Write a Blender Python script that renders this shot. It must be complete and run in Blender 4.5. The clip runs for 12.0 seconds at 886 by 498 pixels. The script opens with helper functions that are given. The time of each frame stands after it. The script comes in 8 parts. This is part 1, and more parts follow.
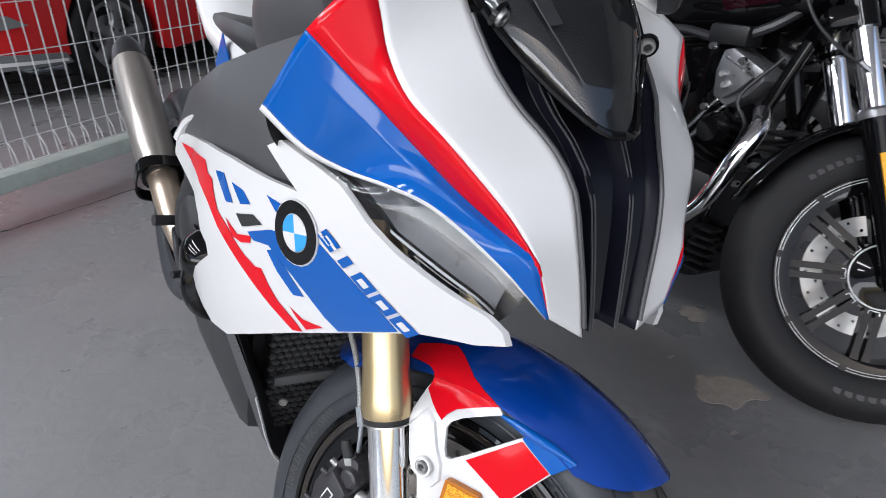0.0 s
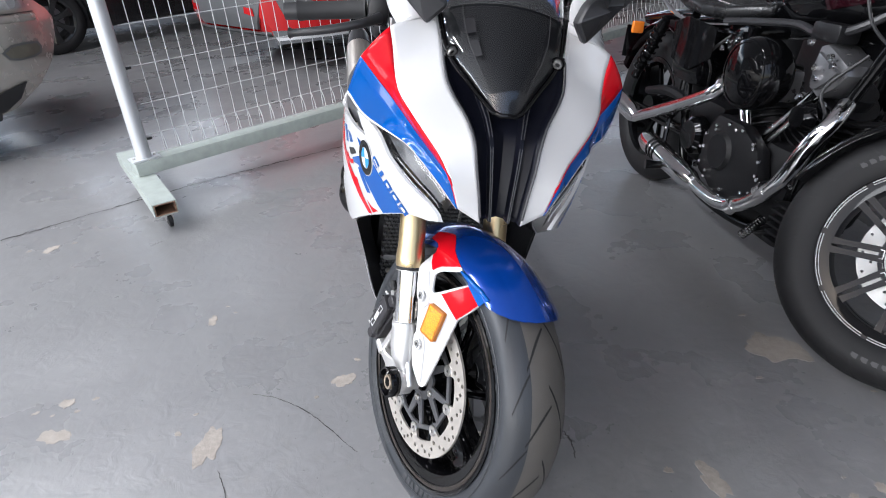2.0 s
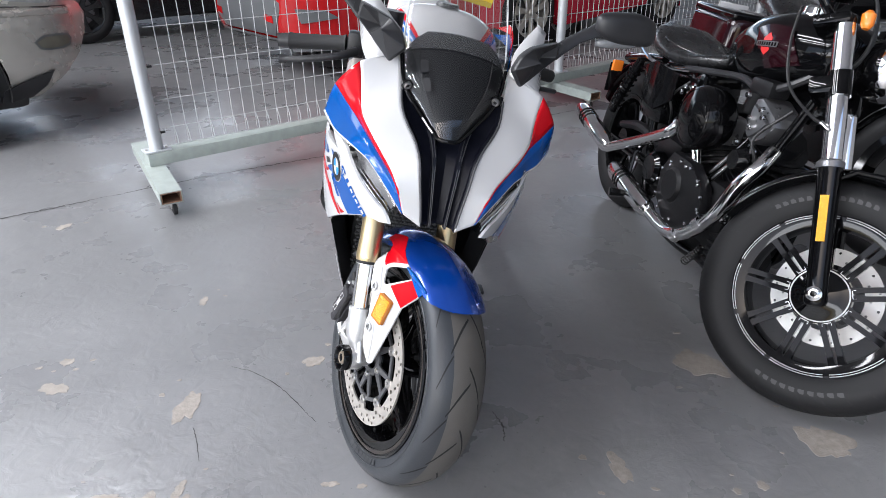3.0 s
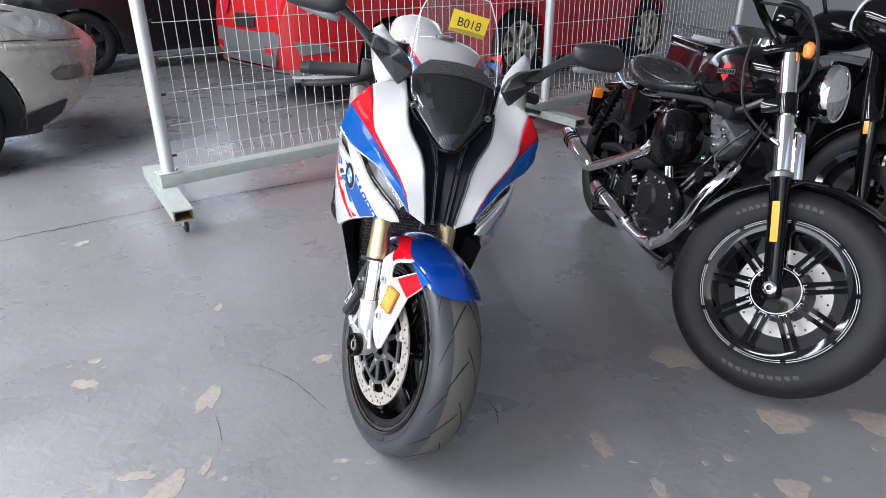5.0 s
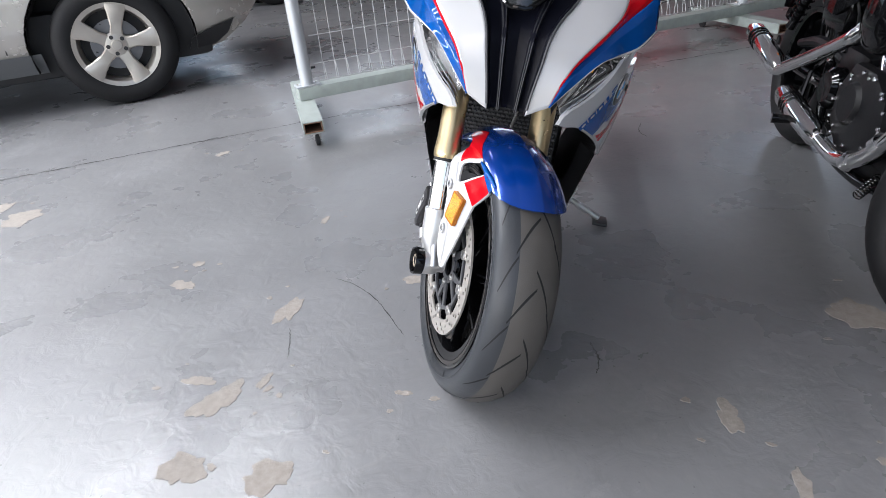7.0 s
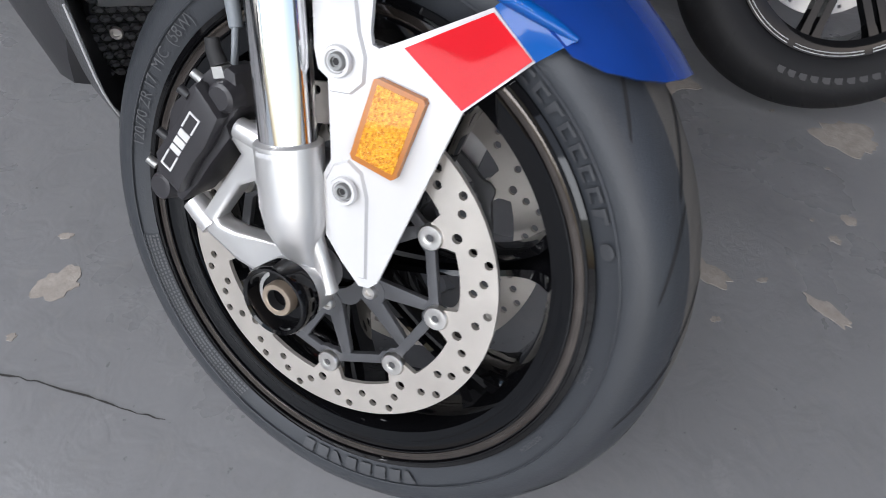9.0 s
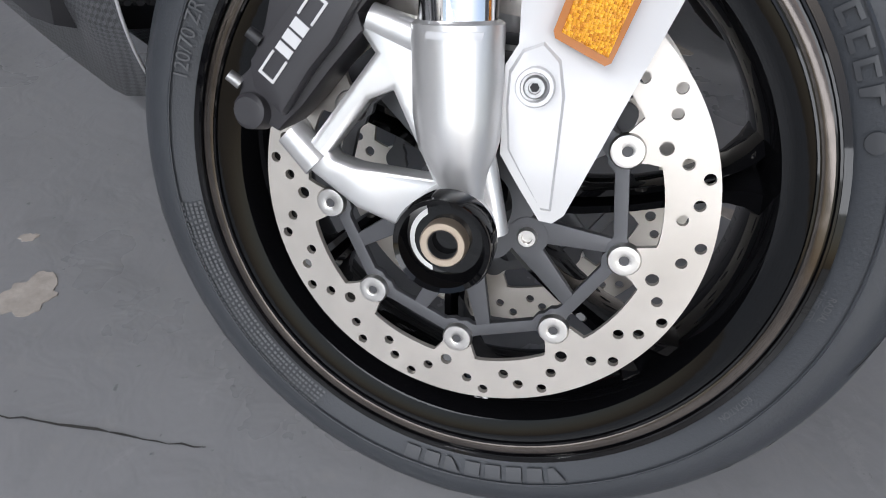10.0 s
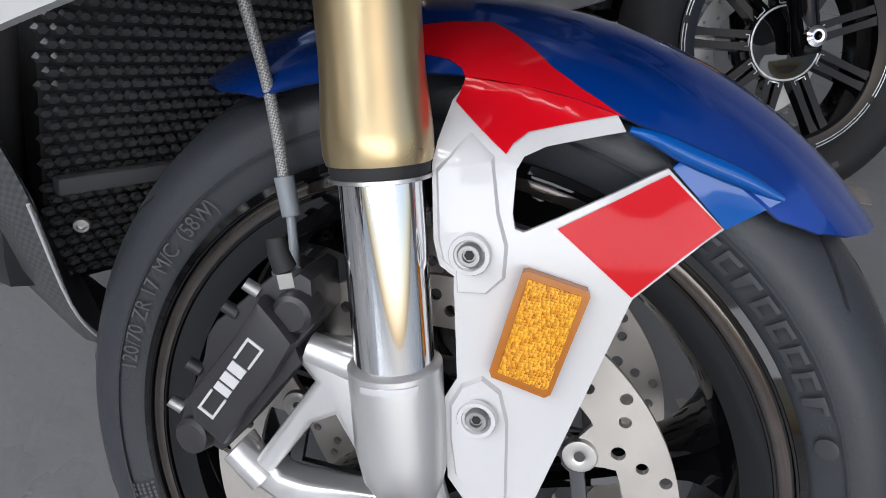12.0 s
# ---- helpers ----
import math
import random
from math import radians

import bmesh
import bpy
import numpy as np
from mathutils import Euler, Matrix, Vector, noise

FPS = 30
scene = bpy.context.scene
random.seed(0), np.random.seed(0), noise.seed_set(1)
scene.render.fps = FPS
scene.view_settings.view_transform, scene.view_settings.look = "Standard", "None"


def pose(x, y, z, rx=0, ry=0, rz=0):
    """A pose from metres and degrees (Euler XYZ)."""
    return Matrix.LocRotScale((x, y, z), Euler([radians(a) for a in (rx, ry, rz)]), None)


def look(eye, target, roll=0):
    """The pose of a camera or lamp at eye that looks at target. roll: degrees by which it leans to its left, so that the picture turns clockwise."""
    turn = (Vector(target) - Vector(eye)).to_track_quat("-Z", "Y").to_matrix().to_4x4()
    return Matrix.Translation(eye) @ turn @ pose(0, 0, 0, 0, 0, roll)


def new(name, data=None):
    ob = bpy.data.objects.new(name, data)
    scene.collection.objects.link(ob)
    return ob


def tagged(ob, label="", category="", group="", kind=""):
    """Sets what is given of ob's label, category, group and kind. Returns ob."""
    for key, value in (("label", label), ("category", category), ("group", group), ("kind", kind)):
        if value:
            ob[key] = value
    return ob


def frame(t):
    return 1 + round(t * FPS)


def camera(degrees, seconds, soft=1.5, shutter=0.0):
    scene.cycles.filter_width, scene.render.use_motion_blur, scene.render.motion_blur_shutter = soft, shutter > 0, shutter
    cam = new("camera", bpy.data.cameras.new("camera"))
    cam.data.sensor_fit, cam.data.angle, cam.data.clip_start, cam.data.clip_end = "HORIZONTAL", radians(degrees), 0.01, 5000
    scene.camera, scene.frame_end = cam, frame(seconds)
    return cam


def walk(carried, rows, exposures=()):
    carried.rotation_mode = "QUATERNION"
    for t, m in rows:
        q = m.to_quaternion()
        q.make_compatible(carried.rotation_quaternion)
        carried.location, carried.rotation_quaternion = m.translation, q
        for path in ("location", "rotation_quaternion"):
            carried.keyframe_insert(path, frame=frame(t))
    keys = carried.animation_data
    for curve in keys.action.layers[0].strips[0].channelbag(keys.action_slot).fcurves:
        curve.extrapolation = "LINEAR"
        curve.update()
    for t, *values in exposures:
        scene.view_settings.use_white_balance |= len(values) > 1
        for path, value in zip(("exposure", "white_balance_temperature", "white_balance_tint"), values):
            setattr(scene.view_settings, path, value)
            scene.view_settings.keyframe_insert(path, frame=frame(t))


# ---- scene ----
cam = camera(69.7, 12.0, soft=0.6, shutter=0.2)
PATH = [
    (0, (-0.201, -0.409, 0.999), (0.708, 1.141, 0.12), -0.9),
    (0.5, (-0.068, -0.482, 1.024), (0.456, 1.238, 0.147), -4.9),
    (1, (-0.032, -0.624, 1.05), (0.246, 1.195, 0.266), -1.5),
    (1.5, (-0.035, -0.851, 1.078), (0.223, 1.002, 0.372), -2.1),
    (2, (-0.015, -1.003, 1.139), (0.155, 0.757, 0.205), -4.8),
    (2.5, (0.053, -1.117, 1.178), (0.227, 0.617, 0.197), -0.8),
    (3, (0.084, -1.227, 1.216), (0.239, 0.553, 0.317), -0.5),
    (3.2, (0.077, -1.268, 1.223), (0.239, 0.522, 0.344), -1.6),
    (5, (0.039, -1.446, 1.235), (0.228, 0.371, 0.421), -0.4),
    (5.5, (0.034, -1.444, 1.232), (0.229, 0.368, 0.408), 0.2),
    (6, (0.069, -1.412, 1.183), (0.011, 0.388, 0.313), -2.6),
    (6.5, (0.248, -1.328, 1.129), (-0.081, 0.44, 0.254), -5.5),
    (6.6, (0.286, -1.285, 1.125), (-0.091, 0.44, 0.185), -5.6),
    (6.7, (0.308, -1.265, 1.098), (-0.094, 0.444, 0.14), -5.6),
    (8.3, (-0.026, -0.504, 0.836), (0.145, 1.007, -0.463), -3.6),
    (8.5, (-0.072, -0.43, 0.792), (0.333, 0.916, -0.63), 1.3),
    (9, (-0.174, -0.295, 0.733), (0.781, 0.67, -0.736), 7.5),
    (9.5, (-0.28, -0.194, 0.641), (0.773, 0.714, -0.797), 7.6),
    (10, (-0.274, -0.144, 0.581), (0.907, 0.664, -0.816), 10.8),
    (10.5, (-0.246, -0.126, 0.596), (1.013, 0.661, -0.743), 11.1),
    (11, (-0.218, -0.11, 0.644), (1.098, 0.758, -0.586), 9.0),
    (11.5, (-0.199, -0.095, 0.676), (1.115, 0.787, -0.546), 7.1),
    (12, (-0.191, -0.095, 0.687), (1.127, 0.827, -0.501), 6.9),
]
walk(cam, [(t, look(eye, target, roll)) for t, eye, target, roll in PATH],
     [(0.0, 0.54), (1.0, 0.90), (2.0, 1.00), (5.5, 1.02), (6.5, 0.96), (8.5, 0.58), (9.0, 0.48), (9.5, 0.42), (10.5, 0.08), (12.0, 0.10)])

# ---- light ----
world = bpy.data.worlds.new("sky")
scene.world = world
world.use_nodes = True
wn = world.node_tree.nodes
sky = wn.new("ShaderNodeTexSky")
sky.sky_type = "NISHITA"
sky.sun_disc = False
SUN_EL, SUN_ROT = radians(48), radians(215)
sky.sun_elevation, sky.sun_rotation = SUN_EL, SUN_ROT
sky.air_density, sky.dust_density, sky.ozone_density = 1.0, 2.5, 1.0
wn["Background"].inputs[1].default_value = 0.15
world.node_tree.links.new(sky.outputs[0], wn["Background"].inputs[0])

sun = new("sun", bpy.data.lights.new("sun", "SUN"))
sun.data.energy, sun.data.angle, sun.data.color = 0.5, radians(14), (0.97, 0.98, 1.0)
sun.matrix_world = look((-3.0, -4.3, 6.0), (0, 0, 0.0))


def area(name, eye, target, w, h, energy, col=(1, 1, 1)):
    lamp = new(name, bpy.data.lights.new(name, "AREA"))
    lamp.data.shape, lamp.data.size, lamp.data.size_y = "RECTANGLE", w, h
    lamp.data.energy, lamp.data.color = energy, col
    lamp.matrix_world = look(eye, target)
    return lamp


# unseen area lamps, added to stand in for the daylight of the open front, of the gap over the back wall, and of three
# strips in the roof
DAY = (0.92, 0.943, 1.0)
area("daylight_front", (-5.6, -4.6, 1.95), (0.0, 0.8, 0.5), 11.0, 1.2, 200, DAY)
area("daylight_back", (-1.0, 13.7, 3.3), (0.0, 1.0, 0.0), 15.0, 0.8, 80, DAY)
for x in (-6.4, -4.7, -3.0):
    area("roof_light", (x, 0.9, 4.5), (x + 2.0, 0.9, 0.0), 6.0, 0.26, 130, DAY)
scene.view_settings.exposure = 0.0


# ---- materials ----
def nodes_of(name):
    m = bpy.data.materials.new(name)
    m.use_nodes = True
    nt = m.node_tree
    return m, nt, nt.nodes["Principled BSDF"]


def surface(name, col, rough=0.5, metal=0.0, coat=0.0, vary=0.08, scale=14.0, bump=0.0, bscale=220.0, rvary=0.08, spec=0.5):
    """A plain surface with two scales of variation in colour and gloss, and fine relief."""
    m, nt, b = nodes_of(name)
    n, l = nt.nodes, nt.links
    tc = n.new("ShaderNodeTexCoord")
    big = n.new("ShaderNodeTexNoise")
    big.inputs["Scale"].default_value, big.inputs["Detail"].default_value = scale, 5
    l.new(tc.outputs["Object"], big.inputs["Vector"])
    ramp = n.new("ShaderNodeMix")
    ramp.data_type = "RGBA"
    ramp.inputs[6].default_value = (*[c * (1 - vary) for c in col], 1)
    ramp.inputs[7].default_value = (*[min(1, c * (1 + vary)) for c in col], 1)
    l.new(big.outputs["Fac"], ramp.inputs[0])
    l.new(ramp.outputs[2], b.inputs["Base Color"])
    fine = n.new("ShaderNodeTexNoise")
    fine.inputs["Scale"].default_value, fine.inputs["Detail"].default_value = bscale, 3
    l.new(tc.outputs["Object"], fine.inputs["Vector"])
    mr = n.new("ShaderNodeMapRange")
    mr.inputs[3].default_value, mr.inputs[4].default_value = max(0.02, rough - rvary), min(1, rough + rvary)
    l.new(big.outputs["Fac"], mr.inputs[0])
    l.new(mr.outputs[0], b.inputs["Roughness"])
    b.inputs["Metallic"].default_value = metal
    b.inputs["Coat Weight"].default_value = coat
    b.inputs["Coat Roughness"].default_value = 0.04
    b.inputs["Specular IOR Level"].default_value = spec
    if bump:
        bp = n.new("ShaderNodeBump")
        bp.inputs["Strength"].default_value, bp.inputs["Distance"].default_value = bump, 0.001
        l.new(fine.outputs["Fac"], bp.inputs["Height"])
        l.new(bp.outputs[0], b.inputs["Normal"])
    return m


def thin_glass(name, col, clear, rough=0.03, skin=(0.01, 0.01, 0.012), ior=1.5):
    """A clear or tinted sheet: what passes through is tinted, the rest is a glossy skin."""
    m, nt, b = nodes_of(name)
    n, l = nt.nodes, nt.links
    tr = n.new("ShaderNodeBsdfTransparent")
    tr.inputs[0].default_value = (*col, 1)
    b.inputs["Base Color"].default_value = (*skin, 1)
    b.inputs["Specular IOR Level"].default_value = 0.0
    b.inputs["Roughness"].default_value = rough
    mix = n.new("ShaderNodeMixShader")
    mix.inputs[0].default_value = clear
    l.new(b.outputs[0], mix.inputs[1])
    l.new(tr.outputs[0], mix.inputs[2])
    fr, gl, top = n.new("ShaderNodeFresnel"), n.new("ShaderNodeBsdfGlossy"), n.new("ShaderNodeMixShader")
    fr.inputs[0].default_value = ior
    gl.inputs["Roughness"].default_value = rough
    l.new(fr.outputs[0], top.inputs[0])
    l.new(mix.outputs[0], top.inputs[1])
    l.new(gl.outputs[0], top.inputs[2])
    l.new(top.outputs[0], n["Material Output"].inputs[0])
    return m


def carbon(name, dark=(0.016, 0.017, 0.018), pale=(0.05, 0.052, 0.055), scale=360, rough=0.42):
    """Woven carbon fibre: two directions of fine bands."""
    m, nt, b = nodes_of(name)
    n, l = nt.nodes, nt.links
    tc = n.new("ShaderNodeTexCoord")
    mp = n.new("ShaderNodeMapping")
    mp.inputs["Rotation"].default_value = (0.6, 0.3, 0.78)
    l.new(tc.outputs["Object"], mp.inputs[0])
    ch = n.new("ShaderNodeTexChecker")
    ch.inputs["Scale"].default_value = scale
    ch.inputs[1].default_value = (*dark, 1)
    ch.inputs[2].default_value = (*pale, 1)
    l.new(mp.outputs[0], ch.inputs[0])
    l.new(ch.outputs[0], b.inputs["Base Color"])
    b.inputs["Roughness"].default_value = rough
    b.inputs["Coat Weight"].default_value = 0.15
    return m


WHITE = surface("white_paint", (0.545, 0.543, 0.546), 0.10, coat=0.0, vary=0.02, rvary=0.04)
RED = surface("red_paint", (0.53, 0.004, 0.011), 0.07, coat=0.0, rvary=0.03, spec=0.15, vary=0.04)
BLUE = surface("blue_paint", (0.0005, 0.072, 0.315), 0.06, coat=0.0, rvary=0.03, spec=0.36, vary=0.05)
DEEPBLUE = surface("deep_blue_metallic_paint", (0.002, 0.052, 0.34), 0.17, metal=0.45, coat=0.9, vary=0.06, scale=40)
BLACKGLOSS = surface("black_gloss_paint", (0.003, 0.003, 0.0035), 0.035, coat=0.0, rvary=0.015, spec=0.32, vary=0.1)
BLACKSATIN = surface("black_satin_plastic", (0.018, 0.018, 0.02), 0.42, vary=0.15, bump=0.12)
DARKGREY = surface("dark_grey_satin", (0.052, 0.052, 0.056), 0.42, vary=0.1, bump=0.08)
BLACKMATT = surface("black_matt", (0.012, 0.012, 0.013), 0.65, vary=0.15, bump=0.15)
CALIPER = surface("caliper_black_anodised", (0.022, 0.021, 0.024), 0.42, vary=0.12, bump=0.10, bscale=2400)
RUBBER = surface("tyre_rubber", (0.030, 0.033, 0.038), 0.40, spec=0.40, vary=0.16, scale=9, bump=0.25, bscale=420)
GROOVE = surface("tyre_groove_rubber", (0.008, 0.008, 0.009), 0.8, vary=0.1)
CHROME = surface("polished_chrome", (0.86, 0.86, 0.87), 0.06, metal=1.0, vary=0.02, rvary=0.03)
STEEL = surface("brushed_steel", (0.62, 0.60, 0.575), 0.33, metal=1.0, vary=0.07, scale=30, bump=0.1, bscale=500)
DISC = surface("brake_disc_steel", (0.52, 0.485, 0.445), 0.34, metal=0.62, vary=0.14, scale=30, bump=0.04, bscale=700)
ALU = surface("cast_silver_aluminium", (0.66, 0.655, 0.65), 0.32, metal=0.75, vary=0.05, bump=0.06, bscale=2600)
GOLD = surface("gold_anodised_aluminium", (0.56, 0.435, 0.25), 0.30, metal=0.9, vary=0.05, scale=20)
CARRIER = surface("dark_grey_anodised", (0.085, 0.086, 0.092), 0.42, metal=0.35, vary=0.08, bump=0.15)
BRONZE = surface("bronze_bolt", (0.56, 0.46, 0.36), 0.32, metal=0.85, vary=0.1)
WORN = surface("worn_rim_lip", (0.080, 0.069, 0.062), 0.12, metal=0.8, vary=0.35, scale=60)


def prism(name, a, c, scale):
    """Moulded prisms under a clear amber skin."""
    m, nt, b = nodes_of(name)
    n, l = nt.nodes, nt.links
    tc, vo, mix, bp = n.new("ShaderNodeTexCoord"), n.new("ShaderNodeTexVoronoi"), n.new("ShaderNodeMix"), n.new("ShaderNodeBump")
    vo.inputs["Scale"].default_value = scale
    vo.inputs["Randomness"].default_value = 0.25
    l.new(tc.outputs["Object"], vo.inputs["Vector"])
    mix.data_type = "RGBA"
    mix.inputs[6].default_value, mix.inputs[7].default_value = (*a, 1), (*c, 1)
    cl = n.new("ShaderNodeSeparateColor")
    l.new(vo.outputs["Color"], cl.inputs[0])
    l.new(cl.outputs[0], mix.inputs[0])
    l.new(mix.outputs[2], b.inputs["Base Color"])
    bp.inputs["Strength"].default_value, bp.inputs["Distance"].default_value = 0.8, 0.002
    l.new(vo.outputs["Distance"], bp.inputs["Height"])
    l.new(bp.outputs[0], b.inputs["Normal"])
    b.inputs["Roughness"].default_value = 0.25
    b.inputs["Coat Weight"].default_value = 0.35
    b.inputs["Coat Roughness"].default_value = 0.03
    return m


AMBER = prism("amber_reflector_prisms", (0.95, 0.46, 0.02), (0.56, 0.17, 0.0), 640)
AMBERRIM = surface("dark_amber_rim", (0.36, 0.11, 0.004), 0.2, vary=0.15)
DUSTY = surface("dusty_worn_tread", (0.084, 0.078, 0.071), 0.55, spec=0.4, vary=0.2, scale=20, bump=0.3, bscale=380)
CARBON = carbon("carbon_weave", (0.012, 0.013, 0.014), (0.085, 0.088, 0.094), 300)
BRAID = carbon("braided_steel_hose", (0.10, 0.10, 0.10), (0.36, 0.355, 0.34), 900, 0.35)
LENS = thin_glass("headlight_lens", (0.97, 0.975, 0.98), 0.96)
SMOKE = thin_glass("smoked_screen", (0.62, 0.63, 0.64), 0.98, 0.03, (0.01, 0.01, 0.012), 1.7)
# the pale skin puts a haze of reflected light into the clear screen's colour
CLEAR = thin_glass("clear_screen", (0.93, 0.93, 0.93), 0.84, 0.03, (0.20, 0.205, 0.21), 1.75)
SCREENBACK = surface("grey_screen_backing", (0.020, 0.021, 0.024), 0.5, vary=0.12)
NOSEBLACK = surface("black_nose_plastic", (0.005, 0.0055, 0.010), 0.36, vary=0.15, bump=0.06, spec=0.14)
LAMPGREY = surface("smoky_lamp_bowl", (0.13, 0.133, 0.14), 0.28, vary=0.6, scale=24)
FROSTED = surface("frosted_strip", (0.52, 0.535, 0.55), 0.3, vary=0.15, scale=300)
SMOKYLENS = surface("smoky_indicator_lens", (0.16, 0.165, 0.17), 0.12, vary=0.3, scale=80)
LENSEDGE = surface("polished_lens_edge", (0.70, 0.72, 0.74), 0.12)
MUFFLER = surface("brushed_titanium_steel", (0.50, 0.465, 0.43), 0.34, metal=0.9, vary=0.1, scale=12, bump=0.1, bscale=500)
BRIGHTBOLT = surface("stainless_bolt", (0.36, 0.36, 0.355), 0.34, metal=0.85, vary=0.1)
YELLOW = surface("yellow_card", (0.66, 0.46, 0.02), 0.5, vary=0.05)
HOSESLEEVE = surface("grey_hose_sleeve", (0.20, 0.22, 0.24), 0.4, vary=0.1)
INK = surface("black_ink", (0.012, 0.012, 0.012), 0.6)
SKYBLUE = surface("light_blue_enamel", (0.02, 0.27, 0.62), 0.25, coat=0.5)
GREYLETTER = surface("grey_raised_rubber", (0.062, 0.064, 0.068), 0.55, vary=0.15)
# silver of prints and small metal parts, also of painted edge highlights
PRINTANDGLINT = surface("silver_print_and_glint", (0.62, 0.62, 0.63), 0.4, metal=0.4)
RUBBERMARK = surface("raised_rubber", (0.036, 0.038, 0.042), 0.46, vary=0.15)


# ---- shaping ----
def finish(bm, angle=38):
    bmesh.ops.recalc_face_normals(bm, faces=bm.faces)
    me = bpy.data.meshes.new("shape")
    for f in bm.faces:
        f.smooth = True
    bm.to_mesh(me)
    bm.free()
    me.set_sharp_from_angle(angle=radians(angle))
    return me


def part(name, bm, material, parent, label="", m=None, angle=38):
    """Links a bmesh as one mesh object under a thing or a part."""
    if m is not None:
        bm.transform(m)
    me = finish(bm, angle)
    for mt in material if isinstance(material, (list, tuple)) else [material]:
        me.materials.append(mt)
    ob = new(name, me)
    ob.parent = parent
    if label:
        tagged(ob, label)
    return ob


def empty(name, m, label, category, group=""):
    ob = new(name)
    ob.matrix_world = m
    return tagged(ob, label, category, group)


def thing(name, bm, material, label, category, group="", m=None, kind="", angle=38):
    me = finish(bm, angle)
    for mt in material if isinstance(material, (list, tuple)) else [material]:
        me.materials.append(mt)
    ob = new(name, me)
    if m is not None:
        ob.matrix_world = m
    return tagged(ob, label, category, group, kind)


def join(bm, other):
    me = bpy.data.meshes.new("tmp")
    other.to_mesh(me)
    other.free()
    bm.from_mesh(me)
    bpy.data.meshes.remove(me)
    return bm


def smooth_line(pts, n):
    """n points at even steps along a smooth curve through the given ones."""
    p = [np.array(q, float) for q in pts]
    p = [2 * p[0] - p[1]] + p + [2 * p[-1] - p[-2]]
    out = []
    for i in range(1, len(p) - 2):
        for k in range(24):
            t = k / 24
            a, b, c, d = p[i - 1], p[i], p[i + 1], p[i + 2]
            out.append(0.5 * (2 * b + (c - a) * t + (2 * a - 5 * b + 4 * c - d) * t * t + (3 * b - a - 3 * c + d) * t ** 3))
    out.append(p[-2])
    out = np.array(out)
    s = np.r_[0, np.cumsum(np.linalg.norm(np.diff(out, axis=0), axis=1))]
    w = np.linspace(0, s[-1], n)
    return [Vector([np.interp(x, s, out[:, k]) for k in range(out.shape[1])]) for x in w]


def loft(rows, closed=False, wrap=False, caps=False):
    """A skin over rows of points. closed: each row is a ring. wrap: the last row joins the first."""
    bm = bmesh.new()
    v = [[bm.verts.new(p) for p in r] for r in rows]
    n, k = len(v), len(v[0])
    for i in range(n if wrap else n - 1):
        a, b = v[i], v[(i + 1) % n]
        for j in range(k if closed else k - 1):
            q = [a[j], a[(j + 1) % k], b[(j + 1) % k], b[j]]
            if len({tuple(x.co) for x in q}) > 2:
                bm.faces.new(q)
    if caps and closed:
        bm.faces.new(v[0])
        bm.faces.new(v[-1])
    bmesh.ops.remove_doubles(bm, verts=bm.verts, dist=1e-6)
    return bm


def lathe(profile, n=48, closed=False, a0=0.0, a1=2 * math.pi):
    """Turns (x, r) pairs about the x axis; angle 0 points ahead (-y), a quarter up (+z)."""
    full = abs(a1 - a0 - 2 * math.pi) < 1e-6
    steps = n if full else n + 1
    rows = [[(x, -r * math.cos(a0 + (a1 - a0) * i / n), r * math.sin(a0 + (a1 - a0) * i / n)) for x, r in profile] for i in range(steps)]
    return loft(rows, closed=closed, wrap=full)


def tube(pts, r, n=10, steps=0, caps=True):
    """A round bar along points; r is one radius or one a point."""
    rr = r if isinstance(r, (list, tuple)) else [r] * len(pts)
    if steps:
        q = smooth_line([(*p, a) for p, a in zip(pts, rr)], steps)
        pts, rr = [Vector(x[:3]) for x in q], [x[3] for x in q]
    pts = [Vector(p) for p in pts]
    rows, up = [], None
    for i, p in enumerate(pts):
        d = (pts[min(i + 1, len(pts) - 1)] - pts[max(i - 1, 0)]).normalized()
        if up is None:
            up = d.orthogonal().normalized()
        up = (up - d * up.dot(d)).normalized()
        side = d.cross(up)
        rows.append([p + rr[i] * (math.cos(2 * math.pi * k / n) * up + math.sin(2 * math.pi * k / n) * side) for k in range(n)])
    return loft(rows, closed=True, caps=caps)


def box(c, s, bevel=0.0, m=None, seg=2):
    bm = bmesh.new()
    bmesh.ops.create_cube(bm, size=1.0)
    bmesh.ops.scale(bm, vec=s, verts=bm.verts)
    if bevel:
        bmesh.ops.bevel(bm, geom=bm.edges[:], offset=bevel, segments=seg, profile=0.6, affect="EDGES")
    bmesh.ops.translate(bm, vec=c, verts=bm.verts)
    if m is not None:
        bm.transform(m)
    return bm


def plate(outline, t, holes=(), bevel=0.0):
    """A flat plate from an outline in (y, z), with holes, from x = -t/2 to t/2."""
    bm = bmesh.new()
    edges = []
    for ring in (outline, *holes):
        v = [bm.verts.new((-t / 2, *p)) for p in ring]
        edges += [bm.edges.new((v[i], v[(i + 1) % len(v)])) for i in range(len(v))]
    bmesh.ops.triangle_fill(bm, use_beauty=True, edges=edges)
    g = bmesh.ops.extrude_face_region(bm, geom=bm.faces[:])
    bmesh.ops.translate(bm, vec=(t, 0, 0), verts=[x for x in g["geom"] if isinstance(x, bmesh.types.BMVert)])
    if bevel:
        sharp = [e for e in bm.edges if len(e.link_faces) == 2 and e.calc_face_angle(0) > 0.8 and abs(e.verts[0].co.x - e.verts[1].co.x) < 1e-6]
        bmesh.ops.bevel(bm, geom=sharp, offset=bevel, segments=2, profile=0.6, affect="EDGES")
    return bm


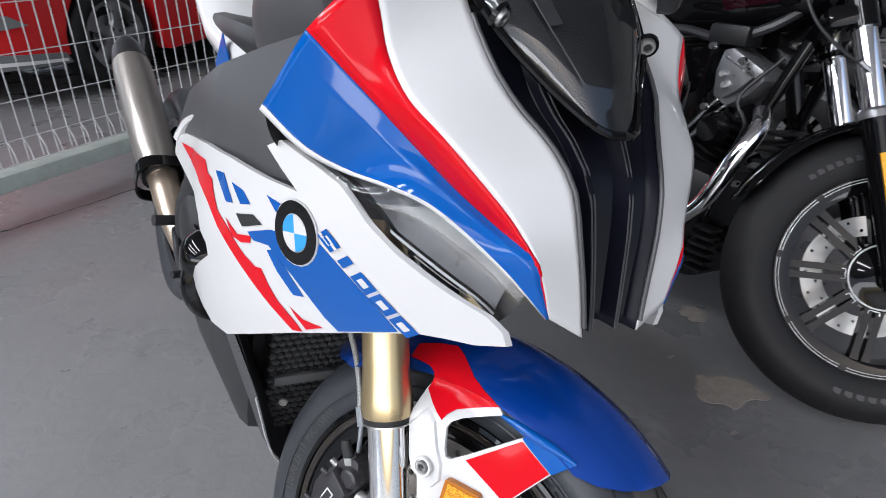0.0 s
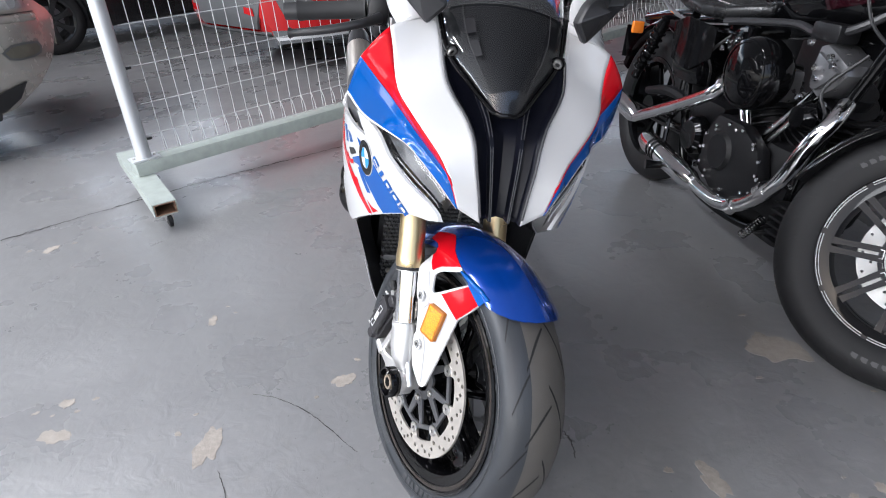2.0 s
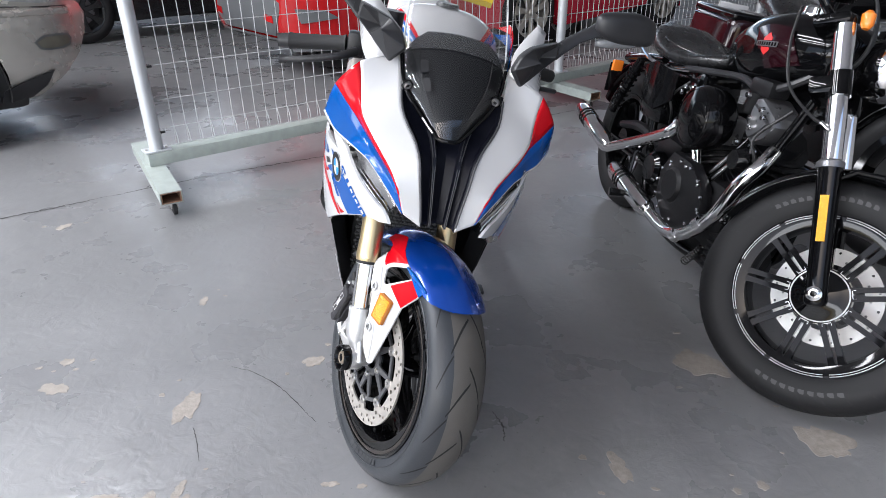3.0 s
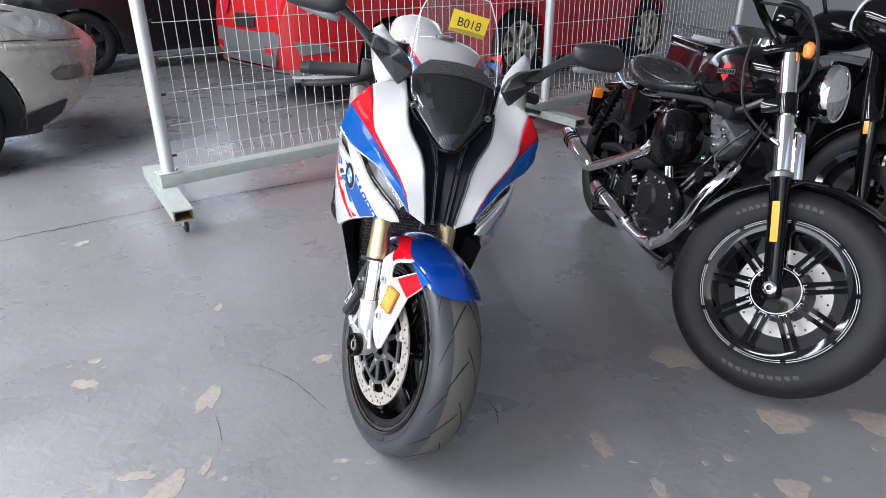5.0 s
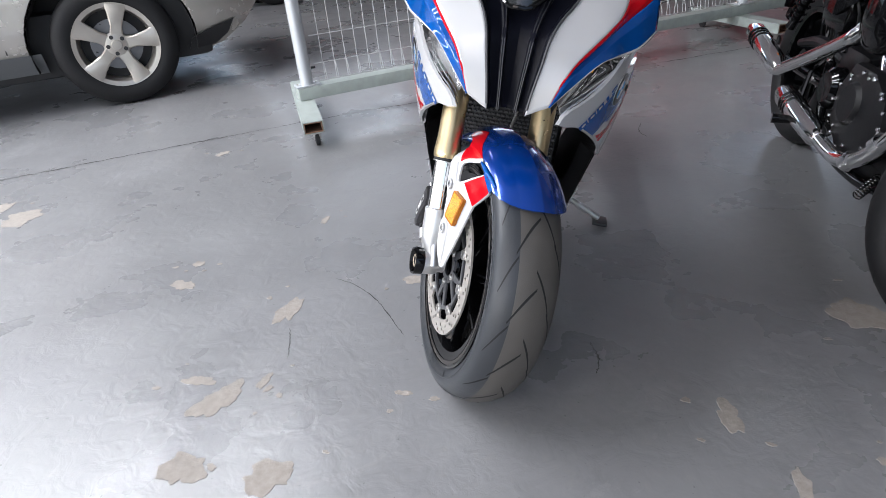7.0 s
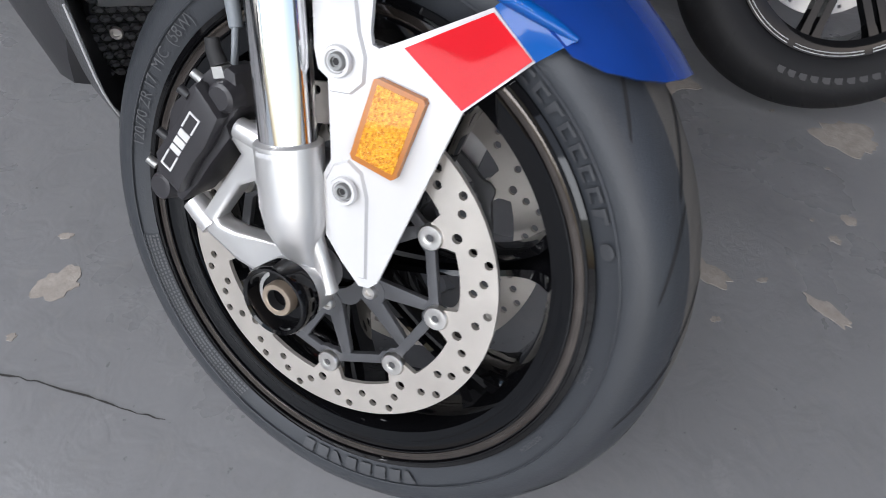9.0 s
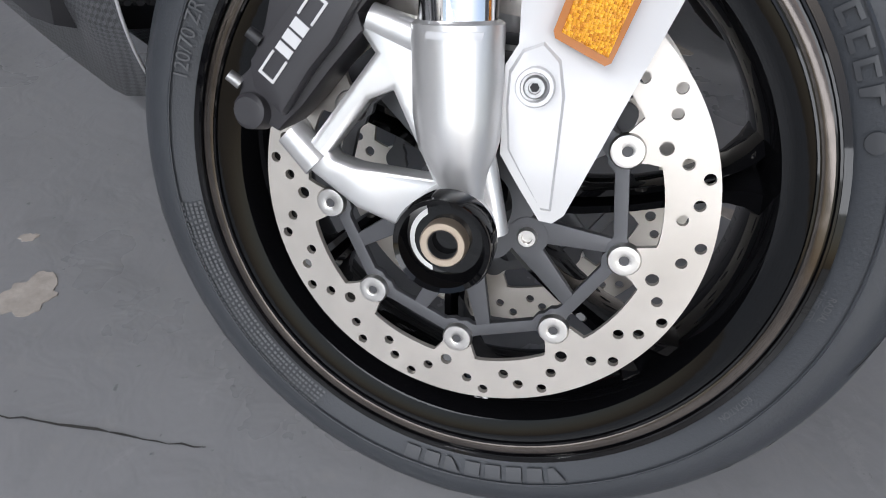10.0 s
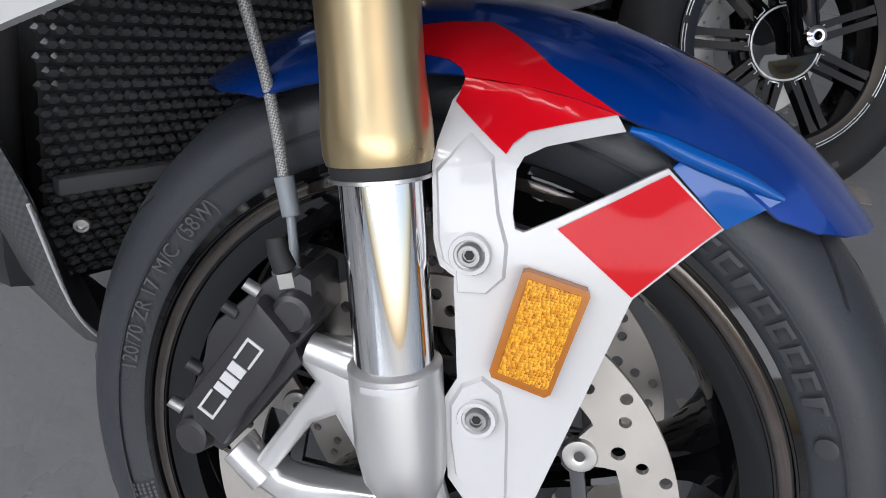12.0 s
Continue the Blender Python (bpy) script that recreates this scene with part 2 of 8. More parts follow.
def sheet(outline, place, step=0.02, t=0.0):
    """An outline in two coordinates, cut fine, then laid on a curved surface by place(u, v, h); t: its thickness."""
    bm = bmesh.new()
    bm.faces.new([bm.verts.new((u, v, 0)) for u, v in outline])
    bmesh.ops.triangulate(bm, faces=bm.faces[:])
    us, vs = [p[0] for p in outline], [p[1] for p in outline]
    for lo, hi, no in ((min(us), max(us), (1, 0, 0)), (min(vs), max(vs), (0, 1, 0))):
        k = lo + step
        while k < hi:
            bmesh.ops.bisect_plane(bm, geom=bm.verts[:] + bm.edges[:] + bm.faces[:], plane_co=Vector(no) * k, plane_no=no, dist=1e-6)
            k += step
    if t:
        g = bmesh.ops.extrude_face_region(bm, geom=bm.faces[:])
        bmesh.ops.translate(bm, vec=(0, 0, t), verts=[x for x in g["geom"] if isinstance(x, bmesh.types.BMVert)])
    for v in bm.verts:
        v.co = place(*v.co)
    return bm


def mirror(bm):
    bmesh.ops.scale(bm, vec=(-1, 1, 1), verts=bm.verts)
    bmesh.ops.reverse_faces(bm, faces=bm.faces[:])
    return bm


def circle(r, n, cy=0.0, cz=0.0, a0=0.0):
    return [(cy + r * math.cos(a0 + 2 * math.pi * i / n), cz + r * math.sin(a0 + 2 * math.pi * i / n)) for i in range(n)]


def solid(ob, t, offset=0.0):
    md = ob.modifiers.new("thickness", "SOLIDIFY")
    md.thickness, md.offset = t, offset
    return ob


def lettering(text, size=1.0):
    """Letters of the built-in font as a flat bmesh in x, y, centred, with the given height."""
    cu = bpy.data.curves.new("letters", "FONT")
    cu.body, cu.size, cu.align_x, cu.align_y = text, size, "CENTER", "CENTER"
    ob = bpy.data.objects.new("letters", cu)
    scene.collection.objects.link(ob)
    dg = bpy.context.evaluated_depsgraph_get()
    me = bpy.data.meshes.new_from_object(ob.evaluated_get(dg))
    bm = bmesh.new()
    bm.from_mesh(me)
    bpy.data.objects.remove(ob)
    bpy.data.meshes.remove(me)
    bpy.data.curves.remove(cu)
    return bm


def bolt(c, r=0.006, h=0.005, socket=True):
    """A bolt head whose face looks to -x, at c."""
    bm = lathe([(0, 0.0), (-h * 0.45, 0.0), (-h * 0.45, r * 0.5), (-h, r * 0.55), (-h, r * 0.85), (-h * 0.6, r), (0, r)] if socket
               else [(-h, 0), (-h, r * 0.8), (-h * 0.5, r), (0, r)], 14)
    bmesh.ops.translate(bm, vec=c, verts=bm.verts)
    return bm


def smooth_ring(pts, r):
    """A polygon whose corners are cut round at r."""
    out, n = [], len(pts)
    for i in range(n):
        a, b, c = Vector(pts[i - 1]), Vector(pts[i]), Vector(pts[(i + 1) % n])
        p, q = b + (a - b).normalized() * min(r, (a - b).length * 0.45), b + (c - b).normalized() * min(r, (c - b).length * 0.45)
        out += [tuple(p), tuple((p + q + 2 * b) / 4), tuple(q)]
    return out


def moved(bm, c):
    bmesh.ops.translate(bm, vec=c, verts=bm.verts)
    return bm


def loop_band(c, r, w):
    """A squarish strap round a pipe that climbs backwards, with a lug to -x."""
    d = Vector((0, 0.89, 0.46))
    u, v = Vector((1, 0, 0)), Vector((0, -0.46, 0.89))
    rows = []
    for along, rad in ((-w, r), (-w, r + 0.004), (w, r + 0.004), (w, r)):
        rows.append([Vector(c) + d * along + (u * math.copysign(abs(math.cos(a)) ** 0.6, math.cos(a)) + v * math.copysign(abs(math.sin(a)) ** 0.6, math.sin(a))) * rad for a in (2 * math.pi * i / 28 for i in range(28))])
    return loft(rows + rows[:1], closed=True)


# ---- the sports motorcycle, leaning on its side stand with the bars turned ----
FLOOR = -0.008
BIKE = pose(-0.006, 0.055, -0.014, 0, 12.5, 0)
FRONT = Matrix(((0.8539, -0.4813, 0.198, 0.0675), (0.4, 0.8503, 0.342, 0.0581), (-0.333, -0.2128, 0.9186, 0.2726), (0, 0, 0, 1)))
FL = BIKE.inverted() @ FRONT
WHEEL = Matrix(((0.8797, -0.4341, 0.1943, 0.0764), (0.3545, 0.8709, 0.3405, 0.0608), (-0.317, -0.2306, 0.92, 0.2739), (0, 0, 0, 1)))
WL = BIKE.inverted() @ WHEEL
RL = WL @ Matrix.Diagonal((1, 0.984, 0.984, 1))
TYRE = (0.138, 0.3025, 0.2245)
CX = Matrix.Translation((0.015, 0, 0))
bike = empty("sport_motorcycle", BIKE, "white, blue and red sports motorcycle leaning on its side stand", "motorcycle")


def polar(r, deg):
    return (-r * math.cos(radians(deg)), r * math.sin(radians(deg)))


def arc_bar(p, q, w0, w1, x, t, bevel=0.0):
    """A flat tapering bar from p to q in (y, z) at depth x."""
    p, q = Vector(p), Vector(q)
    d = (q - p).normalized()
    s = Vector((-d.y, d.x))
    bm = plate([p + s * w0 / 2, q + s * w1 / 2, q - s * w1 / 2, p - s * w0 / 2], t, bevel=bevel)
    bmesh.ops.translate(bm, vec=(x, 0, 0), verts=bm.verts)
    return bm


def tyre_profile(w, r_out, r_in):
    half = [(-0.76, 0.0), (-0.88, 0.13), (-0.98, 0.35), (-1.0, 0.48), (-0.965, 0.60), (-0.86, 0.73), (-0.66, 0.86), (-0.38, 0.955), (0.0, 1.0)]
    q = [(a * w / 2, r_in + b * (r_out - r_in)) for a, b in half]
    return q + [(-a, b) for a, b in reversed(q[:-1])]


def on_tyre(w, r_out, r_in):
    """Gives a place on the tyre's outside from an angle in degrees, a way across from -1 to 1, and a height."""
    prof = smooth_line(tyre_profile(w, r_out, r_in), 61)

    def place(deg, s, h):
        k = (s + 1) / 2 * 60
        i = min(int(k), 59)
        a = prof[i].lerp(prof[i + 1], k - i)
        d = (prof[i + 1] - prof[i]).normalized()
        x, r = a.x - d.y * h, a.y + d.x * h
        y, z = polar(r, deg)
        return (x, y, z)
    return place


TYX = 0.0105
FAR = 0.024
TL = WL @ Matrix.Translation((TYX, 0, 0))
wheel = part("front_wheel", lathe([(-0.046, 0.2), (-0.052, 0.222), (-0.0525, 0.2325), (-0.0485, 0.2335), (-0.045, 0.226), (-0.0435, 0.216), (-0.036, 0.207), (-0.02, 0.199), (0.0, 0.197),
                                    (0.02 + FAR, 0.199), (0.036 + FAR, 0.207), (0.0435 + FAR, 0.216), (0.045 + FAR, 0.226), (0.0485 + FAR, 0.2335), (0.0525 + FAR, 0.2325), (0.052 + FAR, 0.222), (0.046 + FAR, 0.2),
                                    (0.03 + FAR, 0.193), (0.0, 0.190), (-0.03, 0.193)], 120, closed=True), BLACKGLOSS, bike, "black gloss rim", RL)
tp = tyre_profile(*TYRE)
tyre_bm = lathe([(p.x + TYX, p.y) for p in smooth_line(tp, 41)], 144)
tyre_bm.transform(WHEEL)
for v in tyre_bm.verts:
    v.co.z = max(v.co.z, FLOOR - 0.001)
tyre_bm.transform(BIKE.inverted())
tread_axis = BIKE.inverted() @ WHEEL
back = tread_axis.inverted()
for f in tyre_bm.faces:
    q = back @ f.calc_center_median()
    f.material_index = 1 if q.x > -0.034 + TYX and q.x < 0.072 and math.hypot(q.y, q.z) > 0.26 else 0
tyre = part("tyre", tyre_bm, [RUBBER, DUSTY], wheel, "grey-black rubber tyre with slanting tread grooves")
part("rim_lip", lathe([(-0.0527, 0.2305), (-0.0545, 0.2325), (-0.0535, 0.2375), (-0.0495, 0.2375), (-0.0495, 0.2335)], 120, closed=True), BLACKGLOSS, wheel, "", RL)
part("worn_ring", lathe([(-0.0526, 0.221), (-0.0536, 0.2235), (-0.0530, 0.2285), (-0.0518, 0.2285), (-0.0515, 0.221)], 120, closed=True), WORN, wheel, "brown worn metal ring on the rim", RL)

for x, r, w in ((-0.0538, 0.2312, 0.0013), (-0.0520, 0.2192, 0.0012), (-0.0482, 0.2165, 0.0010), (-0.0435, 0.2120, 0.0012), (-0.030, 0.2035, 0.0010)):
    part("rim_step", lathe([(x + w * math.cos(a), r + w * math.sin(a)) for a in [k * 1.2566 for k in range(5)]], 120, closed=True), BLACKGLOSS, wheel, "", RL)

# seven grooved spokes that lean back and spread into forked feet on the rim
SPOKE = ((0.026, 0.0145, 0.030), (0.045, 0.0130, 0.028), (0.075, 0.0112, 0.024), (0.110, 0.0105, 0.021), (0.140, 0.0110, 0.020), (0.158, 0.0128, 0.021), (0.172, 0.0170, 0.024), (0.182, 0.0235, 0.028), (0.190, 0.0325, 0.033), (0.196, 0.0440, 0.037), (0.199, 0.0520, 0.039))
SECTION = ((-1, -0.55), (-0.82, -1), (-0.34, -0.94), (0, -0.42), (0.34, -0.94), (0.82, -1), (1, -0.55), (1, 0.55), (0.82, 1), (0.34, 0.94), (0, 0.42), (-0.34, 0.94), (-0.82, 1), (-1, 0.55))
for k in range(7):
    a = 8.0 + 360 / 7 * k
    rows = []
    for r, w, h in SPOKE:
        aa = radians(a - 22 * (1 - r / 0.197))
        c, d, e = Vector((0.004, -r * math.cos(aa), r * math.sin(aa))), Vector((0, math.sin(aa), math.cos(aa))), Vector((1, 0, 0))
        flare = max(0.0, (r - 0.172) / 0.027)
        rows.append([c + d * w * u + e * h * v + Vector((0, -math.cos(aa), math.sin(aa))) * 0.007 * flare * (abs(u) - 0.6) for u, v in SECTION])
    part("spoke", loft(rows, closed=True, caps=True), BLACKGLOSS, wheel, "", RL, 30)
part("hub", lathe([(-0.055, 0.0), (-0.055, 0.032), (-0.045, 0.036), (-0.02, 0.03), (0.02, 0.03), (0.045, 0.036), (0.055, 0.032), (0.055, 0.0)], 32), BLACKGLOSS, wheel, "", RL)
part("wheel_weight", box((-0.036, *polar(0.207, -86)), (0.016, 0.022, 0.005), 0.0012, None), PRINTANDGLINT, wheel, "small silver balance weight", RL)

# tread grooves and the raised writing of the flank
tyre_at = on_tyre(*TYRE)
for k in range(14):
    a = k * 360 / 14
    for da, s0, s1, bend, w in ((0, -0.30, 0.06, 9.0, 0.85), (11, -0.52, -0.26, 9.0, 0.8), (5, 0.02, 0.34, -11.0, 0.85), (16, 0.3, 0.55, -10.0, 0.8)):
        mid, sgn = [], 1
        for i in range(7):
            t = i / 6
            mid.append((a + da + bend * (t - 0.5) * 1.5 + 1.2 * math.sin(t * 3.1), s0 + (s1 - s0) * t, w * (0.35 + 0.65 * math.sin(0.5 + 2.2 * t))))
        part("tread_groove", loft([[tyre_at(m - q * sgn, s, 0.0006) for m, s, q in mid], [tyre_at(m + q * sgn, s, 0.0006) for m, s, q in mid]]), GROOVE, tyre, "", TL)


def flank_place(deg, rr, h):
    s = -1 + 2 * 0.19 * (rr - TYRE[2]) / 0.031
    x = tyre_at(0, max(-1.0, s), h)[0]
    return (x, *polar(rr, deg))


def flank_letters(text, deg, r, size, flip=False):
    bm = lettering(text, size)
    for v in bm.verts:
        a, rr = deg - math.degrees(v.co.x / r) * (-1 if flip else 1), r + v.co.y * (-1 if flip else 1)
        v.co = flank_place(a, rr, 0.0008)
    return bm


part("size_mark", flank_letters("120/70 ZR 17  M/C  (58W)", 143.5, 0.2450, 0.0145), GREYLETTER, tyre, "raised tyre size in grey letters", TL)
part("type_mark", flank_letters("RADIAL", 347, 0.2415, 0.0058), GREYLETTER, tyre, "", TL)
part("type_mark", flank_letters("TUBELESS", 347, 0.2350, 0.0058), GREYLETTER, tyre, "", TL)
part("type_mark", flank_letters("ROTATION", 324, 0.2405, 0.0056), GREYLETTER, tyre, "", TL)


def flank_shape(d0, d1, r0, r1, notch):
    """A block character as one raised shape, open at its side where notch is set."""
    w, b = (d1 - d0), 0.0026
    q = d0 + 0.3 * w
    ring = [(d0, r0), (d1, r0), (d1, r0 + b), (q, r0 + b), (q, r1 - b), (d1, r1 - b), (d1, r1), (d0, r1)] if notch else [(d0, r0), (d0 + 0.4 * w, r0), (d0 + 0.55 * w, r1 - b), (d1, r1 - b), (d1, r1), (d0, r1)]
    return sheet([(a / 100, r * 10) for a, r in ring], lambda u, v, h: flank_place(u * 100, v / 10, 0.0004 + h), 0.05, 0.0006)


for d0, d1, count in ((48.5, 17.5, 8), (-104, -70, 8)):
    for k in range(count):
        a = d0 + (d1 - d0) * k / count
        part("mark_shape", flank_shape(a, a + (d1 - d0) / count * 0.72, 0.2385, 0.2500, k not in (2, 7)), RUBBERMARK, tyre, "", TL)
part("mark_disc", sheet([(0.135 + 0.016 * math.cos(i * 0.3491), 2.445 + 0.058 * math.sin(i * 0.3491)) for i in range(18)], lambda u, v, h: flank_place(u * 100, v / 10, 0.0004 + h), 0.05, 0.0005), RUBBERMARK, tyre, "", TL)
for row in range(5):
    bm = bmesh.new()
    for i in range(52):
        a = 186 + i * 0.95 + 0.2 * math.sin(i * 7.3 + row)
        r0 = 0.2365 + row * 0.0033
        bm.faces.new([bm.verts.new(flank_place(d, r, 0.0007)) for d, r in ((a, r0), (a + 0.6, r0), (a + 0.6, r0 + 0.0018), (a, r0 + 0.0018))])
    tagged(part("fine_print", bm, GREYLETTER, tyre, "rows of tiny raised print", TL), kind="stuff")
# the fine ridge between flank and tread
edge = []
for k in range(181):
    edge.append(Vector(flank_place(k * 2, 0.2525, 0.0)))
part("flank_ridge", loft([[p + Vector((-0.0012, 0, 0)) - Vector((0, p.y, p.z)).normalized() * 0.0007 for p in edge], [p + Vector((-0.0016, 0, 0)) for p in edge], [p + Vector((-0.0004, 0, 0)) + Vector((0, p.y, p.z)).normalized() * 0.0016 for p in edge]]), RUBBER, tyre, "", TL)

# brake discs on dark carriers
BOBS = [24.5 - 40 * k for k in range(9)]


def disc_ring():
    inner = []
    for i in range(216):
        d = i * 360 / 216
        near = min(abs((d - b + 180) % 360 - 180) for b in BOBS)
        f = max(0.0, min(1.0, (7.5 - near) / 3.0))
        f = f * f * (3 - 2 * f)
        inner.append(polar(0.1265 - 0.0165 * f, d))
    holes = []
    for b in BOBS:
        for da, r, w in ((-3, 0.1315, 0.0046), (4.5, 0.1440, 0.0039), (9.5, 0.1525, 0.0039), (16.5, 0.1380, 0.0039), (20.5, 0.1475, 0.0039), (27, 0.1535, 0.0039), (31.5, 0.1420, 0.0039)):
            c = polar(r, b + da)
            holes.append(circle(w, 12, *c))
    return plate([polar(0.160, i * 2.5) for i in range(144)], 0.0045, [inner] + holes, 0.0)


def carrier():
    outer, inner = [], []
    for i in range(180):
        d = i * 2
        near = min(abs((d - b + 180) % 360 - 180) for b in BOBS)
        mid = 0.1060 * math.cos(radians(20)) / math.cos(radians(20 - near))
        f = max(0.0, min(1.0, (7.0 - near) / 4.5))
        f = f * f * (3 - 2 * f)
        outer.append(polar(mid + 0.0046 + 0.0045 * f, d))
        inner.append(polar(mid - 0.0048 - 0.0050 * f, d))
    return plate(outer, 0.006, [inner], 0.0008)


for sd in (1, -1):
    S = WL if sd == 1 else WL @ Matrix.Diagonal((-1, 1, 1, 1))
    disc = part("brake_disc", disc_ring(), DISC, bike, "drilled steel brake disc", S @ Matrix.Translation((-0.0655, 0, 0)), 30)
    C = S @ Matrix.Translation((-0.0625, 0, 0))
    ring = part("disc_carrier", carrier(), CARRIER, disc, "dark grey disc carrier", C)
    for k in range(5):
        d = -28 + 72 * k
        for q in (-1, 1):
            part("carrier_arm", arc_bar(polar(0.040, d + q * 6), polar(0.0985, d + q * 15.5), 0.019, 0.0105, 0.0, 0.0056, 0.0008), CARRIER, ring, "", C)
        part("carrier_boss", plate(circle(0.0145, 18, *polar(0.044, d)), 0.0064), CARRIER, ring, "", C)
    part("carrier_hub", plate([polar(0.041 - 0.003 * math.cos(radians(5 * (i * 5 + 28))), i * 5) for i in range(72)], 0.005, [circle(0.027, 36)]), CARRIER, ring, "", C)
    for b in BOBS:
        y, z = polar(0.109, b)
        bob = lathe([(-0.0045, 0.0035), (-0.0052, 0.0052), (-0.0045, 0.0105), (-0.003, 0.0115), (0.002, 0.0115), (0.002, 0.0035)], 20, closed=True)
        part("disc_bobbin", bob, STEEL, disc, "", S @ Matrix.Translation((-0.066, y, z)))
        part("bobbin_core", lathe([(-0.003, 0.0), (-0.003, 0.0042)], 14), DARKGREY, disc, "", S @ Matrix.Translation((-0.066, y, z)))
    for k in range(5):
        part("disc_bolt", bolt((-0.065, *polar(0.044, -28 + 72 * k)), 0.0072, 0.005), STEEL, disc, "", S)

# fork legs: gold outer tubes, polished inner tubes, cast feet that carry the calipers
for sd in (1, -1):
    S = FL if sd == 1 else FL @ Matrix.Diagonal((-1, 1, 1, 1))
    leg = part("fork_leg", tube([(-0.105, 0.004, 0.238), (-0.105, 0.004, 0.243), (-0.105, 0.004, 0.255), (-0.105, 0.004, 0.275), (-0.105, 0.004, 0.29), (-0.105, 0.004, 0.53)],
                                [0.0275, 0.0288, 0.0288, 0.0270, 0.0262, 0.0262], 40), GOLD, bike, "gold anodised fork tube", S)
    part("fork_seal", tube([(-0.105, 0.004, 0.229), (-0.105, 0.004, 0.234), (-0.105, 0.004, 0.2385)], [0.0252, 0.0265, 0.0268], 40), BLACKMATT, leg, "", S)
    part("seal_ring", tube([(-0.105, 0.004, 0.2295), (-0.105, 0.004, 0.2315)], [0.0272, 0.0272], 40), STEEL, leg, "", S)
    part("stanchion", tube([(-0.105, 0.004, 0.11), (-0.105, 0.004, 0.23)], 0.0225, 40), CHROME, leg, "polished chrome stanchion", S)
    foot = tube([(-0.105, 0.004, 0.1275), (-0.105, 0.004, 0.1255), (-0.105, 0.004, 0.075), (-0.1045, 0.003, 0.058), (-0.1035, 0.001, 0.042), (-0.103, -0.001, 0.026), (-0.103, -0.002, 0.0)],
                [0.0238, 0.0268, 0.0266, 0.0250, 0.0190, 0.0140, 0.0125], 32)
    foot = join(foot, tube([(-0.104, -0.008, 0.058), (-0.102, -0.016, 0.030), (-0.100, -0.020, 0.0)], [0.010, 0.0075, 0.009], 12, 10))
    foot = part("fork_foot", foot, ALU, leg, "cast silver fork foot", S)
    clamp = lathe([(-0.128, 0.019), (-0.128, 0.026), (-0.122, 0.0285), (-0.092, 0.0285), (-0.082, 0.022), (-0.07, 0.022), (-0.07, 0.014)], 40)
    bmesh.ops.translate(clamp, vec=(0, 0.006, 0.003), verts=clamp.verts)
    part("axle_clamp", clamp, ALU, leg, "", S)
    arm = plate([(0.0664, 0.1213), (0.0544, 0.1322), (0.0309, 0.1273), (0.0193, 0.0843), (0.0124, 0.0209), (0.0443, -0.0028), (0.0737, 0.0086), (0.095, 0.0246), (0.1056, 0.0327), (0.1258, 0.0492), (0.1115, 0.0627), (0.1045, 0.0495), (0.0570, 0.1075)],
                0.022, [[(0.0902, 0.0450), (0.061, 0.0794), (0.0459, 0.0854), (0.0215, 0.0310), (0.0724, 0.0361), (0.0869, 0.0406)]], 0.0045)
    part("caliper_arm", arm, ALU, leg, "cast silver arm that holds the caliper", S @ Matrix.Translation((-0.0885, 0, 0)), 60)
    for p, q, r in (((0.060, 0.127), (0.022, 0.113), 0.0095), ((0.1185, 0.056), (0.100, 0.036), 0.0105)):
        part("arm_sleeve", tube([(-0.092, *p), (-0.092, *q)], [r, r * 1.15], 18), ALU, leg, "", S)
    caliper = part("brake_caliper", plate([(0.1505, 0.0761), (0.1464, 0.0844), (0.1482, 0.0896), (0.139, 0.0967), (0.1256, 0.1228), (0.1213, 0.1366), (0.1144, 0.1453), (0.102, 0.154), (0.082, 0.169), (0.0733, 0.1750), (0.0646, 0.1724), (0.0566, 0.1764),
                                           (0.0500, 0.172), (0.0505, 0.1617), (0.0507, 0.1447), (0.0642, 0.13), (0.0617, 0.1204), (0.0841, 0.097), (0.1034, 0.0752), (0.123, 0.0572), (0.1462, 0.0702)], 0.046, (), 0.004), CALIPER, leg, "black brake caliper with a white framed mark", S @ Matrix.Translation((-0.079, 0, 0)))
    face = plate([(0.1300, 0.1040), (0.0972, 0.1394), (0.0775, 0.1649), (0.0661, 0.1495), (0.0592, 0.1387), (0.0766, 0.1134), (0.0905, 0.0990), (0.1047, 0.0805), (0.1123, 0.0702), (0.1300, 0.0870)], 0.016, (), 0.0055)
    for v in face.verts:
        if v.co.x < 0:
            v.co.x += 0.42 * max(0.0, 0.105 - (v.co.y * 0.766 + v.co.z * 0.643) * 1.0 + 0.028)
    part("caliper_body", face, CALIPER, caliper, "", S @ Matrix.Translation((-0.1086, 0, 0)), 25)
    part("caliper_lug", tube([(-0.093, 0.137, 0.069), (-0.107, 0.139, 0.071), (-0.109, 0.139, 0.071)], [0.0125, 0.0115, 0.009], 24), CALIPER, caliper, "", S, 25)
    part("caliper_lug", tube([(-0.093, 0.061, 0.155), (-0.107, 0.062, 0.153), (-0.110, 0.062, 0.153)], [0.014, 0.012, 0.009], 24), CALIPER, caliper, "", S, 25)
    c, d = Vector((0.1000, 0.1164)), Vector((-0.645, 0.764))
    e = Vector((0.764, 0.645))
    half = 0.0300
    for q in (-1, 1):
        ring = [(q * half, -0.0058), (q * half, 0.0058), (q * 0.0135, 0.0058), (q * 0.0135, 0.0043), (q * (half - 0.0018), 0.0043), (q * (half - 0.0018), -0.0043), (q * 0.0135, -0.0043), (q * 0.0135, -0.0058)]
        part("mark_frame", plate([c + d * u + e * v for u, v in (ring if q > 0 else ring[::-1])], 0.0008), WHITE, caliper, "white open frame", S @ Matrix.Translation((-0.1170, 0, 0)))
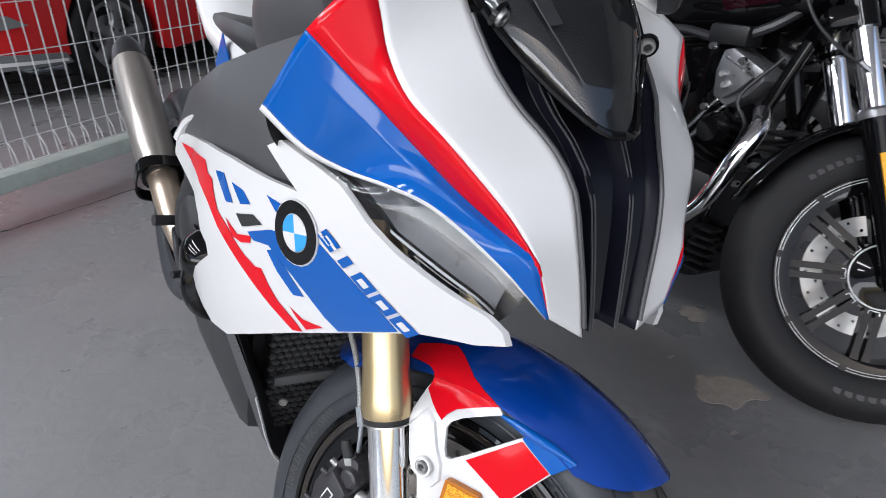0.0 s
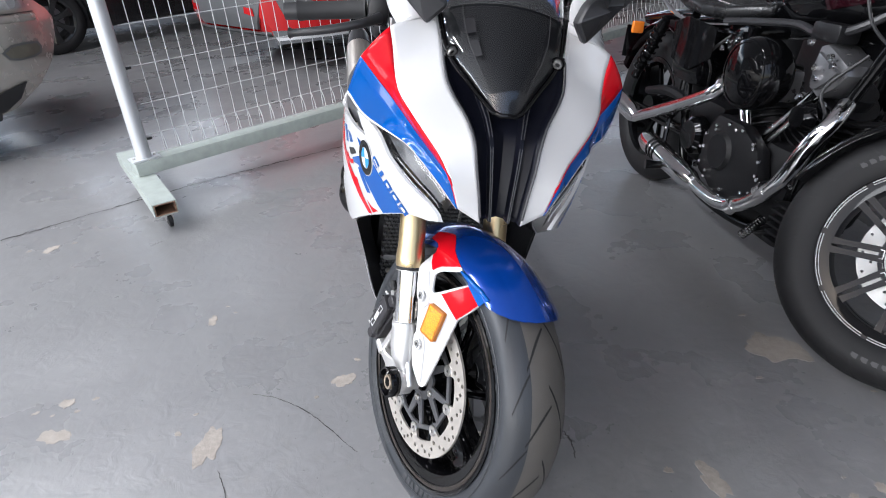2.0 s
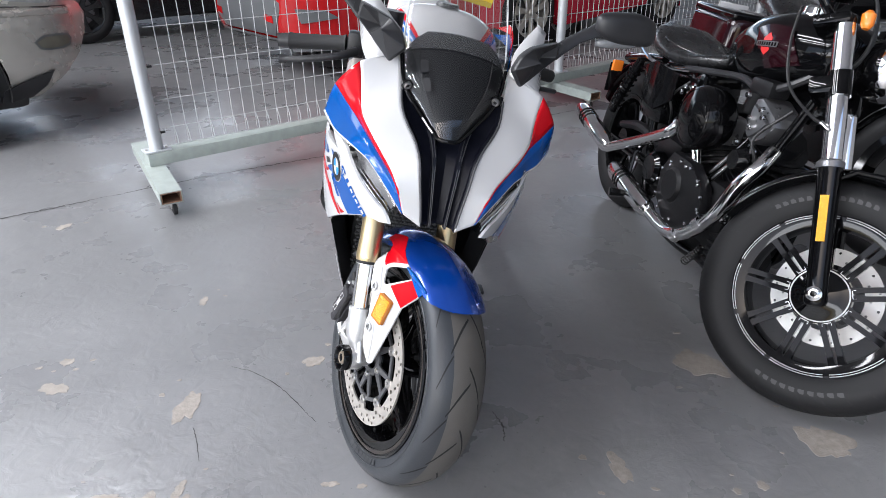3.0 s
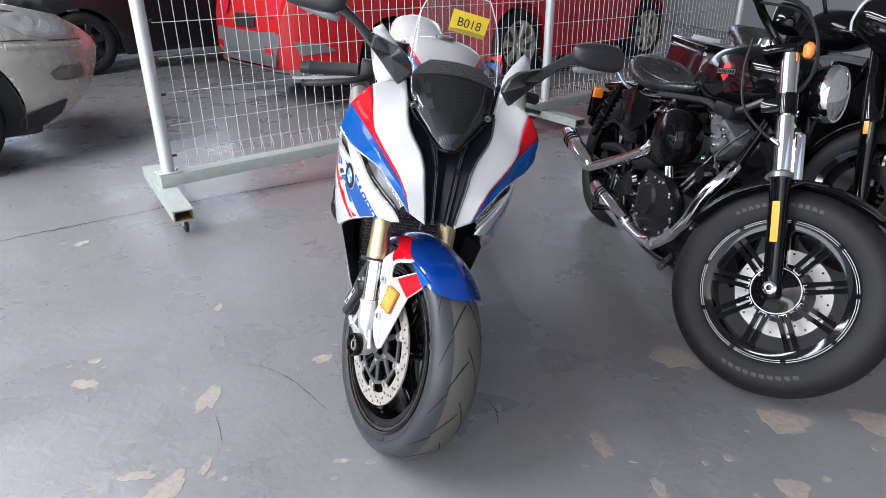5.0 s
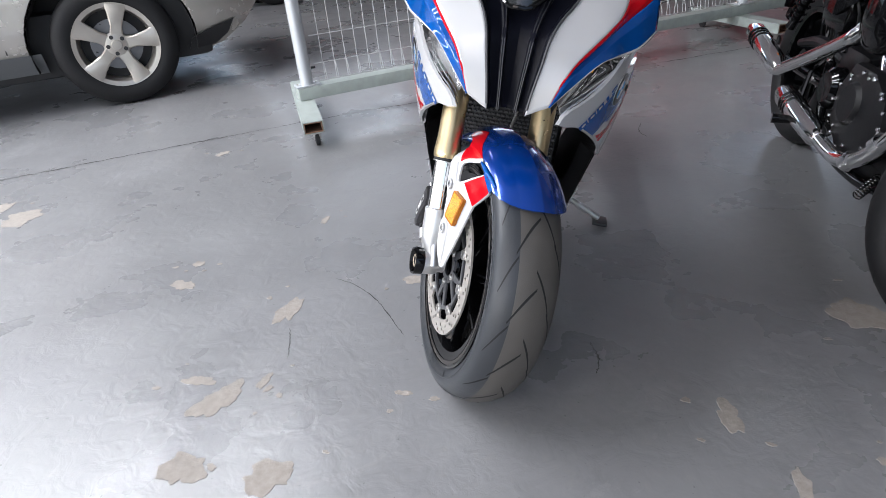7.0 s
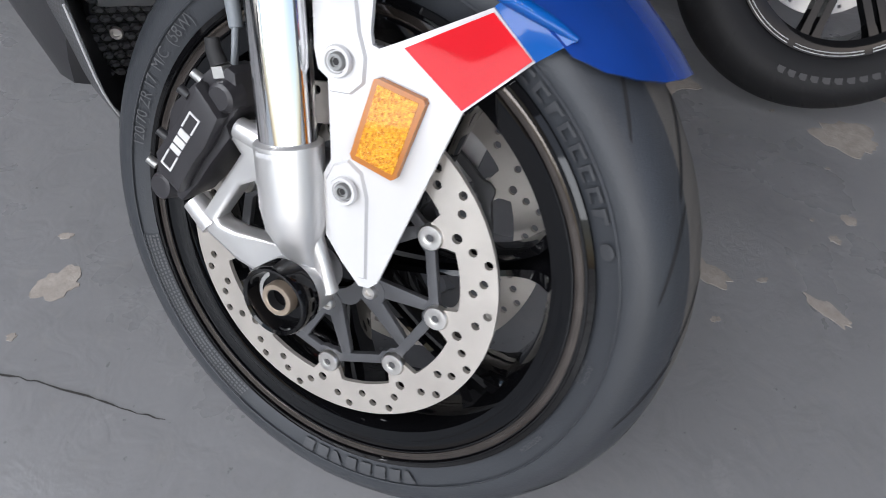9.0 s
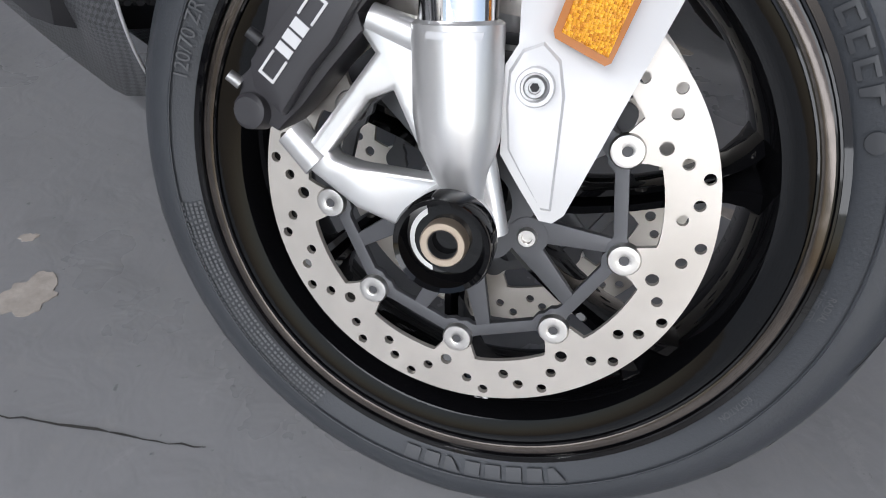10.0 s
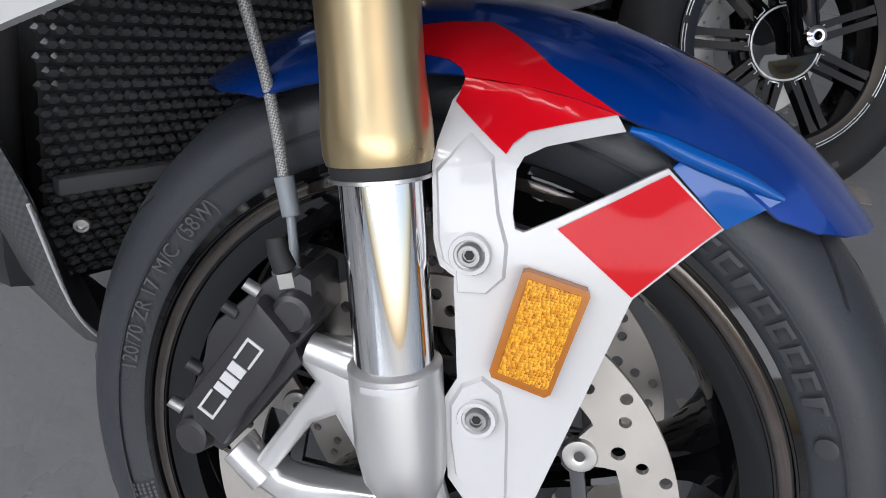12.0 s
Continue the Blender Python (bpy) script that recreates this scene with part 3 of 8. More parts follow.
    for u0, u1 in ((-0.0115, -0.0058), (-0.0040, 0.0030), (0.0046, 0.0115)):
        part("mark_bar", plate([c + d * u + e * v for u, v in ((u0, -0.0052), (u1, -0.0052), (u1, 0.0052), (u0, 0.0052))], 0.0008), WHITE, caliper, "", S @ Matrix.Translation((-0.1170, 0, 0)))
    for y, z, bright in ((0.150, 0.0905, 1), (0.133, 0.117, 0), (0.1035, 0.1545, 0), (0.088, 0.168, 1)):
        part("caliper_bolt", tube([(-0.100, y - 0.004, z - 0.004), (-0.102, y + 0.003, z + 0.002)], [0.0042, 0.0038], 12 if bright else 16), BRIGHTBOLT if bright else BLACKSATIN, caliper, "", S)
    part("maker_strip", sheet([(0.018, 0.1285), (-0.0150, 0.1282), (-0.0162, 0.1322), (0.0172, 0.1325)], lambda y, z, h: (-0.105 - 0.0271 * math.cos((y - 0.004) / 0.0271) - h, 0.004 + 0.0271 * math.sin((y - 0.004) / 0.0271), z - 0.010), 0.006, 0.0004), PRINTANDGLINT, foot, "", S)
    part("bleed_cap", tube([(-0.098, 0.0672, 0.178), (-0.100, 0.069, 0.188), (-0.100, 0.0695, 0.197)], [0.0070, 0.0062, 0.0055], 16), BLACKMATT, caliper, "", S)
    part("banjo_nut", tube([(-0.096, 0.0665, 0.168), (-0.097, 0.067, 0.177)], 0.0085, 6), BRIGHTBOLT, caliper, "", S)
    part("hose_ferrule", tube([(-0.078, 0.070, 0.170), (-0.064, 0.076, 0.200), (-0.062, 0.0765, 0.2005), (-0.061, 0.079, 0.225)], [0.003, 0.003, 0.0058, 0.0062], 14), HOSESLEEVE, caliper, "", S)
    part("brake_hose", tube([(-0.061, 0.079, 0.222), (-0.060, 0.0805, 0.25), (-0.062, 0.083, 0.285), (-0.070, 0.087, 0.33), (-0.078, 0.086, 0.38), (-0.07, 0.075, 0.45)], 0.0037, 14, 40), BRAID, caliper, "braided steel hose", S)

# axle with a black hollow protector
prot = lathe([(-0.112, 0.0), (-0.112, 0.021), (-0.116, 0.0225), (-0.121, 0.030), (-0.138, 0.031), (-0.1415, 0.0295), (-0.1405, 0.0265), (-0.133, 0.0240), (-0.129, 0.0225), (-0.129, 0.0)], 40)
part("axle_protector", prot, BLACKGLOSS, bike, "black hollow axle protector", WL @ Matrix.Translation((-0.008, 0, 0)))
nut = lathe([(-0.116, 0.0090), (-0.1365, 0.0090), (-0.1375, 0.0098), (-0.1375, 0.0136), (-0.136, 0.0146), (-0.116, 0.0146)], 30)
part("axle_nut", nut, BRONZE, bike, "bronze hollow axle end", WL @ Matrix.Translation((-0.008, 0, 0)))
part("axle_bore", lathe([(-0.1200, 0.0), (-0.1200, 0.0088), (-0.1370, 0.0088), (-0.1370, 0.0091)], 30), BLACKMATT, bike, "", WL @ Matrix.Translation((-0.008, 0, 0)))
part("left_axle_nut", lathe([(0.112, 0.0), (0.134, 0.0), (0.134, 0.018), (0.112, 0.02)], 6), STEEL, bike, "", WL)


# front mudguard: a curved shell over the wheel with side blades that reach down the fork
def on_guard(deg, s, h):
    a = 1.25 * s
    x = 0.067 * math.sin(a) / math.sin(1.25) + 0.020 * max(0.0, s) + 0.008 * (1 - s * s)
    r = 0.319 - 0.040 * (1 - math.cos(a)) / (1 - math.cos(1.25))
    crown = 0.006 * max(0.0, 1 - abs(s) * 2.2)
    nx, nr = math.sin(a) * 0.9, math.cos(a)
    y, z = polar(r + crown + nr * h, deg)
    return (x + nx * h, y, z)


half = [(33.6, 0.0), (33.9, 0.2), (35.0, 0.42), (37.2, 0.65), (40.5, 0.86), (44.8, 1.0), (54, 1.0), (63.5, 1.0), (72, 1.0), (84, 0.98), (97, 0.96), (108, 0.90), (114, 0.62), (117, 0.32), (118, 0.0)]
ring = half + [(a, -s) for a, s in reversed(half[1:-1])]
mud = part("front_mudguard", sheet([(a / 100, s) for a, s in ring], lambda u, v, h: on_guard(u * 100, v, h), 0.035, 0.0028), DEEPBLUE, bike, "deep blue front mudguard with red and white blades", FL, 50)


def blade_at(y, z, h):
    f = max(0.0, min(1.0, (math.hypot(y, z) - 0.240) / 0.038))
    f = f * f * (3 - 2 * f)
    x = -0.1005 + 0.27 * max(0.0, -0.034 - y)
    return (x + (-0.0685 - x) * f - h, y, z)


for sd in (1, -1):
    S = FL if sd == 1 else FL @ Matrix.Diagonal((-1, 1, 1, 1))
    part("red_field", sheet([(0.645, -1.0), (0.66, -0.985), (0.70, -0.92), (0.735, -0.83), (0.785, -0.60), (0.81, -0.50), (0.85, -0.52), (0.90, -0.58), (0.905, -0.80), (0.865, -0.85), (0.845, -0.88), (0.83, -0.94), (0.825, -1.0), (0.72, -1.0)], lambda u, v, h: on_guard(u * 100, v, h + 0.0032), 0.03, 0.0006), RED, mud, "red painted field", S, 50)
    blade = part("fork_guard", sheet([(-0.030, 0.266), (-0.0225, 0.235), (-0.021, 0.195), (-0.0235, 0.181), (-0.031, 0.175), (-0.030, 0.115), (-0.0225, 0.103), (-0.0215, 0.051), (-0.047, 0.009), (-0.055, 0.007), (-0.062, 0.012),
                                      (-0.1255, 0.1545), (-0.173, 0.1915), (-0.143, 0.2255), (-0.086, 0.2030), (-0.068, 0.1965), (-0.0635, 0.199), (-0.0625, 0.207), (-0.0650, 0.230), (-0.069, 0.2365), (-0.080, 0.2405), (-0.121, 0.2455), (-0.1165, 0.2545), (-0.095, 0.2605), (-0.070, 0.2680), (-0.0365, 0.2745)],
                                     blade_at, 0.008, -0.004), WHITE, mud, "white fork guard with a red field and an amber reflector", S, 50)
    part("red_panel", sheet([(-0.0320, 0.2655), (-0.0600, 0.2385), (-0.0635, 0.2435), (-0.071, 0.2485), (-0.1165, 0.2545), (-0.095, 0.2632), (-0.070, 0.2712), (-0.0370, 0.2775)], lambda y, z, h: blade_at(y, z, h + 0.0010), 0.008, 0.0006), RED, mud, "", S)
    part("red_panel", sheet([(-0.0855, 0.1975), (-0.1435, 0.2225), (-0.1715, 0.1925), (-0.1250, 0.1560)], lambda y, z, h: blade_at(y, z, h + 0.0006), 0.02, 0.0004), RED, mud, "", S)

    def bridge(y, z, h):
        k = max(0.0, min(1.0, (-y - 0.150) / 0.03))
        return (blade_at(y, z, 0)[0] + (0.0035) * k - h - 0.0004, y, z)
    part("blue_panel", sheet([(-0.1445, 0.2262), (-0.1530, 0.2335), (-0.1640, 0.2300), (-0.2005, 0.2085), (-0.1985, 0.2065), (-0.1735, 0.1915)], bridge, 0.012, 0.003), BLUE, mud, "", S, 60)
    part("ledge", tube([(-0.0735, -0.1225, 0.2470), (-0.0725, -0.138, 0.2405), (-0.0710, -0.1530, 0.2320), (-0.0690, -0.178, 0.2200), (-0.0665, -0.2005, 0.2075)], [0.002, 0.0045, 0.0055, 0.005, 0.002], 8, 16), BLUE, mud, "", S, 60)
    for plateau in ([(-0.0245, 0.2330), (-0.0235, 0.1960), (-0.0255, 0.1840), (-0.0325, 0.1780), (-0.0325, 0.1660), (-0.0480, 0.1640), (-0.0580, 0.1720), (-0.0600, 0.1900), (-0.0560, 0.2080), (-0.0540, 0.2380), (-0.0420, 0.2500)],
                    [(-0.0325, 0.1120), (-0.0250, 0.1000), (-0.0240, 0.0800), (-0.0260, 0.0540), (-0.0480, 0.0160), (-0.0540, 0.0150), (-0.0560, 0.0540), (-0.0575, 0.0860), (-0.0540, 0.1060), (-0.0440, 0.1160)]):
        rib = sheet(plateau, blade_at, 0.012, 0.0030)
        cy, cz = sum(p[0] for p in plateau) / len(plateau), sum(p[1] for p in plateau) / len(plateau)
        for v in rib.verts:
            if abs(v.co.x - blade_at(v.co.y, v.co.z, 0)[0]) > 0.001:
                v.co.y += (cy - v.co.y) * 0.10
                v.co.z += (cz - v.co.z) * 0.04
        part("raised_boss", rib, WHITE, blade, "", S, 40)
    amber = part("reflector", sheet([(-0.0705, 0.1775), (-0.1015, 0.1640), (-0.1028, 0.1605), (-0.0815, 0.1050), (-0.0780, 0.1035), (-0.0500, 0.1185), (-0.0490, 0.1225), (-0.0675, 0.1770)], lambda y, z, h: blade_at(y, z, h + 0.001), 0.012, 0.0075), AMBERRIM, blade, "amber rectangular reflector", S, 40)
    part("reflector_face", sheet([(-0.0705, 0.1735), (-0.0985, 0.1615), (-0.0795, 0.1080), (-0.0535, 0.1215)], lambda y, z, h: blade_at(y, z, h + 0.0087), 0.012, 0.0006), AMBER, amber, "", S, 40)
    for y, z in ((-0.0405, 0.1875), (-0.0405, 0.0915)):
        part("guard_boss", lathe([(-0.1025, 0.0118), (-0.1050, 0.0108), (-0.1050, 0.0086), (-0.1020, 0.0078)], 24), WHITE, blade, "", S @ Matrix.Translation((0, y, z)))
        gb = part("guard_bolt", bolt((-0.1015, y, z), 0.0068, 0.0045), BRIGHTBOLT, blade, "", S)
        part("bolt_socket", lathe([(-0.1042, 0.0), (-0.1042, 0.0028)], 6), BLACKMATT, gb, "", S @ Matrix.Translation((0, y, z)))

# ---- bodywork, in the frame of the bike ----
VEDGE = [(-0.112, 0.07, 1.02), (-0.103, 0.03, 0.965), (-0.095, -0.013, 0.918), (-0.079, -0.038, 0.890), (-0.060, -0.065, 0.866), (-0.047, -0.089, 0.836), (-0.040, -0.102, 0.798), (-0.031, -0.112, 0.755), (-0.0235, -0.121, 0.710)]
WREDGE = [(-0.190, 0.045, 0.978), (-0.182, 0.034, 0.945), (-0.177, 0.020, 0.915), (-0.169, -0.008, 0.886), (-0.150, -0.039, 0.863), (-0.127, -0.062, 0.838), (-0.100, -0.085, 0.808), (-0.083, -0.104, 0.780), (-0.072, -0.110, 0.755), (-0.063, -0.114, 0.730)]
RBEDGE = [(-0.232, 0.062, 0.922), (-0.207, 0.040, 0.898), (-0.178, 0.018, 0.871), (-0.151, -0.008, 0.844), (-0.125, -0.036, 0.818), (-0.100, -0.068, 0.796), (-0.0835, -0.1035, 0.780), (-0.073, -0.1095, 0.755), (-0.0632, -0.1140, 0.730)]
LOWEDGE = [(-0.249, 0.112, 0.846), (-0.221, 0.075, 0.820), (-0.190, 0.045, 0.808), (-0.170, 0.002, 0.808), (-0.148, -0.030, 0.803), (-0.123, -0.060, 0.786), (-0.093, -0.090, 0.760), (-0.0634, -0.1140, 0.730)]
WINGUP = [(-0.222, 0.133, 0.813), (-0.202, 0.068, 0.802), (-0.185, 0.025, 0.785), (-0.160, 0.000, 0.754), (-0.134, -0.035, 0.735), (-0.106, -0.069, 0.720), (-0.086, -0.098, 0.697)]
N = 40
rows4 = [smooth_line(c, N) for c in (VEDGE, WREDGE, RBEDGE, LOWEDGE)]


def cross(rows, i, t):
    """A point across the four edges at step i; t runs from 0 to 3."""
    k = min(int(t), len(rows) - 2)
    f = t - k
    p = [rows[j][i] for j in range(len(rows))]
    p = [2 * p[0] - p[1]] + p + [2 * p[-1] - p[-2]]
    a, b, c, d = p[k], p[k + 1], p[k + 2], p[k + 3]
    curved = 0.5 * (2 * b + (c - a) * f + (2 * a - 5 * b + 4 * c - d) * f * f + (3 * b - a - 3 * c + d) * f ** 3)
    return b.lerp(c, f).lerp(curved, 0.5)


def strip(rows, t0, t1, steps):
    out = []
    for j in range(steps + 1):
        t = t0 + (t1 - t0) * j / steps
        line = []
        for i in range(N):
            p = cross(rows, i, t)
            if 2 < t < 3:
                # a body line runs along the field, nearer to its upper edge
                f, ease = t - 2, min(1.0, 4 * min(i + 1, N - i) / N)
                p = p + Vector((-0.35, -0.6, -0.1)) * 0.0080 * ease * min(f / 0.26, (1 - f) / 0.74)
            line.append(p)
        out.append(line)
    return loft(out)


side_c = (-0.1497, -0.5464, -0.2814, 0.7605, 0.7108, 0.5734)


def on_side(y, z, h):
    """The flank of the fairing."""
    w = z - 0.7
    a, b, c, d, e, f = side_c
    yy = min(y, 0.40)
    x = a + b * yy + c * w + d * yy * yy + e * yy * w + f * w * w
    return (x - h, y, z)


PANEL = [(0.515, 0.726), (0.450, 0.745), (0.322, 0.763), (0.234, 0.769), (0.156, 0.769), (0.104, 0.771), (0.154, 0.803), (0.130, 0.815), (0.077, 0.804), (0.049, 0.796), (0.035, 0.785), (0.019, 0.769), (-0.009, 0.750), (-0.034, 0.738), (-0.058, 0.729), (-0.085, 0.721),
         (-0.097, 0.710), (-0.099, 0.697), (-0.073, 0.686), (-0.049, 0.681), (-0.023, 0.674), (0.039, 0.645), (0.138, 0.596), (0.305, 0.508), (0.358, 0.500), (0.420, 0.523), (0.428, 0.541), (0.396, 0.570), (0.322, 0.617), (0.326, 0.632), (0.349, 0.642), (0.357, 0.662), (0.378, 0.684), (0.443, 0.692), (0.516, 0.700)]
RED_FLASHES = [
    [(0.471, 0.728), (0.400, 0.737), (0.317, 0.744), (0.306, 0.731), (0.290, 0.729), (0.282, 0.711), (0.271, 0.695), (0.247, 0.685), (0.227, 0.672), (0.208, 0.663), (0.188, 0.657), (0.176, 0.660), (0.166, 0.644), (0.153, 0.629), (0.132, 0.616), (0.121, 0.606),
     (0.137, 0.600), (0.172, 0.618), (0.207, 0.638), (0.244, 0.658), (0.275, 0.674), (0.305, 0.695), (0.362, 0.716)],
    [(0.133, 0.631), (0.117, 0.624), (0.088, 0.627), (0.114, 0.612), (0.126, 0.622)],
    [(0.247, 0.694), (0.221, 0.684), (0.190, 0.693), (0.192, 0.684), (0.212, 0.677), (0.234, 0.677)],
]
BLUE_FIELDS = [
    [(0.275, 0.743), (0.250, 0.747), (0.227, 0.719), (0.244, 0.715)],
    [(0.228, 0.743), (0.202, 0.742), (0.186, 0.731), (0.208, 0.724)],
    [(0.153, 0.752), (0.126, 0.750), (0.134, 0.735)],
    [(0.196, 0.696), (0.150, 0.715), (0.138, 0.702), (0.116, 0.690), (0.090, 0.705), (0.075, 0.727), (0.054, 0.713), (0.020, 0.689), (-0.004, 0.667), (0.067, 0.633), (0.082, 0.642), (0.101, 0.659), (0.122, 0.675), (0.156, 0.695), (0.184, 0.690)],
    [(0.160, 0.688), (0.151, 0.692), (0.134, 0.682), (0.108, 0.655), (0.124, 0.650), (0.145, 0.668)],
]
VENT_HOLE = [(0.220, 0.709), (0.181, 0.721), (0.165, 0.715), (0.207, 0.698)]
DECALS = [("red_flash", RED, r) for r in RED_FLASHES] + [("blue_field", BLUE, r) for r in BLUE_FIELDS] + [("dark_opening", BLACKMATT, VENT_HOLE)]

def far_shift(z):
    return 0.010 + 0.045 * (0.98 - z)


SHEAR = Matrix(((1, 0, -0.045, 0.010 + 0.045 * 0.98), (0, 1, 0, 0), (0, 0, 1, 0), (0, 0, 0, 1)))
for sd in (1, -1):
    S = CX if sd == 1 else CX @ SHEAR @ Matrix.Diagonal((-1, 1, 1, 1))
    cowl = solid(part("nose_fairing", strip(rows4, 0.0, 1.0, 10), WHITE, bike, "white nose fairing with red and blue fields", S, 60), 0.004, 0)
    solid(part("red_field", strip(rows4, 1.0, 2.0, 5), RED, cowl, "", S, 60), 0.004, 0)
    solid(part("blue_field", strip(rows4, 2.0, 2.93, 31), BLUE, cowl, "", S, 60), 0.004, 0)
    solid(part("white_edge", strip(rows4, 2.93, 3.0, 2), WHITE, cowl, "", S, 60), 0.005, 0)
    # headlight between the fairing and the winglet
    up = [p + Vector((0.006, 0.010, -0.002)) for p in smooth_line(LOWEDGE, N)]
    lo = [p + Vector((0.010, 0.014, -0.016)) for p in smooth_line(WINGUP, N)]

    def between(i, t, deep):
        p = up[i].lerp(lo[i], t)
        return p + Vector((-0.55, -0.75, -0.2)) * (0.010 * math.sin(math.pi * t) - deep)
    lamp = part("headlight", loft([[between(i, j / 8, 0.040 * max(0.0, math.sin(math.pi * i / (N - 1))) ** 0.3) for i in range(N - 2)] for j in range(9)]), BLACKMATT, bike, "slanted headlight with a clear lens", S, 60)
    part("bowl", loft([[between(i, 0.04 + (0.10 + 0.48 * min(1.0, (i - 11) / 10)) * j / 6, 0.012 + 0.016 * math.sin(math.pi * j / 6)) for i in range(11, 36)] for j in range(7)]), LAMPGREY, lamp, "", S, 30)
    part("light_strip", loft([[between(i, t, 0.006) for i in range(20, 36)] for t in (0.62, 0.67)]), FROSTED, lamp, "frosted light strip", S)
    part("light_strip", loft([[between(i, t, 0.008) for i in range(24, 37)] for t in (0.73, 0.755)]), PRINTANDGLINT, lamp, "", S)
    part("lower_rim", loft([[between(i, t, 0.003) for i in range(8, 38)] for t in (0.78, 0.90, 1.0)]), BLACKMATT, lamp, "", S)
    lens = part("lens", loft([[between(i, 0.78 * j / 8, 0.001) for i in range(10, 37)] for j in range(9)]), LENS, lamp, "clear lens", S, 60)
    lens.visible_shadow = False
    for t in (0.02, 0.77):
        part("lens_edge", tube([between(i, t, 0.0) for i in range(10, 37)], 0.0012, 6), LENSEDGE, lens, "", S)
    # flank panel with the winglet
    flank = part("side_fairing", sheet(PANEL, on_side, 0.022, -0.007), WHITE, bike, "white side fairing with red and blue graphics", S, 50)
    part("white_edge", tube([on_side(0.505, 0.727, -0.003), on_side(0.468, 0.757, -0.003), on_side(0.415, 0.779, -0.005)], [0.009, 0.006, 0.003], 8, 16), WHITE, flank, "", S)
    for nm, mt, ring in DECALS:
        part(nm, sheet(ring, lambda y, z, h: on_side(y, z, h + 0.0008), 0.022, 0.0004), mt, flank, "", S, 60)
    cy, cz, rr = 0.108, 0.7265, 0.0330
    ey, ez = Vector((0.94, -0.34)), Vector((0.1, 0.99))

    def disc_at(r0, r1, a0, a1, n=20):
        a = [radians(a0 + (a1 - a0) * i / n) for i in range(n + 1)]
        ring = [ey * math.cos(q) * r1 * 0.95 + ez * math.sin(q) * r1 for q in a] + [ey * math.cos(q) * r0 * 0.95 + ez * math.sin(q) * r0 for q in reversed(a)]
        return [(cy + p.x, cz + p.y) for p in ring]
    emblem = part("emblem", sheet(disc_at(0.0, 0.0355, 0, 359), lambda y, z, h: on_side(y, z, h + 0.0012), 0.02, 0.001), PRINTANDGLINT, flank, "round emblem with a black ring and blue and white quarters", S)
    for r0, r1, a0, mt in ((0.0205, 0.0338, 0, BLACKGLOSS), (0.0205, 0.0338, 180, BLACKGLOSS)):
        part("emblem_ring", sheet(disc_at(r0, r1, a0, a0 + 180, 24), lambda y, z, h: on_side(y, z, h + 0.0026), 0.02, 0.0004), mt, emblem, "", S)
    for q in range(4):
        part("emblem_quarter", sheet(disc_at(0.0, 0.0195, q * 90 + 8, q * 90 + 98, 10), lambda y, z, h: on_side(y, z, h + 0.0026), 0.02, 0.0004), (SKYBLUE, WHITE)[q % 2], emblem, "", S)
    # slanted block characters of the model mark along the blue band, as plain shapes
    a, b = Vector((0.0680, 0.7390)), Vector((-0.0260, 0.6640))
    d = (b - a).normalized()
    e = Vector((0.78, -0.62))
    for k, kind in enumerate("sbooo"):
        c = a + d * (0.006 + 0.0238 * k)
        w, hgt = (0.0085 if kind == "b" else 0.0205), 0.0165
        outer = [c - d * w / 2 - e * hgt / 2, c + d * w / 2 - e * hgt / 2, c + d * w / 2 + e * hgt / 2, c - d * w / 2 + e * hgt / 2]
        part("mark_shape", sheet([tuple(p) for p in outer], lambda y, z, h: on_side(y, z, h + 0.0014), 0.02, 0.0004), BLUE, flank, "", S)
        if kind != "b":
            w2, h2 = w - 0.0110, hgt - 0.0088
            inner = [c - d * w2 / 2 - e * h2 / 2, c + d * w2 / 2 - e * h2 / 2, c + d * w2 / 2 + e * h2 / 2, c - d * w2 / 2 + e * h2 / 2]
            part("mark_shape", sheet([tuple(p) for p in inner], lambda y, z, h: on_side(y, z, h + 0.0020), 0.02, 0.0004), WHITE, flank, "", S)
        if kind == "s":
            for mid, half_w, half_h, mt in ((c + d * 0.0076 - e * 0.0019, 0.0034, 0.0020, WHITE), (c - d * 0.0076 + e * 0.0019, 0.0034, 0.0020, WHITE), (c, 0.0065, 0.0014, BLUE)):
                patch = [mid - d * half_w - e * half_h, mid + d * half_w - e * half_h, mid + d * half_w + e * half_h, mid - d * half_w + e * half_h]
                part("mark_shape", sheet([tuple(p) for p in patch], lambda y, z, h: on_side(y, z, h + 0.0026), 0.02, 0.0004), mt, flank, "", S)
    # dark tank-side cover above the flank
    part("side_cover", sheet([(0.105, 0.775), (0.150, 0.806), (0.19, 0.84), (0.10, 0.895), (0.09, 0.93), (0.16, 0.925), (0.26, 0.89), (0.36, 0.85), (0.46, 0.80), (0.52, 0.745), (0.44, 0.738), (0.25, 0.758)],
                             lambda y, z, h: (-0.192 - 0.05 * min(1, max(0, (y - 0.05) / 0.3)) + 0.55 * max(0, z - 0.80) ** 1.3 - h, y, z), 0.025, -0.004), DARKGREY, bike, "dark grey satin side cover", S, 50)
    # upper fairing beside the screen
    solid(part("upper_fairing", loft([smooth_line([(-0.112, 0.055, 1.005), (-0.125, 0.11, 1.05), (-0.185, 0.20, 1.105)], 12), smooth_line([(-0.15, 0.05, 0.995), (-0.175, 0.10, 1.03), (-0.205, 0.195, 1.09)], 12), smooth_line([(-0.178, 0.047, 0.982), (-0.190, 0.10, 1.0), (-0.203, 0.19, 1.04)], 12)]), WHITE, bike, "white upper fairing beside the screen", S, 60), 0.004, 0)
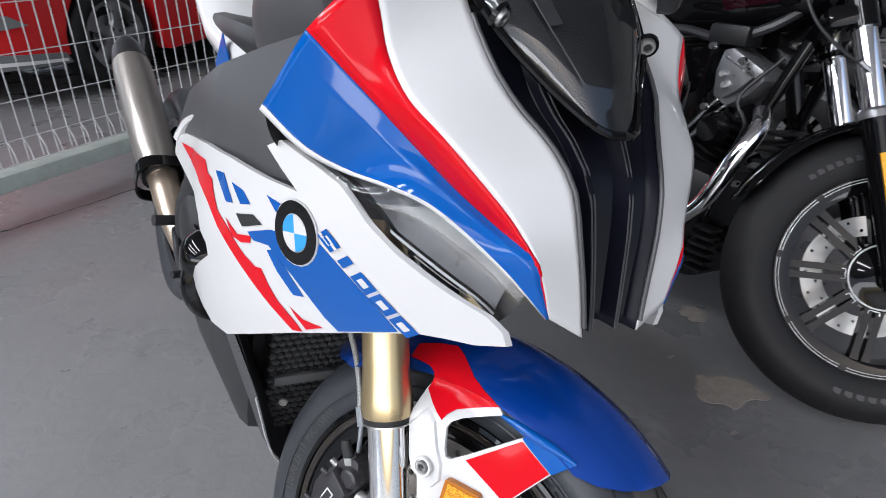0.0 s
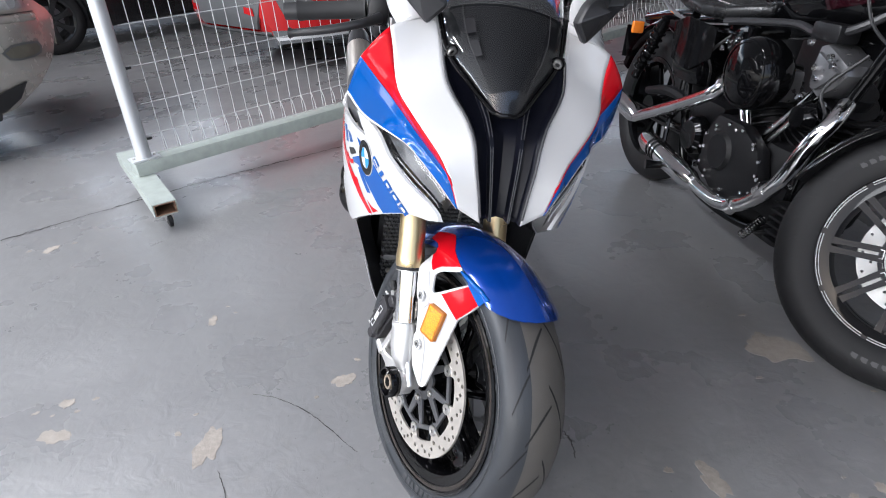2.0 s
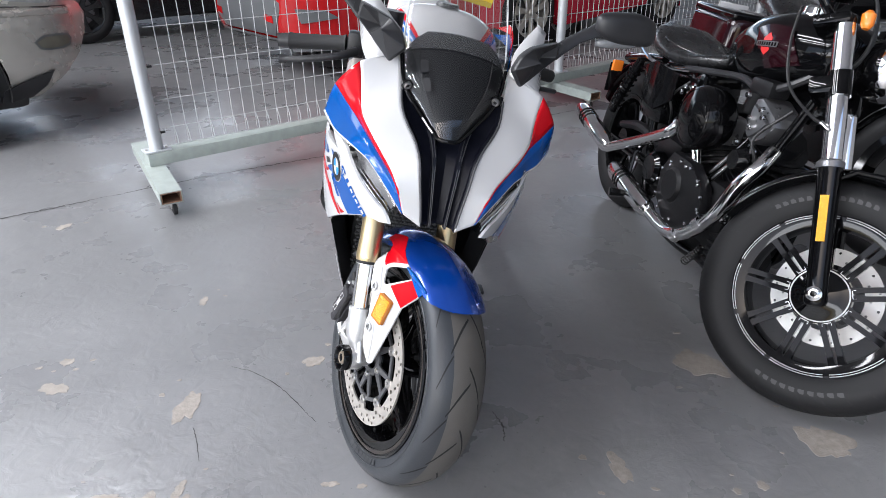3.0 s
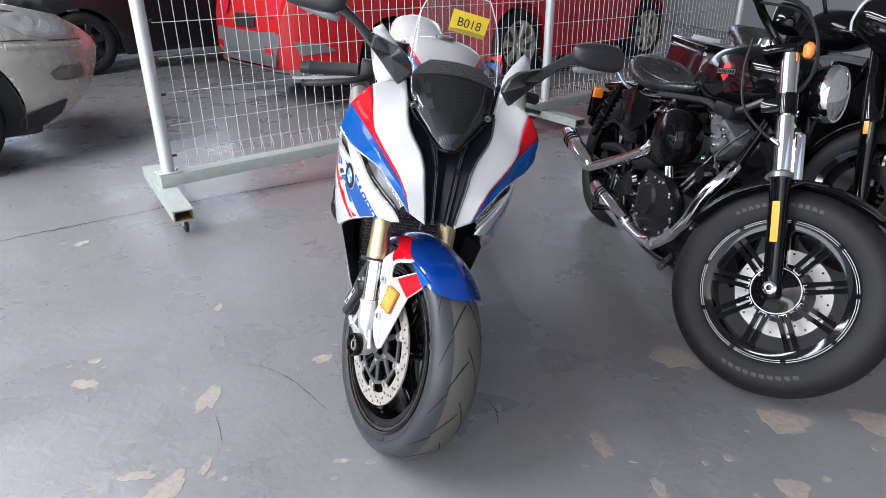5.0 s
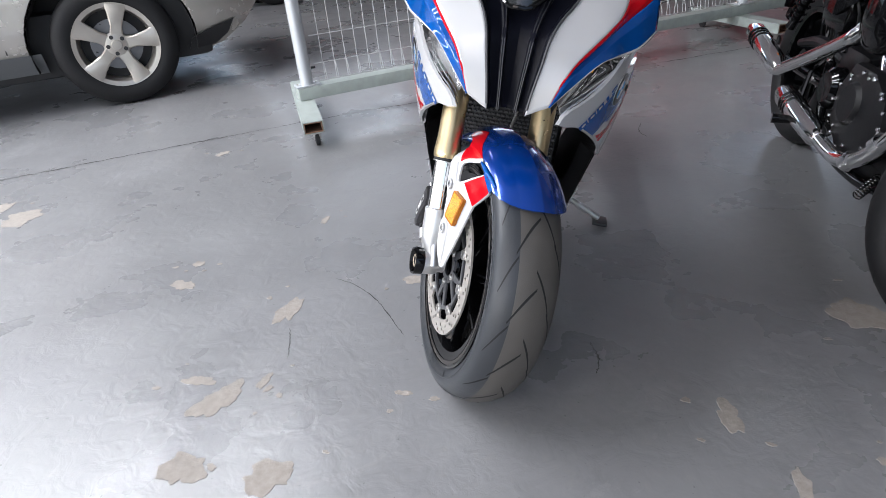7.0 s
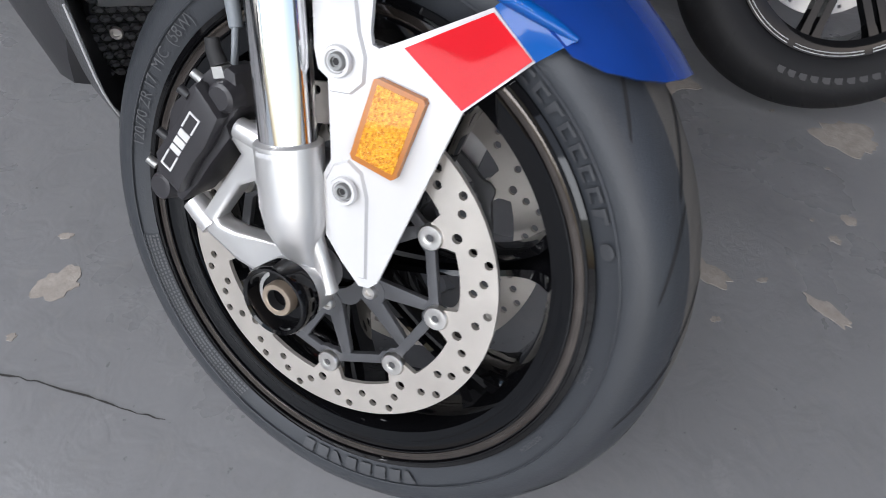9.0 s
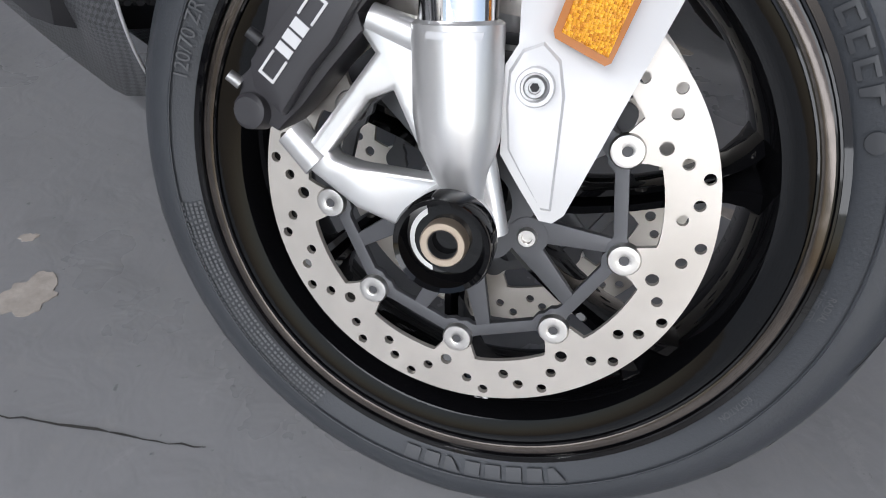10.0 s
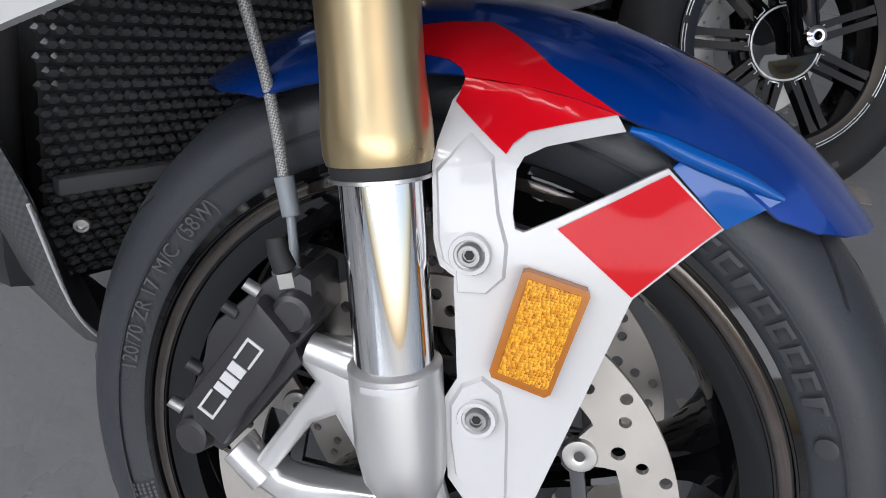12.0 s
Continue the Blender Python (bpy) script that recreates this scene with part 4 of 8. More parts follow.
    # belly fairing in carbon, from the flank down to the sump
    part("belly_fairing", loft([smooth_line([(-0.200, 0.300, 0.512), (-0.208, 0.36, 0.505), (-0.212, 0.42, 0.53), (-0.20, 0.60, 0.56), (-0.19, 0.80, 0.50)], 14), smooth_line([(-0.172, 0.275, 0.42), (-0.168, 0.36, 0.40), (-0.165, 0.45, 0.40), (-0.15, 0.60, 0.40), (-0.14, 0.80, 0.38)], 14),
                                smooth_line([(-0.140, 0.290, 0.31), (-0.132, 0.36, 0.285), (-0.122, 0.45, 0.275), (-0.11, 0.60, 0.27), (-0.10, 0.80, 0.27)], 14), smooth_line([(-0.085, 0.33, 0.225), (-0.080, 0.40, 0.19), (-0.075, 0.45, 0.18), (-0.07, 0.60, 0.17), (-0.07, 0.80, 0.17)], 14), smooth_line([(0.0, 0.34, 0.215), (0.0, 0.40, 0.18), (0.0, 0.45, 0.17), (0.0, 0.60, 0.16), (0.0, 0.80, 0.16)], 14)]), CARBON, bike, "carbon belly fairing", S, 60)
    part("belly_lining", loft([smooth_line([(-0.203, 0.302, 0.508), (-0.173, 0.277, 0.42), (-0.138, 0.292, 0.31), (-0.083, 0.332, 0.225)], 10), smooth_line([(-0.17, 0.40, 0.50), (-0.15, 0.38, 0.42), (-0.11, 0.39, 0.33), (-0.07, 0.42, 0.25)], 10)]), BLACKSATIN, bike, "", S, 60)
    # highlight on the panel edge, laid on as a thin silver line
    part("belly_edge_glint", tube([(-0.176, 0.274, 0.42), (-0.141, 0.288, 0.312), (-0.086, 0.327, 0.224)], 0.0014, 8, 12), PRINTANDGLINT, bike, "", S)
    part("belly_bolt", bolt((0, 0, 0), 0.007, 0.004), STEEL, bike, "", S @ pose(-0.112, 0.335, 0.362, 0, 0, 60))
    # mirror
    arm_rows = []
    for p, w, t in (((-0.198, 0.070, 1.066), 0.0145, 0.010),
                    ((-0.212, 0.077, 1.076), 0.0120, 0.010), ((-0.246, 0.086, 1.104), 0.0105, 0.009), ((-0.276, 0.093, 1.121), 0.0120, 0.010), ((-0.302, 0.098, 1.130), 0.020, 0.012)):
        u, v = Vector((0.66, 0.10, -0.62)).normalized().cross(Vector((0.35, -0.90, 0.10)).normalized()).normalized(), Vector((-0.30, -0.93, 0.10)).normalized()
        arm_rows.append([Vector(p) + u * w * math.copysign(abs(math.cos(q)) ** 0.6, math.cos(q)) + v * t * math.copysign(abs(math.sin(q)) ** 0.6, math.sin(q)) for q in [2 * math.pi * i / 20 for i in range(20)]])
    MS = CX if sd == 1 else CX @ Matrix.Translation((0.003, 0, 0)) @ Matrix.Diagonal((-1, 1, 1, 1))
    mir = part("mirror", loft(arm_rows, closed=True, caps=True), BLACKSATIN, bike, "black folding mirror on a stalk", MS, 40)
    foot = smooth_ring([(-0.134, 0.992), (-0.105, 1.026), (-0.118, 1.056), (-0.140, 1.074), (-0.178, 1.084), (-0.206, 1.091), (-0.210, 1.060), (-0.185, 1.038)], 0.006)
    fx, fz = sum(p[0] for p in foot) / len(foot), sum(p[1] for p in foot) / len(foot)
    part("mirror_foot", loft([[(fx + (x - fx) * k, 0.020 + (-x - 0.13) * 0.62 + dy, fz + (z - fz) * k) for x, z in foot] for k, dy in ((0.0, -0.012), (0.90, -0.012), (0.97, -0.009), (1.0, -0.004), (1.0, 0.012), (0.0, 0.014))], closed=True), BLACKSATIN, mir, "black angular foot", MS, 18)
    part("mirror_hinge", tube([(-0.207, 0.064, 1.080), (-0.211, 0.090, 1.070)], 0.0115, 14), BLACKMATT, mir, "", MS)
    head = bmesh.new()
    bmesh.ops.create_uvsphere(head, u_segments=28, v_segments=16, radius=1.0)
    for v in head.verts:
        x, y, z = v.co
        taper = 1.0 - 0.22 * max(0.0, x)
        v.co = (0.074 * math.copysign(abs(x) ** 0.62, x), 0.026 * math.copysign(abs(y) ** 0.8, y) if y < 0 else 0.010 * y, 0.034 * taper * math.copysign(abs(z) ** 0.6, z) + 0.010 * x)
    part("mirror_head", head, BLACKSATIN, mir, "", MS @ pose(-0.350, 0.104, 1.142, 0, 8, -12), 45)
    lens_bm = bmesh.new()
    bmesh.ops.create_uvsphere(lens_bm, u_segments=24, v_segments=12, radius=1.0)
    for v in lens_bm.verts:
        x, y, z = v.co
        v.co = (0.052 * math.copysign(abs(x) ** 0.6, x), 0.014 * y, 0.0105 * math.copysign(abs(z) ** 0.7, z))
    part("mirror_indicator", lens_bm, SMOKYLENS, mir, "smoky indicator lens under the head", MS @ pose(-0.338, 0.099, 1.110, 0, 8, -12), 45)

# black centre of the nose with two ribs, and the air intake
vr = smooth_line(VEDGE, N)[7:]
mid_rows = []
for f, deep in ((-1.0, -0.003), (-0.93, 0.012), (-0.55, 0.02), (-0.5, 0.006), (-0.42, 0.006), (-0.38, 0.024), (0.0, 0.032), (0.38, 0.024), (0.42, 0.006), (0.5, 0.006), (0.55, 0.02), (0.93, 0.012), (1.0, -0.003)):
    mid_rows.append([Vector((p.x * -f + far_shift(p.z) * (f + 1) / 2, p.y + deep * (0.3 + 0.7 * min(1, i / 10)) + 0.002, p.z)) for i, p in enumerate(vr)])
centre = part("nose_centre", loft(mid_rows), NOSEBLACK, bike, "black ribbed nose centre", CX, 30)
solid(centre, 0.003, 0)
for row in (2, 3, 4, 5, 7, 8, 9, 10):
    part("rib_edge", tube([p + Vector((0, -0.0012, 0)) for p in mid_rows[row][2::3]], 0.0011, 5), DARKGREY, centre, "", CX)
for row in (0, -1):
    part("nose_trim", tube([p + Vector((0, -0.003, 0.001)) for p in mid_rows[row][1::2]], 0.0024, 8), DARKGREY, centre, "", CX)
part("nose_back", loft([[(-0.10, 0.02, 0.70), (0.10, 0.02, 0.70)], [(-0.12, 0.06, 0.90), (0.12, 0.06, 0.90)]]), BLACKMATT, bike, "", CX)

# screen: smoked below, clear above
CEN = [(0, -0.083, 0.886), (0, -0.062, 0.93), (0, -0.020, 0.985), (0, 0.035, 1.04), (0, 0.095, 1.10), (0, 0.155, 1.165), (0, 0.205, 1.215)]
EDG = [(-0.021, -0.078, 0.888), (-0.055, -0.038, 0.915), (-0.094, 0.006, 0.958), (-0.108, 0.060, 1.012), (-0.108, 0.115, 1.075), (-0.100, 0.170, 1.150), (-0.075, 0.208, 1.210)]
cl, el = smooth_line(CEN, 33), smooth_line(EDG, 33)


def screen_row(i, inset=0.0):
    out = []
    for k in range(-8, 9):
        t = k / 8 * (1 - inset)
        a = el[i].copy()
        if t > 0:
            a.x = -a.x
        q = cl[i].lerp(a, 1 - math.cos(abs(t) * math.pi / 2) * 0.85 - 0.15 * (1 - abs(t)))
        q.x = a.x * math.sin(abs(t) * math.pi / 2) if abs(t) < 1 else a.x
        out.append(q)
    return out


def narrowing(i):
    return 0.05 + 0.55 * max(0.0, (i - 13.5) / 3.5)


clear = part("clear_screen", loft([screen_row(i) for i in range(14, 33)]), CLEAR, bike, "clear upper windscreen", CX, 60)
clear.visible_shadow = False
smoked = part("smoked_screen", loft([[p + Vector((0, 0.003, -0.001)) for p in screen_row(i, narrowing(i))] for i in range(0, 18)]), SMOKE, bike, "smoked lower windscreen", CX, 60)
smoked.visible_shadow = False
part("screen_backing", loft([[p + Vector((0, 0.007, -0.003)) for p in screen_row(i, narrowing(i))] for i in range(0, 18)]), SCREENBACK, bike, "dark grey backing under the screen", CX, 60)
for k in (0, 1):
    row = [screen_row(7 + 3 * k + j) for j in range(3)]
    part("screen_mark", loft([[r[4] + Vector((0, -0.001, 0.0006)), r[5] + Vector((0, -0.001, 0.0006))] for r in row]), BLACKSATIN, smoked, "", CX)
for sd in (-1, 1):
    part("screen_crease", tube([screen_row(i)[8 + 4 * sd] + Vector((0, -0.0006, 0.0004)) for i in range(3, 15)], 0.0007, 5), BLACKSATIN, smoked, "", CX)
    sm = CX @ pose(0.092 * sd, -0.004, 0.960, 0, -25, 90 - 28 * sd)
    screw = part("screen_screw", bolt((0, 0, 0), 0.0085, 0.006), BRIGHTBOLT, bike, "", sm)
    part("screw_socket", lathe([(-0.0036, 0.0), (-0.0036, 0.0044)], 6), BLACKMATT, screw, "", sm)
    part("screw_ring", lathe([(0.0, 0.0085), (-0.003, 0.0115), (0.001, 0.0125)], 20), BLACKGLOSS, screw, "", sm)
    part("screen_trim", tube([(0.0, -0.086, 0.883), (0.022 * sd, -0.080, 0.885), (0.056 * sd, -0.041, 0.913), (0.096 * sd, 0.004, 0.957), (0.111 * sd, 0.058, 1.012)], 0.004, 8, 20), BLACKGLOSS, bike, "", CX)
# bright rim of the clear screen: its edge highlight as a pale tube
part("screen_edge", tube([screen_row(i)[0] for i in range(16, 33)] + screen_row(32) + [screen_row(i)[-1] for i in range(32, 15, -1)], 0.0016, 6), surface("screen_edge_glint", (0.62, 0.65, 0.66), 0.1), clear, "", CX)
part("dash", box((-0.03, 0.15, 0.985), (0.11, 0.03, 0.07), 0.01, pose(0, 0, 0, 0, 0, 0)), BLACKSATIN, bike, "black dash panel", CX)

# tag tied behind the screen
card = part("stock_tag", sheet([(-0.046, -0.026), (0.046, -0.026), (0.046, 0.026), (-0.046, 0.026)], lambda u, v, h: (u, 0.10 * (u * u * 6) + h, v), 0.02, 0.0012), YELLOW, bike, "yellow card tag lettered B018", CX @ pose(0.019, 0.128, 1.151, 8, 4, 2))
lt = lettering("B018", 0.030)
lt.transform(pose(0, -0.0016, 0, 90, 0, 0))
part("tag_letters", lt, INK, card, "black letters B018", CX @ pose(0.019, 0.128, 1.151, 8, 4, 2))

# tank, seat, tail and running gear behind
tank_rows = []
for y, w, zb, zt in smooth_line([(0.22, 0.07, 0.93, 1.015), (0.28, 0.115, 0.88, 1.062), (0.37, 0.15, 0.84, 1.088), (0.48, 0.155, 0.82, 1.07), (0.58, 0.13, 0.81, 1.02), (0.66, 0.09, 0.80, 0.92)], 30):
    ring = []
    for k in range(112):
        a = 2 * math.pi * k / 112
        cxx, szz = math.cos(a), math.sin(a)
        ring.append((w * math.copysign(abs(cxx) ** 0.75, cxx), y, (zb + zt) / 2 + (zt - zb) / 2 * math.copysign(abs(szz) ** 0.8, szz)))
    tank_rows.append(ring)
tank_bm = loft(tank_rows, closed=True, caps=True)
bmesh.ops.recalc_face_normals(tank_bm, faces=tank_bm.faces)
tank_bm.faces.ensure_lookup_table()
for i in range(29 * 112):
    # bands that run from front to back: white, red, blue, white, and dark below
    up = abs(math.degrees(2 * math.pi * (i % 112 + 0.5) / 112) - 90)
    tank_bm.faces[i].material_index = 0 if up < 42 else 2 if up < 49 else 3 if up < 62 else 0 if up < 75 else 1
tank = part("fuel_tank", tank_bm, [WHITE, DARKGREY, RED, BLUE], bike, "white fuel tank with a red and blue edge", CX, 60)
for sd in (-1, 1):
    part("tank_flash", sheet([(0.22, 1.04), (0.40, 1.075), (0.52, 1.05), (0.38, 1.055), (0.24, 1.02)], lambda u, v, h: (sd * (0.12 + 0.05 * (1 - ((u - 0.4) / 0.25) ** 2)) + sd * h, u, v), 0.05, 0.002), RED, tank, "", CX)
    part("tank_flash", sheet([(0.22, 1.02), (0.40, 1.052), (0.54, 1.03), (0.40, 1.02), (0.24, 0.98)], lambda u, v, h: (sd * (0.125 + 0.05 * (1 - ((u - 0.4) / 0.25) ** 2)) + sd * h, u, v), 0.05, 0.002), BLUE, tank, "", CX)
part("tank_cap", lathe([(0, 0.0), (-0.008, 0.0), (-0.008, 0.026), (0, 0.03)], 24), BLACKSATIN, tank, "", CX @ pose(0, 0.37, 1.089, 0, 90, 0))
part("seat", box((0, 0.80, 0.86), (0.22, 0.34, 0.06), 0.025), BLACKSATIN, bike, "black seat", CX)
tail_rows = []
for y, w, zb, zt in ((0.66, 0.12, 0.74, 0.86), (0.95, 0.12, 0.80, 0.90), (1.10, 0.125, 0.87, 1.03), (1.30, 0.115, 0.94, 1.085), (1.48, 0.05, 1.01, 1.08)):
    tail_rows.append([(w * math.copysign(abs(math.cos(a)) ** 0.7, math.cos(a)), y, (zb + zt) / 2 + (zt - zb) / 2 * math.sin(a)) for a in [2 * math.pi * k / 20 for k in range(20)]])
part("tail", loft(tail_rows, closed=True, caps=True), WHITE, bike, "white tail unit", CX, 60)
for sd in (-1, 1):
    part("tail_flash", sheet([(0.70, 0.80), (0.78, 0.86), (0.82, 0.80), (0.76, 0.765)], lambda u, v, h: (sd * (0.124 + h), u, v), 0.05, 0.002), BLUE, bike, "", CX)
    part("tail_flash", sheet([(0.70, 0.80), (0.76, 0.765), (0.72, 0.74)], lambda u, v, h: (sd * (0.124 + h), u, v), 0.05, 0.002), RED, bike, "", CX)
part("engine", box((0, 0.62, 0.45), (0.30, 0.42, 0.42), 0.05), BLACKSATIN, bike, "black engine block", CX)
part("frame_beam", tube([(-0.10, 0.28, 0.86), (-0.16, 0.45, 0.74), (-0.17, 0.70, 0.58), (-0.14, 0.88, 0.42)], 0.035, 12, 20), BLACKSATIN, bike, "", CX)
part("frame_beam", tube([(0.10, 0.28, 0.86), (0.16, 0.45, 0.74), (0.17, 0.70, 0.58), (0.14, 0.88, 0.42)], 0.035, 12, 20), BLACKSATIN, bike, "", CX)
RWM = CX @ Matrix.Translation((0, 1.43, 0.342))
rear = part("rear_wheel", lathe([(-0.075, 0.2), (-0.08, 0.225), (-0.07, 0.226), (-0.05, 0.205), (0.05, 0.205), (0.07, 0.226), (0.08, 0.225), (0.075, 0.2), (0.0, 0.195)], 72, closed=True), BLACKGLOSS, bike, "black rear wheel", RWM)
part("tyre", lathe([(p.x, p.y) for p in smooth_line(tyre_profile(0.19, 0.322, 0.223), 31)], 96), RUBBER, rear, "", RWM)
for k in range(5):
    part("spoke", tube([(0, *polar(0.03, 72 * k)), (0, *polar(0.2, 72 * k + 4))], [0.024, 0.014], 8), BLACKGLOSS, rear, "", RWM)
for sx in (-0.115, 0.115):
    part("swingarm", tube([(sx, 0.92, 0.42), (sx, 1.15, 0.40), (sx * 1.02, 1.44, 0.342)], [0.05, 0.042, 0.03], 12, 12), BLACKSATIN, bike, "", CX)
# silencer and its pipe on the right flank
muf = part("silencer", tube([(-0.165, 1.10, 0.49), (-0.172, 1.16, 0.525), (-0.18, 1.30, 0.60), (-0.188, 1.44, 0.675), (-0.19, 1.475, 0.695)], [0.036, 0.046, 0.050, 0.049, 0.047], 24), MUFFLER, bike, "brushed steel silencer with a dark end cap", CX, 25)
part("end_cap", tube([(-0.19, 1.475, 0.695), (-0.193, 1.53, 0.725), (-0.194, 1.56, 0.742)], [0.0475, 0.040, 0.026], 24), BLACKSATIN, muf, "dark grey end cap", CX)
part("clamp_band", tube([(-0.1655, 1.105, 0.493), (-0.167, 1.125, 0.504)], [0.047, 0.050], 16), BLACKGLOSS, muf, "black clamp band", CX)
part("exhaust_pipe", tube([(-0.165, 1.11, 0.495), (-0.16, 1.03, 0.45), (-0.15, 0.96, 0.40), (-0.10, 0.85, 0.30), (-0.02, 0.7, 0.22)], [0.036, 0.033, 0.028, 0.026, 0.026], 14, 24), BRONZE, bike, "bronze-tinted exhaust pipe", CX)
part("foot_peg", tube([(-0.165, 0.87, 0.468), (-0.18, 0.866, 0.470), (-0.222, 0.856, 0.474)], [0.008, 0.0105, 0.0115], 12), BLACKSATIN, bike, "black foot peg", CX)
part("heel_plate", box((-0.166, 0.80, 0.515), (0.008, 0.09, 0.20), 0.004), BLACKSATIN, bike, "", CX)
part("hanger_bracket", loop_band((-0.1665, 1.10, 0.49), 0.056, 0.016), BLACKGLOSS, muf, "black hanger bracket", CX)
part("brake_pedal", tube([(-0.178, 0.86, 0.452), (-0.186, 0.78, 0.42), (-0.192, 0.70, 0.425), (-0.215, 0.685, 0.428)], [0.009, 0.007, 0.007, 0.008], 10, 16), BLACKSATIN, bike, "", CX)
# clutch cover with its bolts and the rounded guard that looks out below the fairing
cover = part("clutch_cover", moved(lathe([(-0.048, 0.0), (-0.048, 0.034), (-0.042, 0.046), (-0.030, 0.062), (-0.022, 0.080), (-0.006, 0.088), (0.03, 0.09)], 40), (-0.160, 0.645, 0.545)), BLACKSATIN, bike, "black round clutch cover", CX)
for k in range(9):
    part("bolt", moved(bolt((0, 0, 0), 0.0055, 0.006), (-0.176, 0.645 + 0.080 * math.cos(0.7 * k), 0.545 + 0.080 * math.sin(0.7 * k))), ALU, cover, "", CX)
guard = part("engine_guard", moved(lathe([(-0.052, 0.0), (-0.050, 0.018), (-0.043, 0.031), (-0.030, 0.041), (-0.010, 0.046), (0.05, 0.046)], 32), (-0.192, 0.470, 0.552)), BLACKGLOSS, bike, "glossy black engine guard pad", CX)
part("guard_tail", tube([(-0.218, 0.462, 0.535), (-0.222, 0.458, 0.505), (-0.212, 0.452, 0.478), (-0.196, 0.448, 0.462)], [0.024, 0.022, 0.018, 0.010], 14, 16), BLACKGLOSS, guard, "", CX)
for a, b, c in (((-0.15, 0.56, 0.62), (-0.185, 0.60, 0.60), (-0.175, 0.68, 0.63)), ((-0.17, 0.70, 0.60), (-0.19, 0.74, 0.55), (-0.175, 0.80, 0.53)), ((-0.18, 0.54, 0.50), (-0.20, 0.57, 0.47), (-0.17, 0.62, 0.43))):
    part("hose", tube([a, b, c], 0.0085, 10, 14), BLACKSATIN, bike, "", CX)
part("side_stand", tube([(0.13, 0.74, 0.26), (0.22, 0.76, 0.19), (0.372, 0.765, 0.118)], 0.011, 10), ALU, bike, "silver side stand", None)
part("stand_foot", box((0.378, 0.765, 0.107), (0.05, 0.06, 0.012), 0.004, None), BLACKSATIN, bike, "", None)

# bars, levers and yokes
part("grip", tube([(-0.225, 0.202, 0.982), (-0.232, 0.203, 0.981), (-0.335, 0.213, 0.964), (-0.348, 0.2145, 0.962)], [0.019, 0.0165, 0.0165, 0.0185], 16), BLACKMATT, bike, "black rubber grip", CX)
part("bar_end", tube([(-0.348, 0.2145, 0.962), (-0.372, 0.217, 0.958)], [0.0165, 0.015], 14), BLACKSATIN, bike, "", CX)
part("switch_block", box((-0.203, 0.20, 0.985), (0.04, 0.045, 0.055), 0.01, None), BLACKSATIN, bike, "", CX)
part("brake_lever", tube([(-0.20, 0.165, 0.975), (-0.24, 0.14, 0.962), (-0.30, 0.138, 0.945), (-0.352, 0.15, 0.932), (-0.358, 0.152, 0.931)], [0.010, 0.008, 0.0075, 0.007, 0.010], 10, 20), BLACKSATIN, bike, "black brake lever", CX)
part("bar", tube([(-0.21, 0.20, 0.985), (-0.09, 0.17, 0.99)], 0.012, 12), BLACKSATIN, bike, "", CX)
part("grip", tube([(0.20, 0.36, 0.985), (0.32, 0.44, 0.965)], 0.0165, 16), BLACKMATT, bike, "", CX)
part("bar", tube([(0.09, 0.27, 0.99), (0.21, 0.365, 0.985)], 0.012, 12), BLACKSATIN, bike, "", CX)
part("clutch_lever", tube([(0.19, 0.31, 0.97), (0.24, 0.325, 0.95), (0.33, 0.395, 0.935)], [0.009, 0.007, 0.006], 10, 16), BLACKSATIN, bike, "", CX)
part("fluid_pot", tube([(-0.135, 0.165, 1.03), (-0.135, 0.165, 1.075)], 0.024, 20), BLACKSATIN, bike, "", CX)
part("yoke", box((0, 0.02, 0.47), (0.27, 0.09, 0.035), 0.012), BLACKSATIN, bike, "black lower fork yoke", FL)
part("top_yoke", box((0, 0.03, 0.70), (0.25, 0.08, 0.03), 0.01), BLACKSATIN, bike, "", FL)
for sx in (-0.105, 0.105):
    part("fork_top", tube([(sx, 0.004, 0.53), (sx, 0.004, 0.72), (sx, 0.004, 0.735)], [0.0262, 0.0262, 0.018], 24), GOLD, bike, "gold fork top", FL)
    part("fork_cap", tube([(sx, 0.004, 0.72), (sx, 0.004, 0.75)], 0.017, 6), GOLD, bike, "", FL)

GRILLEBAR = surface("grey_bar_plastic", (0.13, 0.135, 0.14), 0.4, vary=0.15)
# radiator behind the wheel, with a grille of small hexagons
rad = part("radiator", box((0, 0.375, 0.47), (0.262, 0.03, 0.34), 0.008, None), BLACKMATT, bike, "black radiator with a hexagon grille", CX @ pose(0, 0, 0, 0, 0, 0))
hexes = bmesh.new()
pitch = 0.0125
for r in range(31):
    for c in range(21):
        x, z = (c - 10.25 + (r % 2) * 0.5) * pitch, 0.305 + r * pitch * 0.84
        yy = 0.357 - 0.0006 * math.cos(c)
        for k, (s, dy) in enumerate(((0.0062, 0.0), (0.0040, -0.0045))):
            ring = [hexes.verts.new((x + s * 1.1 * math.cos(a), yy + dy, z + s * 0.74 * math.sin(a))) for a in [math.pi / 3 * j for j in range(6)]]
            if k:
                for j in range(6):
                    hexes.faces.new([prev[j], prev[(j + 1) % 6], ring[(j + 1) % 6], ring[j]])
                hexes.faces.new(ring)
            prev = ring
tagged(part("radiator_grille", hexes, surface("grille_plastic", (0.075, 0.077, 0.082), 0.34, vary=0.15), rad, "black hexagon grille", CX, 20), kind="stuff")
part("grille_bar", box((-0.04, 0.345, 0.395), (0.175, 0.012, 0.016), 0.004, None), GRILLEBAR, rad, "grey bar across the grille", CX)


